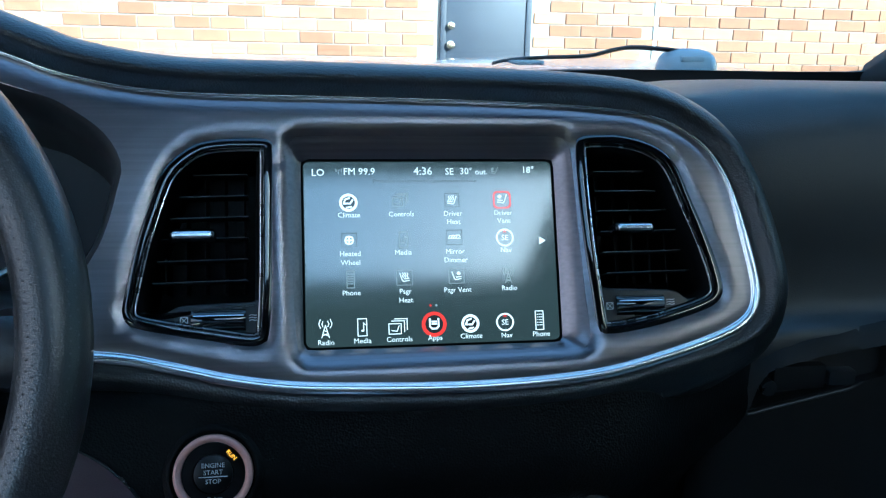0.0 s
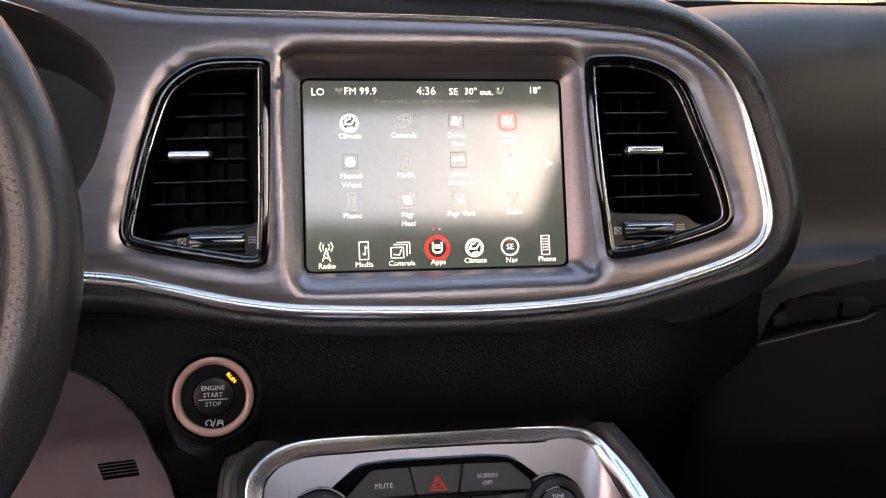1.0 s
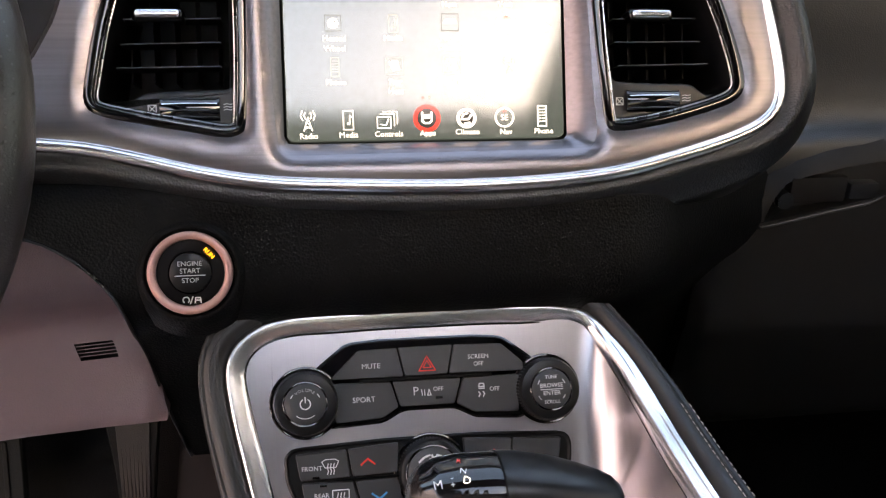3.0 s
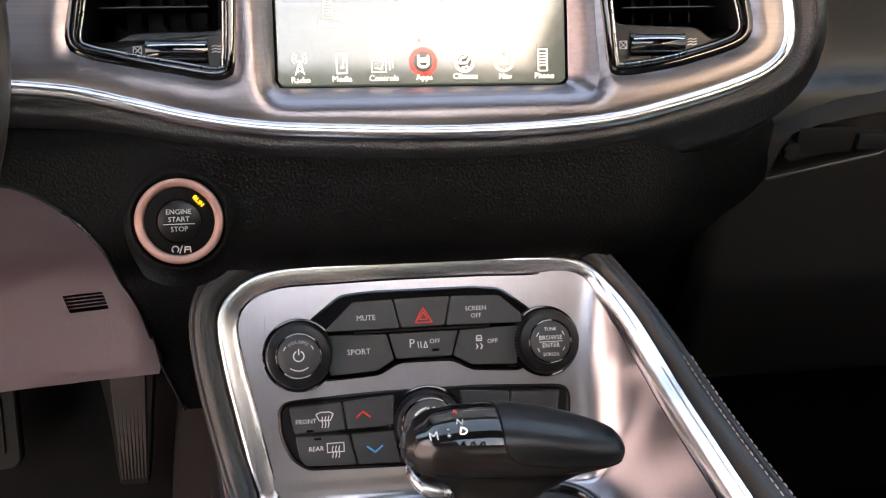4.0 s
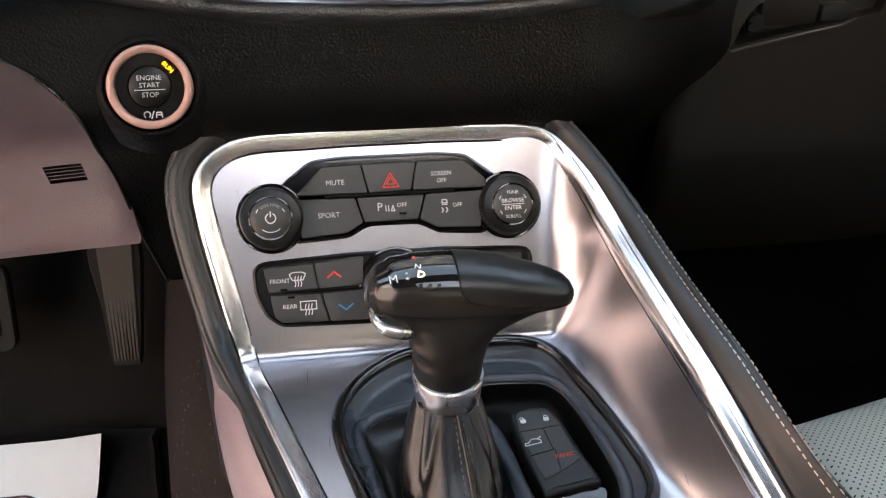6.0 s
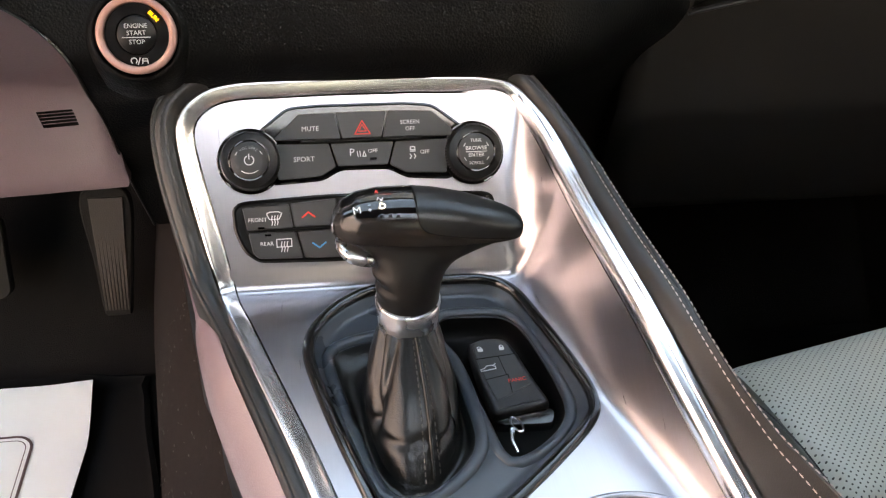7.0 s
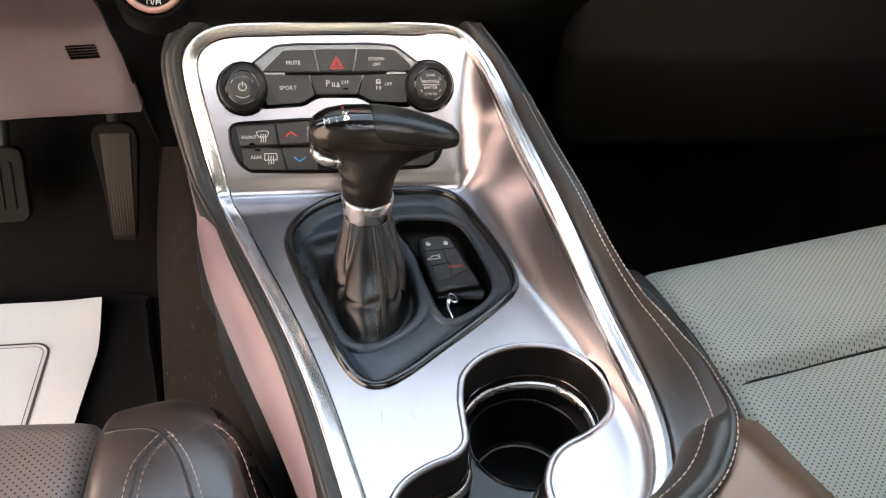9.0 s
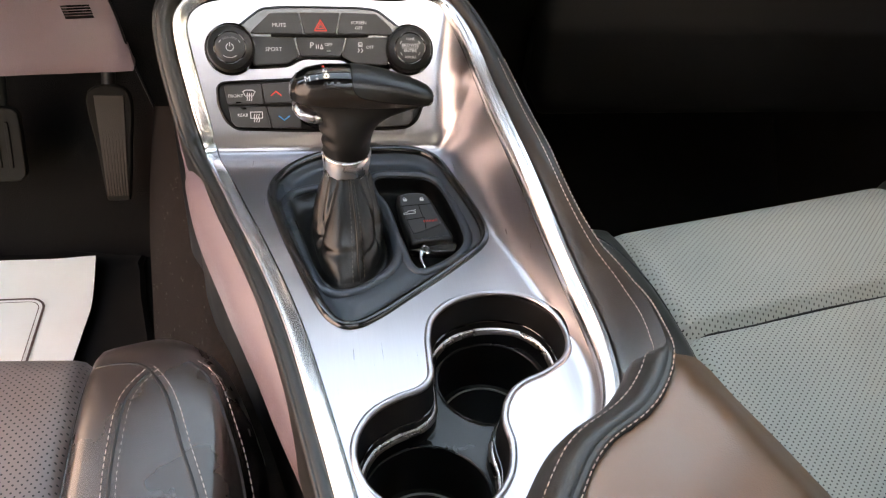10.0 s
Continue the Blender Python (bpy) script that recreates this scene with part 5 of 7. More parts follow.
# ---- pedals, mats, paper ----
gas = thing("accelerator_pedal", (-0.185, 0.83, 0.34), "ribbed black rubber accelerator pedal", "pedal")
GAS = Plane((-0.1855, 0.830, 0.43), 14)
GAS_OUT = even(catmull([(-0.026, 0.08), (0.026, 0.08), (0.022, 0.0), (0.014, -0.066), (0.009, -0.072), (-0.013, -0.072), (-0.018, -0.066), (-0.022, 0.0)], 5), 0.006)
part("pad", slab(GAS, GAS_OUT, ((0, -0.012), (0, -0.002), (-0.002, 0.0))), PEDAL, gas)
for k in range(8):
    u = -0.0155 + k * 0.0045
    part("rib", slab(GAS, np.array([(u - 0.0012 - 0.001, 0.076), (u + 0.0012 + 0.003, 0.076), (u * 0.8 + 0.0010 - 0.002, -0.064), (u * 0.8 - 0.0010 - 0.002, -0.064)]), ((0, -0.001), (0, 0.0018), (-0.0004, 0.0022))), PEDAL_RIB, gas, smooth=False)
part("arm", tube([GAS.at(0, 0.08, -0.01), GAS.at(0, 0.13, -0.03), GAS.at(0.0, 0.2, -0.08)], 0.009, 10), PLASTIC, gas)
brake = thing("brake_pedal", (-0.33, 0.82, 0.40), "worn ribbed rubber brake pedal", "pedal")
BRK = Plane((-0.343, 0.825, 0.444), 18)
part("pad", slab(BRK, rounded(0.09, 0.100, 0.014, 5), ((0, -0.012), (0, -0.002), (-0.002, 0.0))), PEDAL, brake)
for k in range(5):
    part("rib", slab(BRK, rounded(0.005, 0.062, 0.002, 2, -0.028 + 0.014 * k, 0), ((0, -0.001), (0, 0.002), (-0.0006, 0.0026))), PEDAL, brake, smooth=False)
part("arm", tube([BRK.at(0.02, 0.03, -0.012), BRK.at(0.02, 0.10, -0.03), BRK.at(0.02, 0.22, -0.10)], 0.008, 10), PLASTIC, brake)
floor_mat = thing("floor_mat", (-0.35, 0.5, 0.27), "black rubber-backed floor mat with moulded edge", "floor mat")
mat_out = even(catmull([(-0.56, 0.80), (-0.20, 0.80), (-0.165, 0.78), (-0.15, 0.70), (-0.125, 0.57), (-0.115, 0.40), (-0.13, 0.20), (-0.3, 0.17), (-0.56, 0.2)], 6), 0.02)
part("mat", loft([FLAT(mat_out, 0.268), FLAT(mat_out, 0.276), FLAT(grown(mat_out, -0.006), 0.280), FLAT(grown(mat_out, -0.012), 0.276)], True, False, True), RUBBER_MAT, floor_mat, "", angle=50)
sheet_out = [(-0.62, 0.772), (-0.222, 0.772), (-0.214, 0.677), (-0.221, 0.560), (-0.232, 0.40), (-0.64, 0.40)]
paper = thing("paper_mat", (-0.42, 0.58, 0.28), "white paper floor mat with a printed frame line", "paper sheet")


def paper_place(flat):
    z = 0.2835 + 0.010 * smoothstep(0.70, 0.775, flat[:, 1]) + 0.004 * smoothstep(-0.28, -0.214, flat[:, 0])
    return FLAT(flat, z)


sheet_line = even(np.array(sheet_out), 0.02)
part("sheet", sheet(sheet_line, [], 0.025, paper_place), PAPER, paper)
for g, w in ((0.0, 0.0032), (0.006, 0.0010)):
    q = grown(rounded(0.40, 0.40, 0.02, 6, -0.475, 0.500), -g)
    bm = bmesh.new()
    ring0, ring1 = FLAT(grown(q, w / 2), 0.2845), FLAT(grown(q, -w / 2), 0.2845)
    part("printed_line", loft([ring0, ring1], True), BROWN_INK, paper, "printed brown frame line", smooth=False)


# ---- touchscreen ----
screen = thing("touchscreen", DASH.at(0, -SCREEN_H / 2, -0.01), "lit colour touchscreen showing a grid of app icons", "touchscreen")
DISPLAY = material("display_glass", (0.012, 0.014, 0.013), 0.105, vary=0.05, scale=5, rough_vary=0.02, emit=(0.32, 0.42, 0.41), power=0.030, spec=1.0)
_glass = DISPLAY.node_tree.nodes["Principled BSDF"].inputs
_glass["Coat Weight"].default_value, _glass["Coat Roughness"].default_value, _glass["Coat IOR"].default_value = 1.0, 0.09, 1.55
LIT_WHITE = material("lit_white", (0.02, 0.02, 0.02), 0.1, vary=0.02, emit=(1.0, 1.0, 0.98), power=0.26)
LIT_GREY = material("lit_grey", (0.02, 0.02, 0.02), 0.1, vary=0.02, emit=(0.7, 0.75, 0.74), power=0.10)
LIT_DIM = material("lit_dim", (0.02, 0.02, 0.02), 0.1, vary=0.02, emit=(0.7, 0.75, 0.74), power=0.045)
LIT_RED = material("lit_red", (0.02, 0.01, 0.01), 0.1, vary=0.02, emit=(1.0, 0.05, 0.04), power=0.22)
LIT_DARK = material("lit_dark", (0.01, 0.01, 0.01), 0.1, vary=0.02, emit=(0.3, 0.3, 0.3), power=0.02)
LIT_AMBER = material("lit_amber", (0.02, 0.02, 0.02), 0.2, vary=0.02, emit=(1.0, 0.42, 0.03), power=0.5)
display = part("display", slab(DASH, rounded(SCREEN_W, SCREEN_H, 0.004, 6), ((0, -0.008), (0, -0.0004), (-0.0004, 0.0))), DISPLAY, screen, "dark glossy display glass")
INK_N = 0.00025


def say(body, u, v, size=0.0060, mat=None, wide=1.0):
    lettering(body, DASH, u, v, INK_N, size, mat or LIT_WHITE, display, width=wide, thick=0.00008)


def flat_ring(u, v, r0, r1, mat, name, n=28, lift=0.0):
    part(name, loft([DASH(circle(r0, n, u, v), INK_N + lift), DASH(circle(r1, n, u, v), INK_N + lift)]), mat, display, smooth=False)


def disc(u, v, r, mat, name="icon_disc", lift=0.0):
    bm = bmesh.new()
    bm.faces.new([bm.verts.new(tuple(q)) for q in DASH(circle(r, 28, u, v), INK_N + lift)])
    part(name, bm, mat, display, smooth=False)


def icon_lines(u, v, k, lines, mat=None, wide=0.0006, name="icon"):
    strokes(DASH, [[(u + a * k, v + b * k) for a, b in ln] for ln in lines], INK_N + 0.0002, wide, mat or LIT_WHITE, display, name)


SEAT_ICON = [[(-0.9, -0.5), (0.2, -0.7), (0.45, -0.4), (0.9, 0.9)], [(-0.9, -0.1), (0.1, -0.2)]]
HEAT_ICON = SEAT_ICON + [[(-0.7, 0.1), (-0.5, 0.4), (-0.7, 0.7), (-0.5, 1.0)], [(-0.25, 0.1), (-0.05, 0.4), (-0.25, 0.7), (-0.05, 1.0)], [(0.2, 0.1), (0.4, 0.4), (0.2, 0.7), (0.35, 1.0)]]
VENT_ICON = SEAT_ICON + [[(-0.7, 0.3), (-0.2, 0.8)], [(-0.7, 0.8), (-0.2, 0.3)], [(-0.45, 0.2), (-0.45, 0.9)], [(-0.8, 0.55), (-0.1, 0.55)]]
FRAME = [[(-1.3, 1.3), (1.3, 1.3), (1.3, -1.2), (-1.3, -1.2), (-1.3, 1.3)]]
MAST_ICON = [[(-0.55, -1.3), (0, 0.5), (0.55, -1.3)], [(-0.35, -0.7), (0.45, -1.0)], [(0.35, -0.7), (-0.45, -1.0)], [(-0.2, -0.2), (0.3, -0.5)],
             [(-0.35, 0.3), (-0.5, 0.7), (-0.35, 1.1)], [(0.35, 0.3), (0.5, 0.7), (0.35, 1.1)], [(-0.7, 0.1), (-0.95, 0.7), (-0.7, 1.35)], [(0.7, 0.1), (0.95, 0.7), (0.7, 1.35)]]
PHONE_ICON = [[(-0.6, 1.4), (0.6, 1.4), (0.6, -1.4), (-0.6, -1.4), (-0.6, 1.4)]] + [[(a, b), (a + 0.12, b)] for a in (-0.35, 0.0, 0.28) for b in (0.9, 0.5, 0.1, -0.3, -0.7)]
MEDIA_ICON = [[(-0.7, 1.3), (0.6, 1.3), (0.6, -1.2), (-0.7, -1.2), (-0.7, 1.3)], [(0.15, -0.5), (0.15, 0.7), (0.4, 0.4)], [(-0.15, -0.5), (0.1, -0.5)], [(-0.15, -0.35), (0.1, -0.35)]]
STACK_ICON = [[(-1.5, 0.4), (0.3, 0.4), (0.3, -1.1), (-1.5, -1.1), (-1.5, 0.4)], [(-1.1, 0.8), (0.8, 0.8), (0.8, -0.8)], [(-0.7, 1.1), (1.2, 1.1), (1.2, -0.5)], [(-1.1, -0.6), (-0.3, -0.7), (0.0, 0.1)]]
CLIMATE_ICON = [[(-0.5, -0.1), (-0.35, 0.35), (0.1, 0.5)], [(-0.5, -0.1), (0.2, -0.1), (0.45, 0.3)], [(-0.2, -0.55), (0.3, -0.45)]]
MIRROR_ICON = [[(-1.0, -0.1), (-0.8, 0.35), (0.8, 0.45), (1.0, 0.1)], [(-1.0, -0.1), (1.0, -0.1)], [(-0.6, -0.1), (-0.3, 0.35)], [(-0.2, -0.1), (0.1, 0.35)], [(0.2, -0.1), (0.5, 0.4)]]

say("LO", -0.0755, 0.0541, 0.0068)
say("FM 99.9", -0.0480, 0.0547, 0.0066)
icon_lines(-0.0618, 0.0548, 0.0018, [[(0, -1), (0, 0.6)], [(-0.6, 0.9), (-0.6, 0.1)], [(0.6, 0.9), (0.6, 0.1)], [(-1.1, 1.1), (-1.1, 0.0)], [(1.1, 1.1), (1.1, 0.0)]], LIT_GREY, 0.0004)
say("4:36", -0.0048, 0.0548, 0.0075)
say("SE", 0.0134, 0.0545, 0.0064)
say("30°", 0.0250, 0.0547, 0.0064)
say("out.", 0.0356, 0.0543, 0.0056)
icon_lines(0.0448, 0.0550, 0.0026, VENT_ICON, LIT_GREY, 0.0005)
say("18°", 0.0686, 0.0555, 0.0064)
say("Press and hold icons to drag to menu bar below", -0.0037, 0.0482, 0.0036, LIT_DIM)
for u, v, body in ((-0.0555, 0.0252, "Climate"), (-0.0204, 0.0255, "Controls"), (0.0147, 0.0255, "Driver"), (0.0150, 0.0199, "Heat"), (0.0496, 0.0257, "Driver"), (0.0499, 0.0202, "Vent"),
                   (-0.0553, -0.0008, "Heated"), (-0.0551, -0.0067, "Wheel"), (-0.0200, -0.0005, "Media"), (0.0153, -0.0004, "Mirror"), (0.0155, -0.0062, "Dimmer"), (0.0505, 0.0, "Nav"),
                   (-0.0551, -0.0268, "Phone"), (-0.0194, -0.0266, "Psgr"), (-0.0192, -0.0324, "Heat"), (0.0159, -0.0264, "Psgr Vent"), (0.0516, -0.0260, "Radio"),
                   (-0.0723, -0.0587, "Radio"), (-0.0486, -0.0583, "Media"), (-0.0243, -0.0581, "Controls"), (-0.0005, -0.0579, "Apps"), (0.0240, -0.0575, "Climate"), (0.0482, -0.0578, "Nav"), (0.0722, -0.0577, "Phone")):
    say(body, u, v, 0.0048)
for u, v in ((-0.0557, 0.0337), (0.0236, -0.0491)):
    disc(u, v, 0.0062, LIT_WHITE)
    disc(u, v, 0.0043, LIT_DARK, lift=0.0001)
    icon_lines(u, v, 0.0062, CLIMATE_ICON, LIT_WHITE, 0.0012)
for u, v in ((0.0500, 0.0086), (0.0474, -0.0489)):
    flat_ring(u, v, 0.0050, 0.0062, LIT_WHITE, "icon_ring")
    lettering("SE", DASH, u, v - 0.0002, INK_N, 0.0052, LIT_WHITE, display, thick=0.00008)
    icon_lines(u, v + 0.0042, 0.0012, [[(-0.6, -0.4), (0, 0.6), (0.6, -0.4)]], LIT_RED, 0.0007)
icon_lines(-0.0204, 0.0352, 0.0038, STACK_ICON, LIT_GREY)
icon_lines(-0.0244, -0.0495, 0.0045, STACK_ICON, LIT_WHITE)
icon_lines(0.0143, 0.0345, 0.0034, HEAT_ICON, LIT_WHITE)
icon_lines(0.0143, 0.0345, 0.0037, FRAME, LIT_DIM, 0.0004)
icon_lines(0.0492, 0.0350, 0.0036, VENT_ICON, LIT_WHITE)
part("icon_frame", loft([DASH(rounded(0.0125, 0.0122, 0.003, 5, 0.0492, 0.0348), INK_N), DASH(rounded(0.0102, 0.0100, 0.0024, 5, 0.0492, 0.0348), INK_N)]), LIT_RED, display, "glowing red icon frame", smooth=False)
icon_lines(-0.0558, 0.0083, 0.0028, [[(-0.9, 0), (0.9, 0)], [(0, -0.9), (0, 0.9)], [(-0.7, -0.7), (-0.95, 0.0), (-0.7, 0.7), (0, 0.95), (0.7, 0.7), (0.95, 0), (0.7, -0.7), (0, -0.95), (-0.7, -0.7)]], LIT_WHITE, 0.0011)
icon_lines(-0.0558, 0.0083, 0.0037, FRAME, LIT_DIM, 0.0004)
icon_lines(-0.0195, 0.0079, 0.0042, MEDIA_ICON, LIT_GREY)
icon_lines(0.0150, 0.0090, 0.0040, MIRROR_ICON, LIT_WHITE)
icon_lines(0.0150, 0.0090, 0.0040, FRAME, LIT_DIM, 0.0004)
icon_lines(-0.0555, -0.0177, 0.0040, PHONE_ICON, LIT_GREY)
icon_lines(-0.0198, -0.0175, 0.0034, [[(-a, b) for a, b in ln] for ln in HEAT_ICON], LIT_WHITE)
icon_lines(-0.0198, -0.0175, 0.0040, FRAME, LIT_GREY, 0.0004)
icon_lines(0.0154, -0.0171, 0.0034, [[(-a, b) for a, b in ln] for ln in VENT_ICON], LIT_WHITE)
icon_lines(0.0154, -0.0171, 0.0040, FRAME, LIT_GREY, 0.0004)
icon_lines(0.0511, -0.0174, 0.0040, MAST_ICON, LIT_GREY)
icon_lines(-0.0726, -0.0496, 0.0045, MAST_ICON, LIT_WHITE)
icon_lines(-0.0484, -0.0496, 0.0045, MEDIA_ICON, LIT_WHITE)
icon_lines(0.0713, -0.0484, 0.0045, PHONE_ICON, LIT_WHITE)
disc(-0.0009, -0.0488, 0.0084, LIT_RED)
disc(-0.0009, -0.0488, 0.0060, LIT_DARK, lift=0.0001)
icon_lines(-0.0009, -0.0485, 0.0036, [[(-0.8, 0.9), (-0.8, -0.5), (-0.4, -0.9), (0.4, -0.9), (0.8, -0.5), (0.8, 0.9)], [(-0.4, 0.4), (0.4, 0.4)], [(-0.4, 0.0), (0.4, 0.0)]], LIT_WHITE, 0.0012)
for u, m in ((-0.0030, LIT_RED), (0.0010, LIT_GREY)):
    disc(u, -0.0363, 0.0008, m, "page_dot")
bm = bmesh.new()
bm.faces.new([bm.verts.new(tuple(q)) for q in DASH([(0.0740, 0.0034), (0.0788, 0.0062), (0.0740, 0.0090)], INK_N)])
part("page_arrow", bm, LIT_WHITE, display, smooth=False)


# ---- air vents ----
def vent(out, slats, knob, shelf, wheel_u, wheel_v, cross_at, wave_at):
    c = out.mean(0)
    ob = thing("air_vent", DASH.at(c[0], out[:, 1].min(), 0), "black dashboard air vent with gloss frame and chrome tab", "air vent", "centre air vents")
    part("frame", loft([DASH(grown(out, 0.001), 0.004), DASH(grown(out, 0.0008), 0.0115), DASH(grown(out, -0.0015), 0.0130), DASH(grown(out, -0.0045), 0.0125), DASH(grown(out, -0.0055), 0.0100), DASH(grown(out, -0.0060), 0.006)]), GLOSS_BLACK, ob, "gloss black vent frame", angle=50)
    part("inner_line", tube(DASH(grown(out, -0.0068), 0.0085), 0.0006, 6, True), SATIN_SILVER, ob, "thin silver line")
    part("well", loft([DASH(grown(out, -0.006), 0.008), DASH(grown(out, -0.008), 0.005), DASH(grown(out, -0.0105), -0.002), DASH(grown(out, -0.0115), -0.05)], True, False, True), DUCT, ob, "deep black vent duct", angle=50)
    for (u0, v0), (u1, v1) in slats:
        q = np.array([(u0, v0 - 0.0006), (u1, v1 - 0.0006), (u1, v1 + 0.0006), (u0, v0 + 0.0006)])
        part("slat", loft([DASH(q, -0.018), DASH(q, -0.0045), DASH(np.array([(u0, v0 - 0.0002), (u1, v1 - 0.0002), (u1, v1 + 0.0002), (u0, v0 + 0.0002)]), -0.0038)], True, True, True), DUCT, ob, smooth=False)
        # Painted edge highlight; the slat itself is black.
        part("slat_glint", tube([DASH.at(u0, v0, -0.0036), DASH.at(u1, v1, -0.0036)], 0.00042, 6), SLAT_GLINT, ob, "grey rod painting the light on a slat's edge")
    lo, hi = slats[-1], slats[0]
    for u in np.arange(min(lo[0][0], hi[0][0]) + 0.006, max(lo[1][0], hi[1][0]) - 0.003, 0.0125):
        vs = [v for (u0, v), (u1, _) in slats if u0 + 0.002 < u < u1 - 0.002]
        if len(vs) > 1:
            q = np.array([(u - 0.0006, min(vs) - 0.006), (u + 0.0006, min(vs) - 0.006), (u + 0.0006, max(vs) + 0.004), (u - 0.0006, max(vs) + 0.004)])
            part("vane", loft([DASH(q, -0.045), DASH(q, -0.0195)], True, True, True), DUCT, ob, smooth=False)
    tab = part("tab", slab(DASH, rounded(0.0300, 0.0082, 0.0036, 5, *knob), ((0, -0.010), (0, 0.001), (-0.0008, 0.0028), (-0.0022, 0.0036))), GLOSS_BLACK, ob, "gloss tab")
    part("tab_plate", slab(DASH, rounded(0.0262, 0.0056, 0.0024, 5, *knob), ((0, 0.003), (0, 0.0042), (-0.0008, 0.0052), (-0.0018, 0.0056))), CHROME, tab, "chrome tab plate")
    part("shelf", slab(DASH, even(catmull(shelf, 5), 0.003), ((0.001, -0.012), (0.0, 0.0030), (-0.001, 0.0038))), SATIN_BLACK, ob, "satin black lower ledge", angle=50)
    cu = 0.5 * (wheel_u[0] + wheel_u[1])
    w = wheel_u[1] - wheel_u[0]
    thumb = part("thumb_wheel", loft([[DASH.at(u, wheel_v + 0.0068 * math.cos(a), 0.0042 + (0.0058 - 26.0 * (u - cu) ** 2 * 0.35) * math.sin(a)) for a in np.linspace(0, math.pi, 12)] for u in np.linspace(cu - w / 2, cu + w / 2, 24)], False), GLOSS_BLACK, ob, "ribbed gloss thumb wheel", angle=0)
    for k in range(4):
        a = radians(35 + 32 * k)
        # One rib is chrome to stand in for the wheel's highlight.
        part("rib", tube([DASH.at(u, wheel_v + 0.0070 * math.cos(a), 0.0043 + (0.0060 - 26.0 * (u - cu) ** 2 * 0.35) * math.sin(a)) for u in np.linspace(cu - w * 0.46, cu + w * 0.46, 10)], 0.0004, 5), CHROME if k == 1 else SATIN_BLACK, thumb)
    u, v = cross_at
    strokes(DASH, [[(u - 0.0022, v - 0.0022), (u + 0.0022, v - 0.0022), (u + 0.0022, v + 0.0022), (u - 0.0022, v + 0.0022), (u - 0.0022, v - 0.0022)], [(u - 0.0022, v - 0.0022), (u + 0.0022, v + 0.0022)], [(u - 0.0022, v + 0.0022), (u + 0.0022, v - 0.0022)]], 0.0041, 0.0005, WHITE_INK, ob, "closed_symbol")
    u, v = wave_at
    strokes(DASH, [[(u - 0.0028, v + d), (u - 0.001, v + d + 0.0006), (u + 0.001, v + d), (u + 0.0028, v + d + 0.0006)] for d in (-0.0016, 0.0, 0.0016)], 0.0041, 0.0005, WHITE_INK, ob, "open_symbol")
    return ob


vent(VENT_L, [((-0.1563, 0.0536), (-0.1217, 0.0540)), ((-0.1647, 0.0388), (-0.1214, 0.0399)), ((-0.1709, 0.0249), (-0.1212, 0.0257)), ((-0.1765, 0.0111), (-0.1214, 0.0119)), ((-0.1788, -0.0032), (-0.1218, -0.0022)), ((-0.1815, -0.0170), (-0.1220, -0.0162))],
     (-0.1564, 0.0130), [(-0.1875, -0.0365), (-0.180, -0.0402), (-0.171, -0.0362), (-0.1625, -0.0325), (-0.14, -0.0316), (-0.1187, -0.0309), (-0.1135, -0.0275), (-0.1128, -0.040), (-0.1140, -0.0525), (-0.122, -0.0530), (-0.15, -0.0480), (-0.178, -0.0425), (-0.186, -0.0405)],
     (-0.1565, -0.1229), -0.0423, (-0.1611, -0.0418), (-0.1180, -0.0413))
vent(VENT_R, [((0.1172, 0.0552), (0.1544, 0.0554)), ((0.1179, 0.0410), (0.1625, 0.0412)), ((0.1190, 0.0269), (0.1692, 0.0271)), ((0.1200, 0.0122), (0.1755, 0.0129)), ((0.1205, -0.0024), (0.1781, -0.0018)), ((0.1227, -0.0170), (0.1834, -0.0161))],
     (0.1428, 0.0140), [(0.1900, -0.0350), (0.1782, -0.0366), (0.1720, -0.0330), (0.1661, -0.0300), (0.14, -0.0290), (0.1190, -0.0278), (0.1135, -0.0250), (0.1132, -0.035), (0.1160, -0.0505), (0.1220, -0.0520), (0.15, -0.0480), (0.180, -0.0405)],
     (0.1245, 0.1591), -0.0402, (0.1205, -0.0404), (0.1645, -0.0390))


# ---- console controls ----
def poly(pts, r=0.0008):
    """A polygon with slightly rounded corners."""
    p = np.array(pts, float)
    out = []
    for a, b, c in zip(np.roll(p, 1, 0), p, np.roll(p, -1, 0)):
        d0, d1 = (a - b) / np.linalg.norm(a - b), (c - b) / np.linalg.norm(c - b)
        out += [b + d0 * r, b + (d0 + d1) * r * 0.3, b + d1 * r]
    return np.array(out)


def key_button(name, pts, parent, label="", n=0.0):
    out = poly(pts, 0.0012)
    return part(name, loft([STACK(grown(out, g), n + h) for g, h in ((0.0, -0.004), (0.0, 0.0024), (-0.0002, 0.0029), (-0.0005, 0.0032))], True, False, True), BUTTON, parent, label, angle=12)


def ink(body, u, v, size, parent, mat=None, n=0.00335, wide=1.0, turn=0.0):
    lettering(body, STACK, u, v, n, size, mat or WHITE_INK, parent, thick=0.00006, width=wide, turn=turn)


panel = thing("control_panel", STACK.at(0, -0.017, 0), "black audio control panel with printed buttons", "control panel")
UP = even(catmull(poly([(-0.0705, 0.0195), (-0.0500, 0.0355), (-0.03, 0.0370), (0.03, 0.0370), (0.0490, 0.0352), (0.0700, 0.0190), (0.072, 0.0), (0.060, -0.0168), (0.0285, -0.0146), (0.0170, -0.0082), (-0.0160, -0.0078), (-0.0275, -0.0144), (-0.0620, -0.0162), (-0.072, 0.0)], 0.004), 3), 0.003)
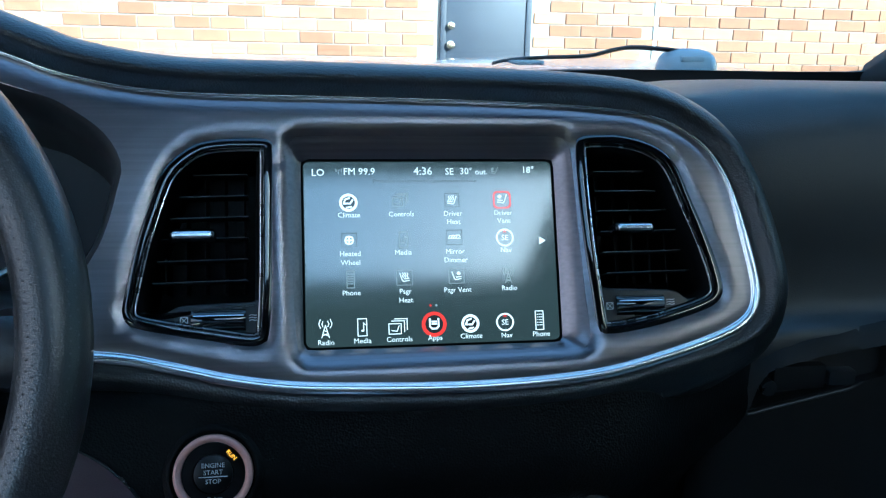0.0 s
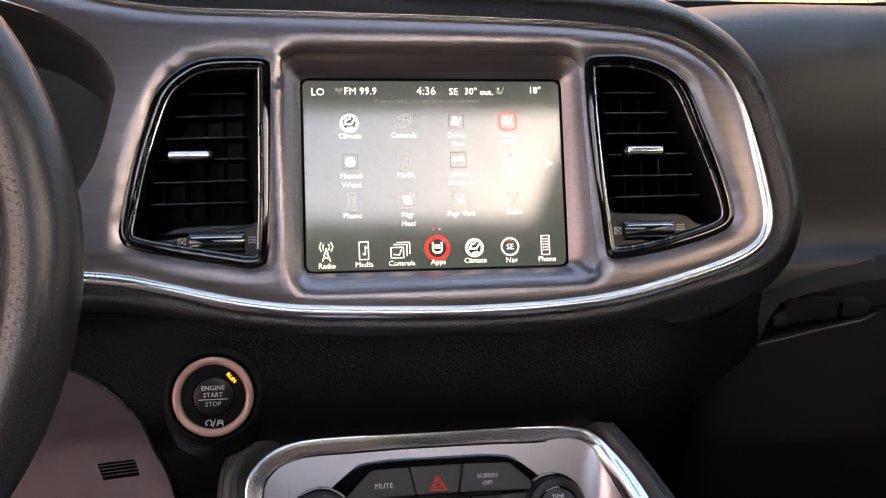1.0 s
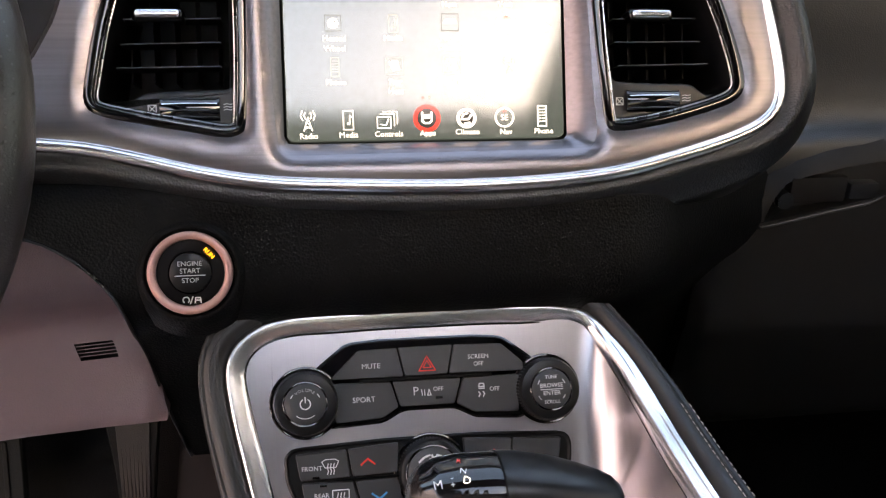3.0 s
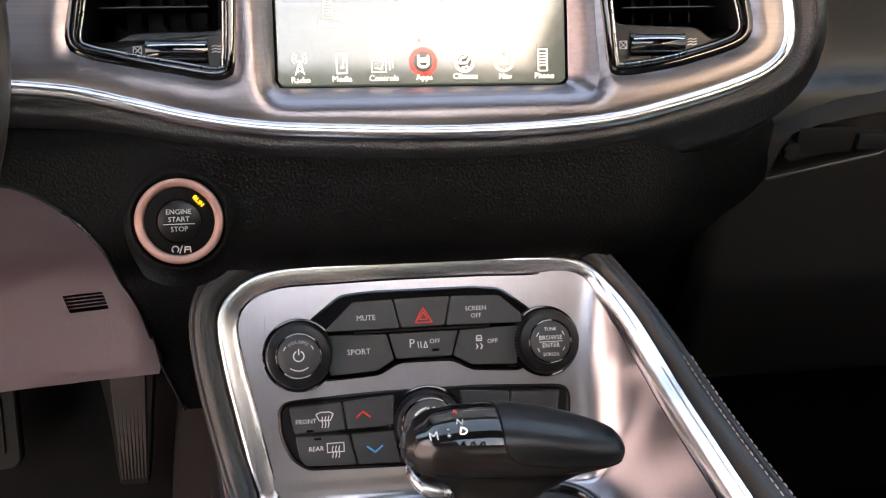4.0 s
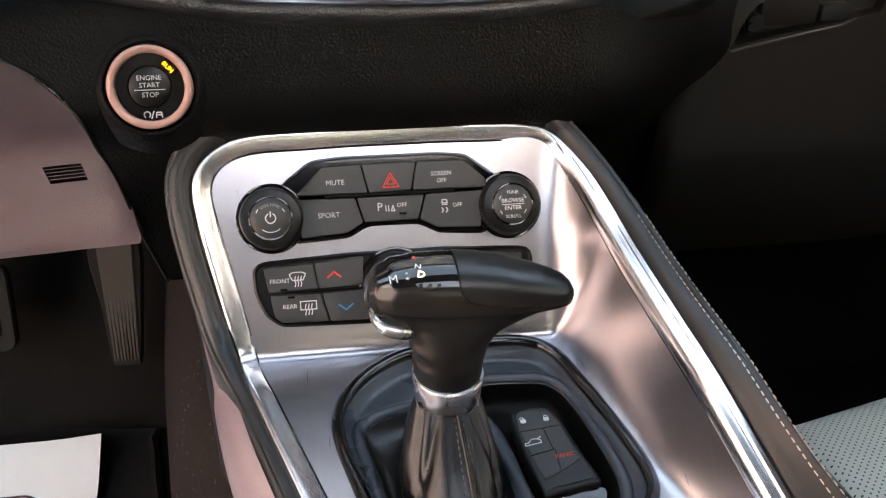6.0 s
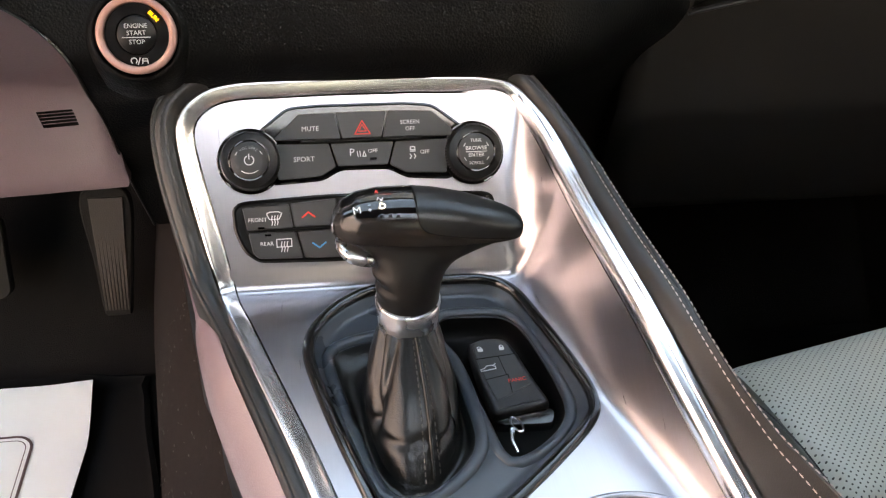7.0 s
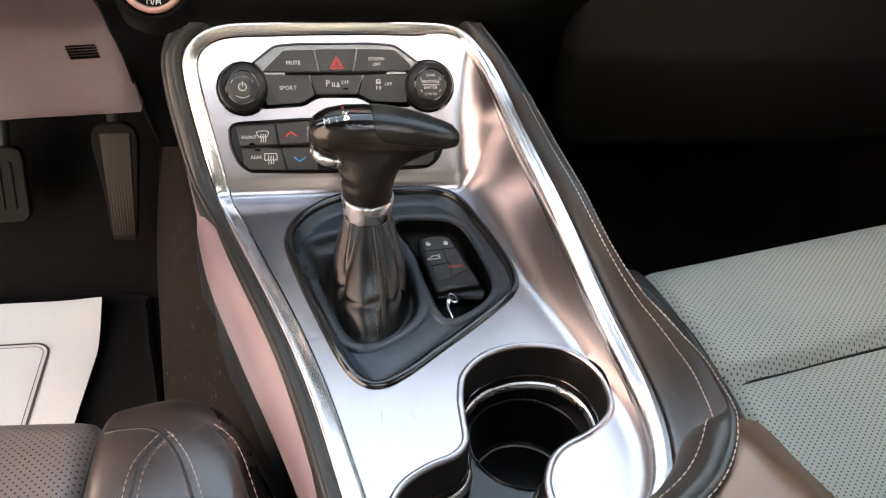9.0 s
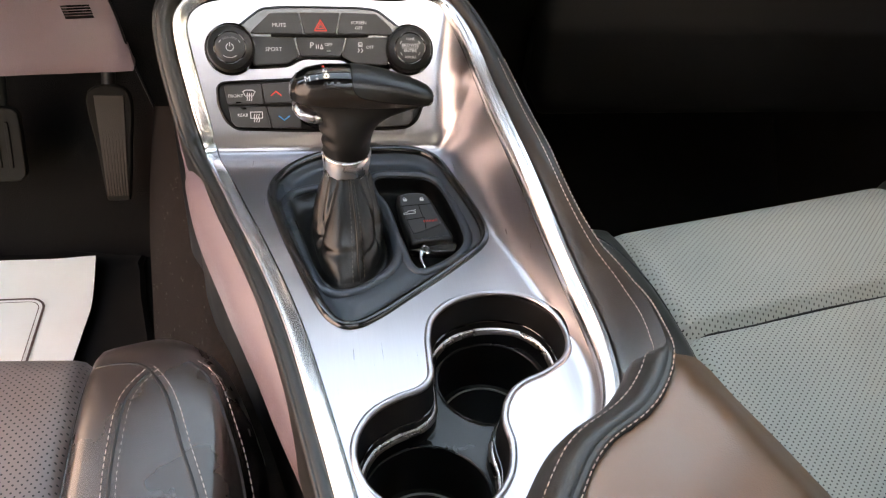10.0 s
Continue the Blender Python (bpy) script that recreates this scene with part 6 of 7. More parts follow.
part("backing", slab(STACK, UP, ((0.0005, -0.004), (0.0, 0.0006), (-0.0012, 0.0012), (-0.0020, 0.0002))), GLOSS_BLACK, panel, "gloss black backing")
b = key_button("mute_button", [(-0.0602, 0.0136), (-0.0424, 0.0306), (-0.0184, 0.0311), (-0.0146, 0.0132)], panel)
ink("MUTE", -0.0348, 0.0205, 0.0045, b)
b = key_button("hazard_button", [(-0.0176, 0.0312), (0.0168, 0.0314), (0.0128, 0.0135), (-0.0138, 0.0133)], panel)
for k, w in ((0.0052, 0.0008), (0.0026, 0.0006)):
    strokes(STACK, [[(-k, 0.0198 - k * 0.72), (0.0, 0.0198 + k), (k, 0.0198 - k * 0.72), (-k, 0.0198 - k * 0.72)]], 0.0034, w, RED_INK, b, "warning_triangle", "red warning triangle")
b = key_button("screen_button", [(0.0176, 0.0314), (0.0475, 0.0305), (0.0610, 0.0185), (0.0612, 0.0130), (0.0137, 0.0135)], panel)
ink("SCREEN", 0.0325, 0.0230, 0.0038, b)
ink("OFF", 0.0325, 0.0185, 0.0038, b)
b = key_button("sport_button", [(-0.0605, 0.0112), (-0.0230, 0.0106), (-0.0188, -0.0052), (-0.0290, -0.0112), (-0.0575, -0.0128)], panel)
ink("SPORT", -0.0399, 0.0004, 0.0047, b)
b = key_button("parking_button", [(-0.0218, 0.0106), (0.0210, 0.0106), (0.0163, -0.0050), (-0.0176, -0.0050)], panel)
ink("P", -0.0078, 0.0036, 0.0074, b)
ink("OFF", 0.0063, 0.0044, 0.0038, b)
strokes(STACK, [[(-0.0038, 0.001), (-0.0042, 0.0045)], [(-0.0022, 0.001), (-0.0024, 0.0045)], [(-0.0006, 0.001), (0.0016, 0.001), (0.0005, 0.0045), (-0.0006, 0.001)]], 0.0034, 0.0006, WHITE_INK, b, "sensor_symbol")
strokes(STACK, [[(0.0048, -0.0008), (0.0082, -0.0008)]], 0.0034, 0.0014, GLOSS_BLACK, b, "indicator")
b = key_button("traction_button", [(0.0222, 0.0106), (0.0590, 0.0110), (0.0565, -0.0122), (0.0285, -0.0110), (0.0176, -0.0050)], panel)
ink("OFF", 0.0418, 0.0024, 0.0038, b)
strokes(STACK, [[(0.0318, 0.0042), (0.0322, 0.0062), (0.0348, 0.0062), (0.0352, 0.0042), (0.0318, 0.0042)], [(0.0318, 0.0032), (0.0352, 0.0032)], [(0.0316, 0.0012), (0.0326, -0.0002), (0.0316, -0.0018)], [(0.0344, 0.0012), (0.0354, -0.0002), (0.0344, -0.0018)]], 0.0034, 0.0007, WHITE_INK, b, "skid_symbol")
part("divider", slab(STACK, rounded(0.0825, 0.0020, 0.0009, 4, -0.0007, 0.0121), ((0, 0), (0, 0.0046), (-0.0004, 0.0052))), DUCT, panel, "gloss divider bar")


def rotary(name, u, v, r, height, label, cap_ratio):
    ob = thing(name, STACK.at(u, v, 0), label, "rotary knob", "rotary knobs")
    c = circle(1.0, 56)
    lv = ((1.10, -0.002), (1.10, 0.0018), (1.06, 0.0028), (1.02, 0.0024), (1.0, 0.003), (0.985, height * 0.72), (0.93, height * 0.92), (cap_ratio * 1.1, height), (cap_ratio * 1.04, height * 0.99))
    part("base", loft([STACK(c * r * k + (u, v), h) for k, h in lv], True, False, False), RUBBER_BLACK, ob, "black knob body", angle=35)
    part("base_ring", tube(STACK(c * r * 1.08 + (u, v), 0.0022), 0.0008, 6, True), GLOSS_BLACK, ob, "gloss ring at the foot")
    bm = bmesh.new()
    for k in range(60):
        a = 2 * math.pi * k / 60
        d = np.array((math.cos(a), math.sin(a)))
        tube([STACK.at(*(np.array((u, v)) + d * r * 0.995), 0.0035), STACK.at(*(np.array((u, v)) + d * r * 0.985), height * 0.7)], 0.00045, 4, bm=bm)
    tagged(part("knurling", bm, RUBBER_BLACK, ob, "fine ribbed grip"), kind="stuff")
    part("cap_ring", tube(STACK(c * r * (cap_ratio * 1.06) + (u, v), height * 1.0), 0.0007, 6, True), GLOSS_BLACK, ob, "gloss ring round the cap")
    cap_ = part("cap", loft([STACK(c * r * cap_ratio * k + (u, v), h) for k, h in ((1.03, height * 0.96), (1.02, height * 1.02), (0.97, height * 1.06), (0.6, height * 1.08), (0.05, height * 1.08))], True, False, True), BUTTON, ob, "matt black centre cap", angle=50)
    return ob, cap_, height * 1.085


_, cap_, top = rotary("volume_knob", -0.0752, 0.0006, 0.0195, 0.0145, "black ribbed volume knob with printed power symbol", 0.62)
for body, a in zip("VOLUME", (128, 113, 98, 82, 67, 52)):
    ink(body, -0.0752 + 0.0082 * math.cos(radians(a)), 0.0006 + 0.0082 * math.sin(radians(a)), 0.0027, cap_, GREY_INK, top, turn=a - 90)
arc = lambda u, v, r, a0, a1, n=12: [(u + r * math.cos(radians(a)), v + r * math.sin(radians(a))) for a in np.linspace(a0, a1, n)]
strokes(STACK, [arc(-0.0752, 0.0006, 0.0030, 120, 420, 18), [(-0.0752, 0.0014), (-0.0752, 0.0046)]], top, 0.0007, WHITE_INK, cap_, "power_symbol")
strokes(STACK, [arc(-0.0752, 0.0006, 0.0085, 232, 308), arc(-0.0752, 0.0006, 0.0092, 142, 156, 4), arc(-0.0752, 0.0006, 0.0092, 24, 38, 4)], top, 0.0005, WHITE_INK, cap_, "scale_arc")
_, cap_, top = rotary("tune_knob", 0.0752, 0.0006, 0.0195, 0.0145, "black ribbed tuning knob with printed legend", 0.62)
ink("TUNE", 0.0752, 0.0080, 0.0030, cap_, None, top)
ink("BROWSE", 0.0752, 0.0028, 0.0037, cap_, None, top)
ink("ENTER", 0.0752, -0.0018, 0.0037, cap_, None, top)
ink("SCROLL", 0.0752, -0.0072, 0.0029, cap_, None, top)
strokes(STACK, [[(0.0680, 0.0005), (0.0824, 0.0005)], arc(0.0752, 0.0006, 0.0092, 142, 158, 5), arc(0.0752, 0.0006, 0.0092, 22, 38, 5), arc(0.0752, 0.0006, 0.0092, 205, 220, 5), arc(0.0752, 0.0006, 0.0092, 320, 335, 5)], top, 0.0004, WHITE_INK, cap_, "legend_line")

climate = thing("climate_panel", STACK.at(0, -0.068, 0), "black climate control panel with defrost buttons", "control panel")
CLIM = even(catmull(even(poly([(-0.0890, -0.0285), (-0.082, -0.0258), (-0.03, -0.0235), (0.03, -0.0235), (0.083, -0.0262), (0.0895, -0.0290), (0.0890, -0.045), (0.083, -0.0600), (0.0735, -0.0675), (0.02, -0.0692), (-0.02, -0.0692), (-0.0735, -0.0675), (-0.083, -0.0600), (-0.0890, -0.045)], 0.003), 0.006), 3), 0.003)
part("backing", slab(STACK, CLIM, ((0.0005, -0.004), (0.0, 0.0008), (-0.0014, 0.0014), (-0.0026, 0.0002))), RUBBER_BLACK, climate, "gloss black backing")
for sx in (-1, 1):
    q = lambda pts: [(sx * -a, b_) for a, b_ in (pts if sx == -1 else pts[::-1])]
    b = key_button("defrost_button", q([(-0.0825, -0.0300), (-0.0519, -0.0285), (-0.0497, -0.0448), (-0.0798, -0.0455)]), climate)
    if sx == -1:
        ink("FRONT", -0.0728, -0.0386, 0.0038, b)
        strokes(STACK, [[(-0.0668, -0.0348), (-0.0645, -0.0336), (-0.0590, -0.0336), (-0.0567, -0.0348), (-0.0585, -0.0385), (-0.0650, -0.0385), (-0.0668, -0.0348)]] + [[(x, -0.0425), (x + 0.0006, -0.0405), (x, -0.0385), (x + 0.0006, -0.0362)] for x in (-0.0636, -0.0618, -0.0600)], 0.0034, 0.0006, WHITE_INK, b, "windscreen_symbol")
        strokes(STACK, [[(-0.0722, -0.0440), (-0.0690, -0.0440)]], 0.0034, 0.0012, GLOSS_BLACK, b, "indicator")
    b = key_button("warmer_button", q([(-0.0508, -0.0285), (-0.0200, -0.0262), (-0.0210, -0.0440), (-0.0485, -0.0447)]), climate)
    strokes(STACK, [[(sx * 0.0391 - 0.0042, -0.0382), (sx * 0.0391, -0.0348), (sx * 0.0391 + 0.0042, -0.0382)]], 0.0034, 0.0011, RED_INK, b, "warmer_arrow", "red arrow")
    b = key_button("rear_defrost_button", q([(-0.0793, -0.0470), (-0.0483, -0.0474), (-0.0441, -0.0655), (-0.0735, -0.0645), (-0.0772, -0.0600)]), climate)
    if sx == -1:
        ink("REAR", -0.0675, -0.0548, 0.0038, b)
        strokes(STACK, [[(-0.0610, -0.0520), (-0.0512, -0.0520), (-0.0512, -0.0572), (-0.0610, -0.0572), (-0.0610, -0.0520)]] + [[(x, -0.0605), (x + 0.0006, -0.0580), (x, -0.0560), (x + 0.0006, -0.0538)] for x in (-0.0582, -0.0563, -0.0544)], 0.0034, 0.0006, WHITE_INK, b, "rear_window_symbol")
        strokes(STACK, [[(-0.0680, -0.0490), (-0.0648, -0.0490)]], 0.0034, 0.0012, GLOSS_BLACK, b, "indicator")
    b = key_button("cooler_button", q([(-0.0470, -0.0474), (-0.0210, -0.0470), (-0.0180, -0.0662), (-0.0428, -0.0656)]), climate)
    strokes(STACK, [[(sx * 0.0329 - 0.0044, -0.0556), (sx * 0.0329, -0.0590), (sx * 0.0329 + 0.0044, -0.0556)]], 0.0034, 0.0011, BLUE_INK, b, "cooler_arrow", "blue arrow")
    part("divider", slab(STACK, rounded(0.036, 0.0015, 0.0007, 3, sx * 0.038, -0.0462), ((0, 0), (0, 0.0042), (-0.0004, 0.0048))), DUCT, climate, "gloss divider bar")
_, cap_, top = rotary("fan_knob", -0.0005, -0.0450, 0.0208, 0.013, "black ribbed fan speed knob with printed fan", 0.74)
ink("OFF", -0.0005, -0.0432, 0.0042, cap_, None, top)
strokes(STACK, [[(-0.0026, -0.0368), (0.0016, -0.0352)], [(-0.0012, -0.0342), (0.0002, -0.0378)], arc(-0.0005, -0.0450, 0.0110, 100, 140, 6), arc(-0.0005, -0.0450, 0.0110, 40, 78, 6)], top, 0.0012, WHITE_INK, cap_, "fan_symbol")

# ---- start button ----
START = Plane((-0.0563, 0.4957, 0.8270), 22.6)
starter = thing("start_button", START.at(0, -0.025, -0.004), "round engine start button with a satin copper-silver ring", "start button")
ring = circle(1.0, 64)
part("boss", loft([START(ring * r, h) for r, h in ((0.040, -0.016), (0.034, -0.006), (0.029, 0.0005), (0.0262, 0.002), (0.0255, 0.0005))]), DASH_SHADED, starter, "moulded boss round the button", angle=0)
part("ring", loft([START(ring * r, h) for r, h in ((0.0241, -0.002), (0.0241, 0.0038), (0.0234, 0.0050), (0.0220, 0.0054), (0.0203, 0.0048), (0.0195, 0.0030), (0.0193, 0.0))]), RING_SATIN, starter, "satin silver ring", angle=0)
part("face", loft([START(ring * r, h) for r, h in ((0.0195, 0.0), (0.0191, 0.0022), (0.0125, 0.0026), (0.0122, 0.0016), (0.0118, 0.0012))], True, False, True), DUCT, starter, "black ring face", angle=30)
cap_ = part("push_cap", loft([START(ring * r, h) for r, h in ((0.0119, 0.001), (0.0118, 0.0026), (0.0108, 0.0031), (0.001, 0.0029))], True, False, True), RUBBER_BLACK, starter, "black push cap", angle=30)
for body, v in (("ENGINE", 0.0052), ("START", 0.0010), ("STOP", -0.0045)):
    lettering(body, START, 0, v, 0.0033, 0.0040, WHITE_INK, cap_, thick=0.00006)
strokes(START, [[(-0.0085, -0.0016), (0.0085, -0.0016)]], 0.0033, 0.0005, WHITE_INK, cap_, "legend_line")
lettering("RUN", START, 0.0110, 0.0110, 0.0027, 0.0036, LIT_AMBER, starter, "amber lit run legend", turn=-48, thick=0.00006)
strokes(START, [arc(-0.0028, -0.0158, 0.0018, -50, 230, 10), [(-0.0005, -0.0180), (0.0010, -0.0140)], [(0.0022, -0.0176), (0.0026, -0.0146), (0.0052, -0.0146), (0.0056, -0.0176)], [(0.0028, -0.0160), (0.0050, -0.0160)]], 0.0028, 0.0007, WHITE_INK, starter, "ignition_symbol")

# ---- knee panel, glove box ----
knee = thing("knee_panel", (-0.30, 0.56, 0.66), "moulded knee panel below the steering wheel, pink sheen in its colour", "trim panel")
KNEE_OUT = even(np.vstack([catmull([(-0.30, 0.856), (-0.20, 0.853), (-0.160, 0.848), (-0.140, 0.843), (-0.123, 0.834), (-0.109, 0.822), (-0.100, 0.810), (-0.094, 0.796), (-0.092, 0.771), (-0.0915, 0.725), (-0.0895, 0.705), (-0.0865, 0.692)], 6, False), [(-0.11, 0.6912), (-0.147, 0.6919), (-0.18, 0.6942), (-0.60, 0.715), (-0.60, 0.856)]]), 0.008)


def knee_place(flat):
    e = edge_distance(flat, KNEE_OUT)
    x, z = flat[:, 0], flat[:, 1]
    y = 0.5400 - 0.03 * (1 - smoothstep(-0.36, -0.12, x)) + 0.012 * smoothstep(-0.23, -0.085, x) + 0.004 * np.clip(1 - e / 0.006, 0, 1) ** 2
    y = y + 0.30 * (np.minimum(z, 0.762) - 0.737) - 0.55 * np.clip(z - 0.762, 0, 1) * smoothstep(0.757, 0.80, z)
    return np.stack([flat[:, 0], y, flat[:, 1]], 1)


SLOT = np.array([(-0.1439, 0.7508), (-0.1196, 0.7508), (-0.1168, 0.7395), (-0.1403, 0.7393)])
# The face's pink is reflected light given as colour.
knee_face = part("panel_face", sheet(KNEE_OUT, [even(SLOT, 0.004)], 0.008, knee_place), SHEEN_PLASTIC, knee, "grained plastic face coloured with its pink sheen", angle=80)
edge = knee_place(KNEE_OUT)
part("panel_lip", loft([edge, edge + np.array((0, 0.03, -0.002))]), SHEEN_PLASTIC, knee, "", angle=60)
sl3 = knee_place(even(SLOT, 0.004))
part("slot_well", loft([sl3, sl3 + np.array((0, 0.014, 0))], True, False, True), DUCT, knee, "dark slotted sensor grille")
for k in range(1, 5):
    a, b_ = SLOT[0] + (SLOT[3] - SLOT[0]) * k / 5, SLOT[1] + (SLOT[2] - SLOT[1]) * k / 5
    ends = knee_place(np.array([a, b_]))
    part("grille_bar", tube([ends[0] + (0, 0.0012, 0), ends[1] + (0, 0.0012, 0)], 0.00035, 6), SHEEN_PLASTIC, knee)

glove = thing("glove_box", (0.55, 0.60, 0.62), "dark grey glove box door with a recessed latch", "glove box")
GLOVE_OUT = even(np.vstack([catmull([(0.305, 0.70), (0.307, 0.745), (0.313, 0.785), (0.325, 0.811), (0.342, 0.831), (0.364, 0.847), (0.395, 0.859), (0.44, 0.867), (0.55, 0.873), (0.78, 0.873)], 6, False), [(0.78, 0.60), (0.33, 0.60), (0.308, 0.64)]]), 0.008)
LATCH = even(catmull(poly([(0.352, 0.806), (0.359, 0.825), (0.367, 0.836), (0.384, 0.8415), (0.413, 0.8475), (0.470, 0.855), (0.470, 0.829), (0.440, 0.8225)], 0.003), 3), 0.004)


def glove_place(flat):
    e = edge_distance(flat, GLOVE_OUT)
    y = 0.588 + 0.10 * (flat[:, 1] - 0.82) + 0.012 * np.clip(1 - e / 0.014, 0, 1) ** 2
    y = np.where(flat[:, 1] < 0.72, y + 0.35 * (0.72 - flat[:, 1]), y)
    return np.stack([flat[:, 0], y, flat[:, 1]], 1)


part("door_face", sheet(GLOVE_OUT, [LATCH], 0.008, glove_place), DARK_PANEL, glove, "dark grey door face", angle=80)
ge = glove_place(GLOVE_OUT)
part("door_lip", loft([ge, ge + np.array((0, 0.04, 0))]), DARK_PANEL, glove, "", angle=60)
le = glove_place(LATCH)
latch = part("latch_recess", loft([le, le + np.array((0, 0.006, 0)), le + np.array((0, 0.012, 0))], True, False, True), DARK_PANEL, glove, "black latch recess", angle=50)
part("latch_lip", tube(glove_place(even(np.array([(0.350, 0.8025), (0.40, 0.8125), (0.440, 0.8200), (0.449, 0.825)]), 0.006, False)) + np.array((0, -0.001, 0)), 0.0013, 8), SATIN_BLACK, glove, "raised lower latch lip")
part("latch_lever", box(0.372, 0.418, 0.590, 0.604, 0.8195, 0.8400, 0.002), DARK_PANEL, latch, "latch lever")
part("lock_cylinder", tube([(0.3685, 0.605, 0.8225), (0.3685, 0.588, 0.8225)], 0.0065, 20), SATIN_BLACK, latch, "round lock cylinder")
part("latch_end", box(0.4205, 0.445, 0.589, 0.606, 0.8215, 0.8345, 0.003), SATIN_BLACK, latch, "small latch end")

# ---- key fob ----
fob = thing("key_fob", (0.158, 0.33, DECK_Z - 0.026), "black remote key fob with a red panic legend and split ring", "key fob")
FOB = Plane((0.158, 0.335, DECK_Z - 0.0125), 86)
fo = lambda pts: np.array([(a - 0.158, b_ - 0.335) for a, b_ in pts])
FOB_OUT = even(catmull(fo([(0.1385, 0.3600), (0.1415, 0.3645), (0.150, 0.3672), (0.1613, 0.3660), (0.1665, 0.3590), (0.1705, 0.3430), (0.1745, 0.3270), (0.1785, 0.3100), (0.168, 0.3075), (0.1540, 0.3052), (0.1445, 0.3040), (0.1420, 0.315), (0.1395, 0.335)]), 5), 0.002)
body_ = part("fob_body", slab(FOB, FOB_OUT, ((-0.002, -0.012), (0.0, -0.009), (0.0, -0.0025), (-0.0012, -0.0006), (-0.003, 0.0))), PLASTIC, fob, "black plastic body", angle=50)
pad_out = even(catmull(fo([(0.1410, 0.3590), (0.1500, 0.3640), (0.1600, 0.3628), (0.1640, 0.3560), (0.1700, 0.3290), (0.1690, 0.3240), (0.1500, 0.3145), (0.1465, 0.3160), (0.1430, 0.3350)]), 5), 0.002)
pad_ = part("button_pad", slab(FOB, pad_out, ((0.0, -0.001), (0.0, 0.0004), (-0.0006, 0.0008))), BUTTON, fob, "rubber button pad", angle=40)
strokes(FOB, [fo([(0.1405, 0.3475), (0.1655, 0.3500)]), fo([(0.1435, 0.3300), (0.1580, 0.3330), (0.1575, 0.3185)]), fo([(0.1550, 0.3485), (0.1570, 0.3330)])], 0.0009, 0.0004, GLOSS_BLACK, pad_, "button_gap")
for cx_, cy_ in ((0.1448, 0.3560), (0.1586, 0.3562)):
    cu_, cv_ = cx_ - 0.158, cy_ - 0.335
    part("lock_symbol", slab(FOB, rounded(0.0034, 0.0028, 0.0008, 3, cu_, cv_ - 0.0008), ((0, 0.0006), (0, 0.0011))), WHITE_INK, pad_, smooth=False)
    strokes(FOB, [arc(cu_ - (0.0005 if cx_ < 0.15 else 0), cv_ + 0.0008, 0.0012, 0, 180, 7)], 0.0010, 0.0005, WHITE_INK, pad_, "lock_shackle")
strokes(FOB, [fo([(0.1420, 0.3385), (0.1445, 0.3392), (0.1460, 0.3412), (0.1490, 0.3416), (0.1515, 0.3405), (0.1515, 0.3385), (0.1420, 0.3370), (0.1420, 0.3385)]), fo([(0.1500, 0.3414), (0.1520, 0.3428)])], 0.0010, 0.0006, WHITE_INK, pad_, "trunk_symbol")
lettering("PANIC", FOB, 0.1622 - 0.158, 0.3272 - 0.335, 0.0020, 0.0040, RED_INK, pad_, turn=6, thick=0.00008)
part("fob_end", slab(FOB, even(catmull(fo([(0.1452, 0.3032), (0.1785, 0.3090), (0.1790, 0.2985), (0.1720, 0.2965), (0.1470, 0.2985)]), 5), 0.002), ((0, -0.013), (0, -0.006), (-0.001, -0.0045))), GLOSS_BLACK, fob, "gloss black emergency key end", angle=40)
part("split_ring", tube([(0.1530 + 0.0028 * math.cos(w) + 0.001, 0.2920 + 0.0095 * math.sin(w), DECK_Z - 0.0125 - 0.004 * math.sin(w)) for w in np.linspace(0, 2 * math.pi, 28, endpoint=False)], 0.0008, 8, True), CHROME, fob, "steel split ring")
part("clasp", tube([(0.150, 0.2865, DECK_Z - 0.010), (0.1485, 0.280, DECK_Z - 0.012), (0.1510, 0.2745, DECK_Z - 0.016)], (0.0016, 0.0011, 0.0008), 8), CHROME, fob, "small steel clasp")

# ---- lever legends, stitching ----


def handle_slope(x, a):
    """The lean of the handle's skin at a place, as a work plane's tilt."""
    (_, y0, z0), (_, y1, z1) = handle_point(x, a + 2), handle_point(x, a - 2)
    return math.degrees(math.atan2(y1 - y0, z1 - z0))


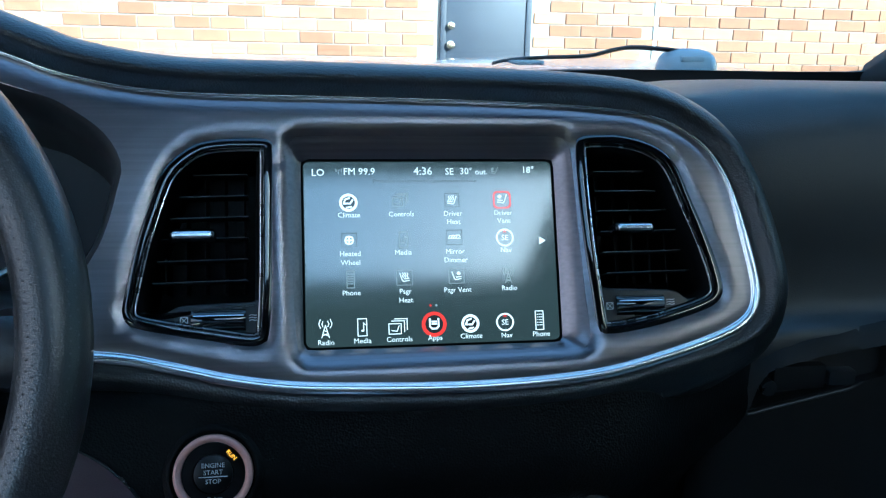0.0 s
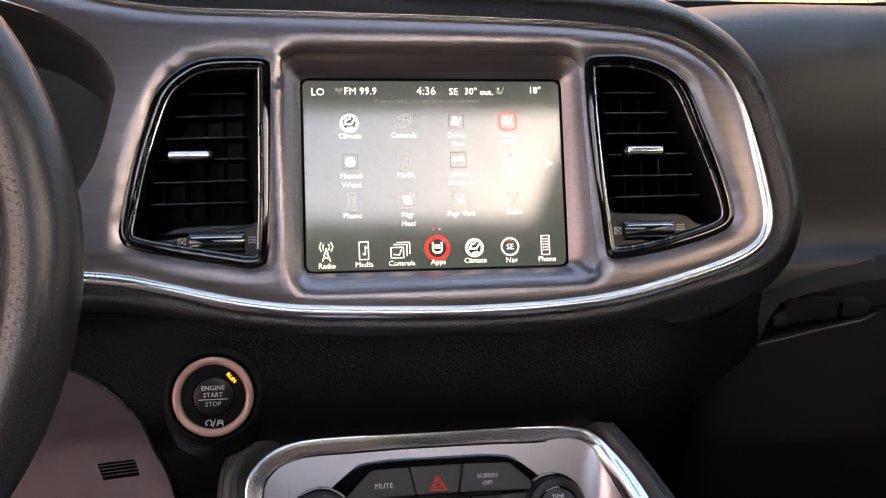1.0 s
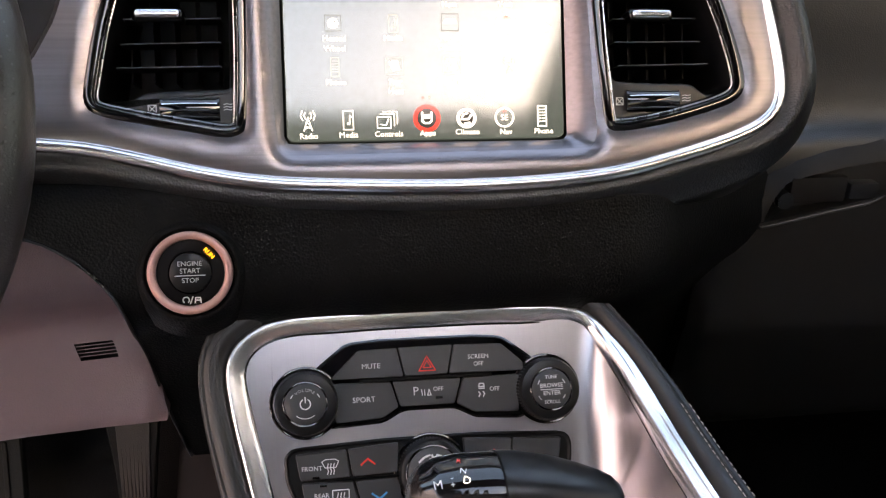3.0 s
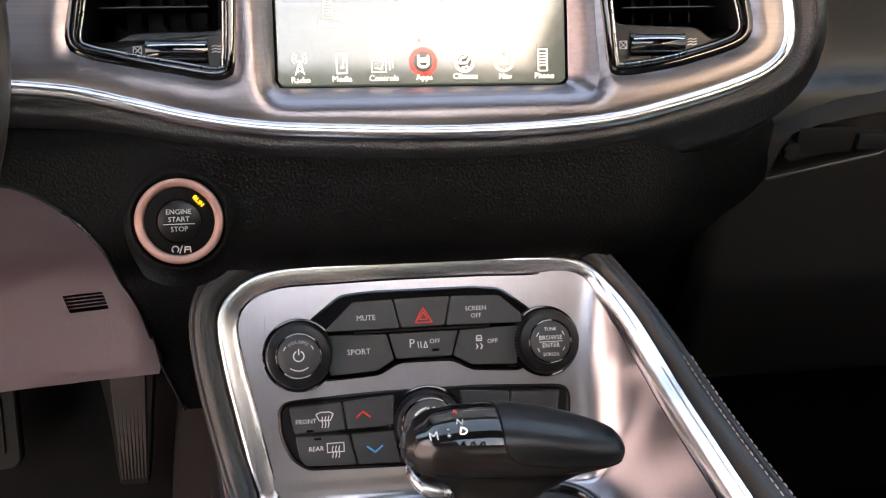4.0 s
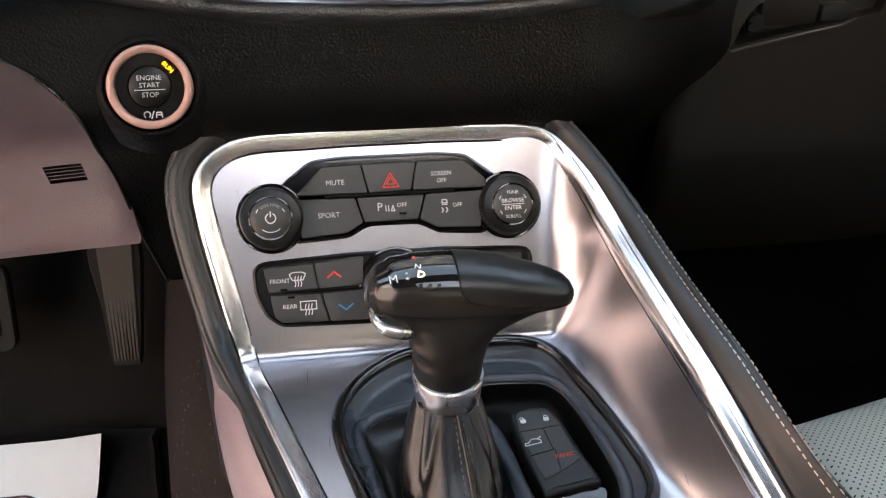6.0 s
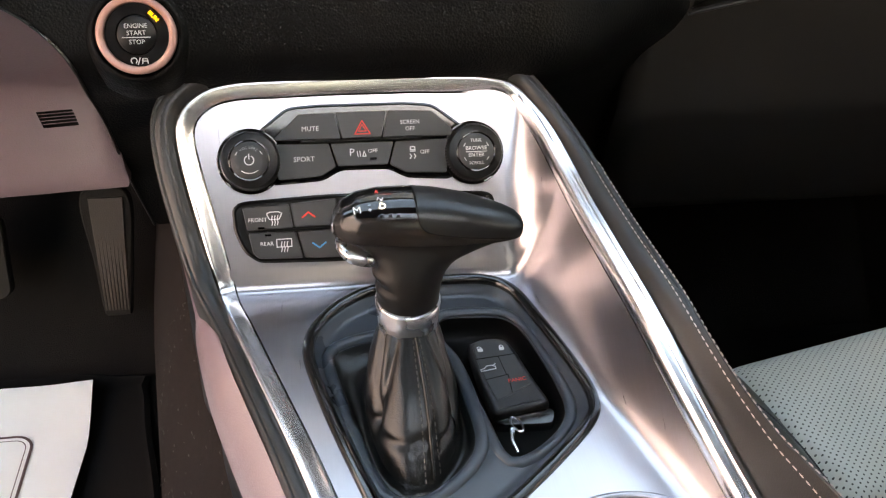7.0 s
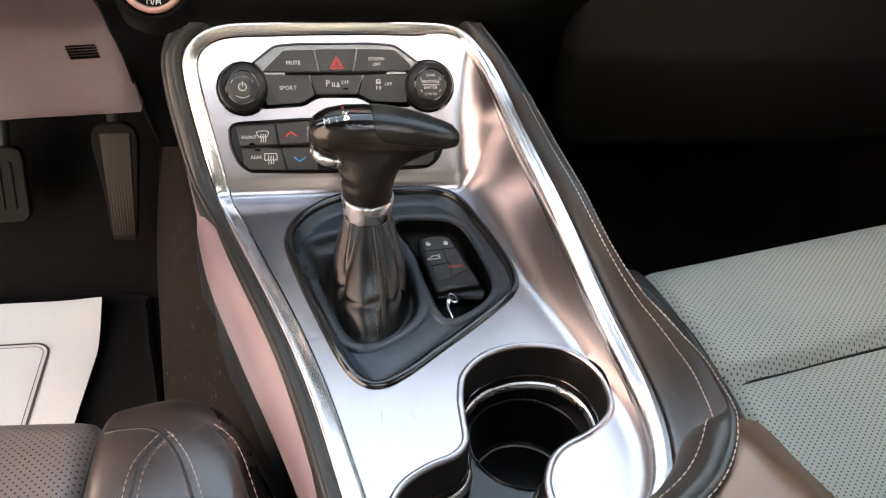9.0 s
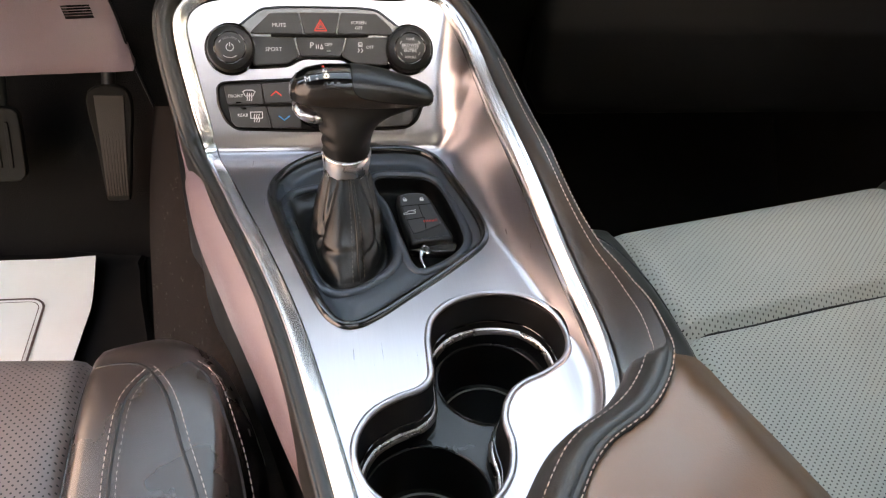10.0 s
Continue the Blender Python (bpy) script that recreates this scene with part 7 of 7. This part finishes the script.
for body, x, a, size, mat_, turn in (("M", 0.0682, 118, 0.0062, WHITE_INK, 6), ("+", 0.0750, 120, 0.0042, WHITE_INK, 4), ("-", 0.0748, 108, 0.0046, WHITE_INK, 4), ("D", 0.0816, 115, 0.0054, LIT_WHITE, -14), ("N", 0.0806, 100, 0.0046, WHITE_INK, -14), ("R", 0.0796, 88, 0.0040, RED_INK, -14)):
    hx, hy, hz = handle_point(x, a, 0.0008)
    lettering(body, Plane((hx, hy, hz), handle_slope(x, a)), 0, 0, 0.0002, size, mat_, gear_display, turn=turn, thick=0.00006)


# ---- bricks of the front wall ----
BW, BH, BD, COURSE, PITCH = 0.292, 0.096, 0.05, 0.107, 0.304
brick_mesh = finish("brick", box(-BW / 2, BW / 2, 0, BD, -BH / 2, BH / 2, 0.004, seg=1), BRICK, False)
rest = bmesh.new()
cube = ((-1, 0, -1), (1, 0, -1), (1, 0, 1), (-1, 0, 1), (-1, 1, -1), (1, 1, -1), (1, 1, 1), (-1, 1, 1))
sides_ = ((0, 1, 2, 3), (0, 4, 5, 1), (1, 5, 6, 2), (2, 6, 7, 3), (3, 7, 4, 0))
rng = random.Random(4)
for row_ in range(39):
    z = 0.045 + row_ * COURSE
    for k in range(-34, 34):
        x = 2.0 + (k + 0.5 * (row_ % 2)) * PITCH
        if DOOR_X0 - BW / 2 < x < DOOR_X1 + BW / 2 and z < 2.13 or 3.22 < x < 3.46:
            continue
        out_ = rng.uniform(0.0, 0.004)
        if -2.4 < x < 5.6 and 0.74 < z < 1.50:
            ob = new("brick", brick_mesh)
            ob.location = (x, WALL_Y - out_, z)
            ob.rotation_euler = (rng.uniform(-0.004, 0.004), rng.uniform(-0.006, 0.006), 0)
            ob.parent = wall
        else:
            vs_ = [rest.verts.new((x + a * BW / 2, WALL_Y - out_ + b_ * BD, z + c * BH / 2)) for a, b_, c in cube]
            for f_ in sides_:
                rest.faces.new([vs_[i] for i in f_])
tagged(part("brickwork", rest, BRICK, wall, "red brick courses", smooth=False), kind="stuff")
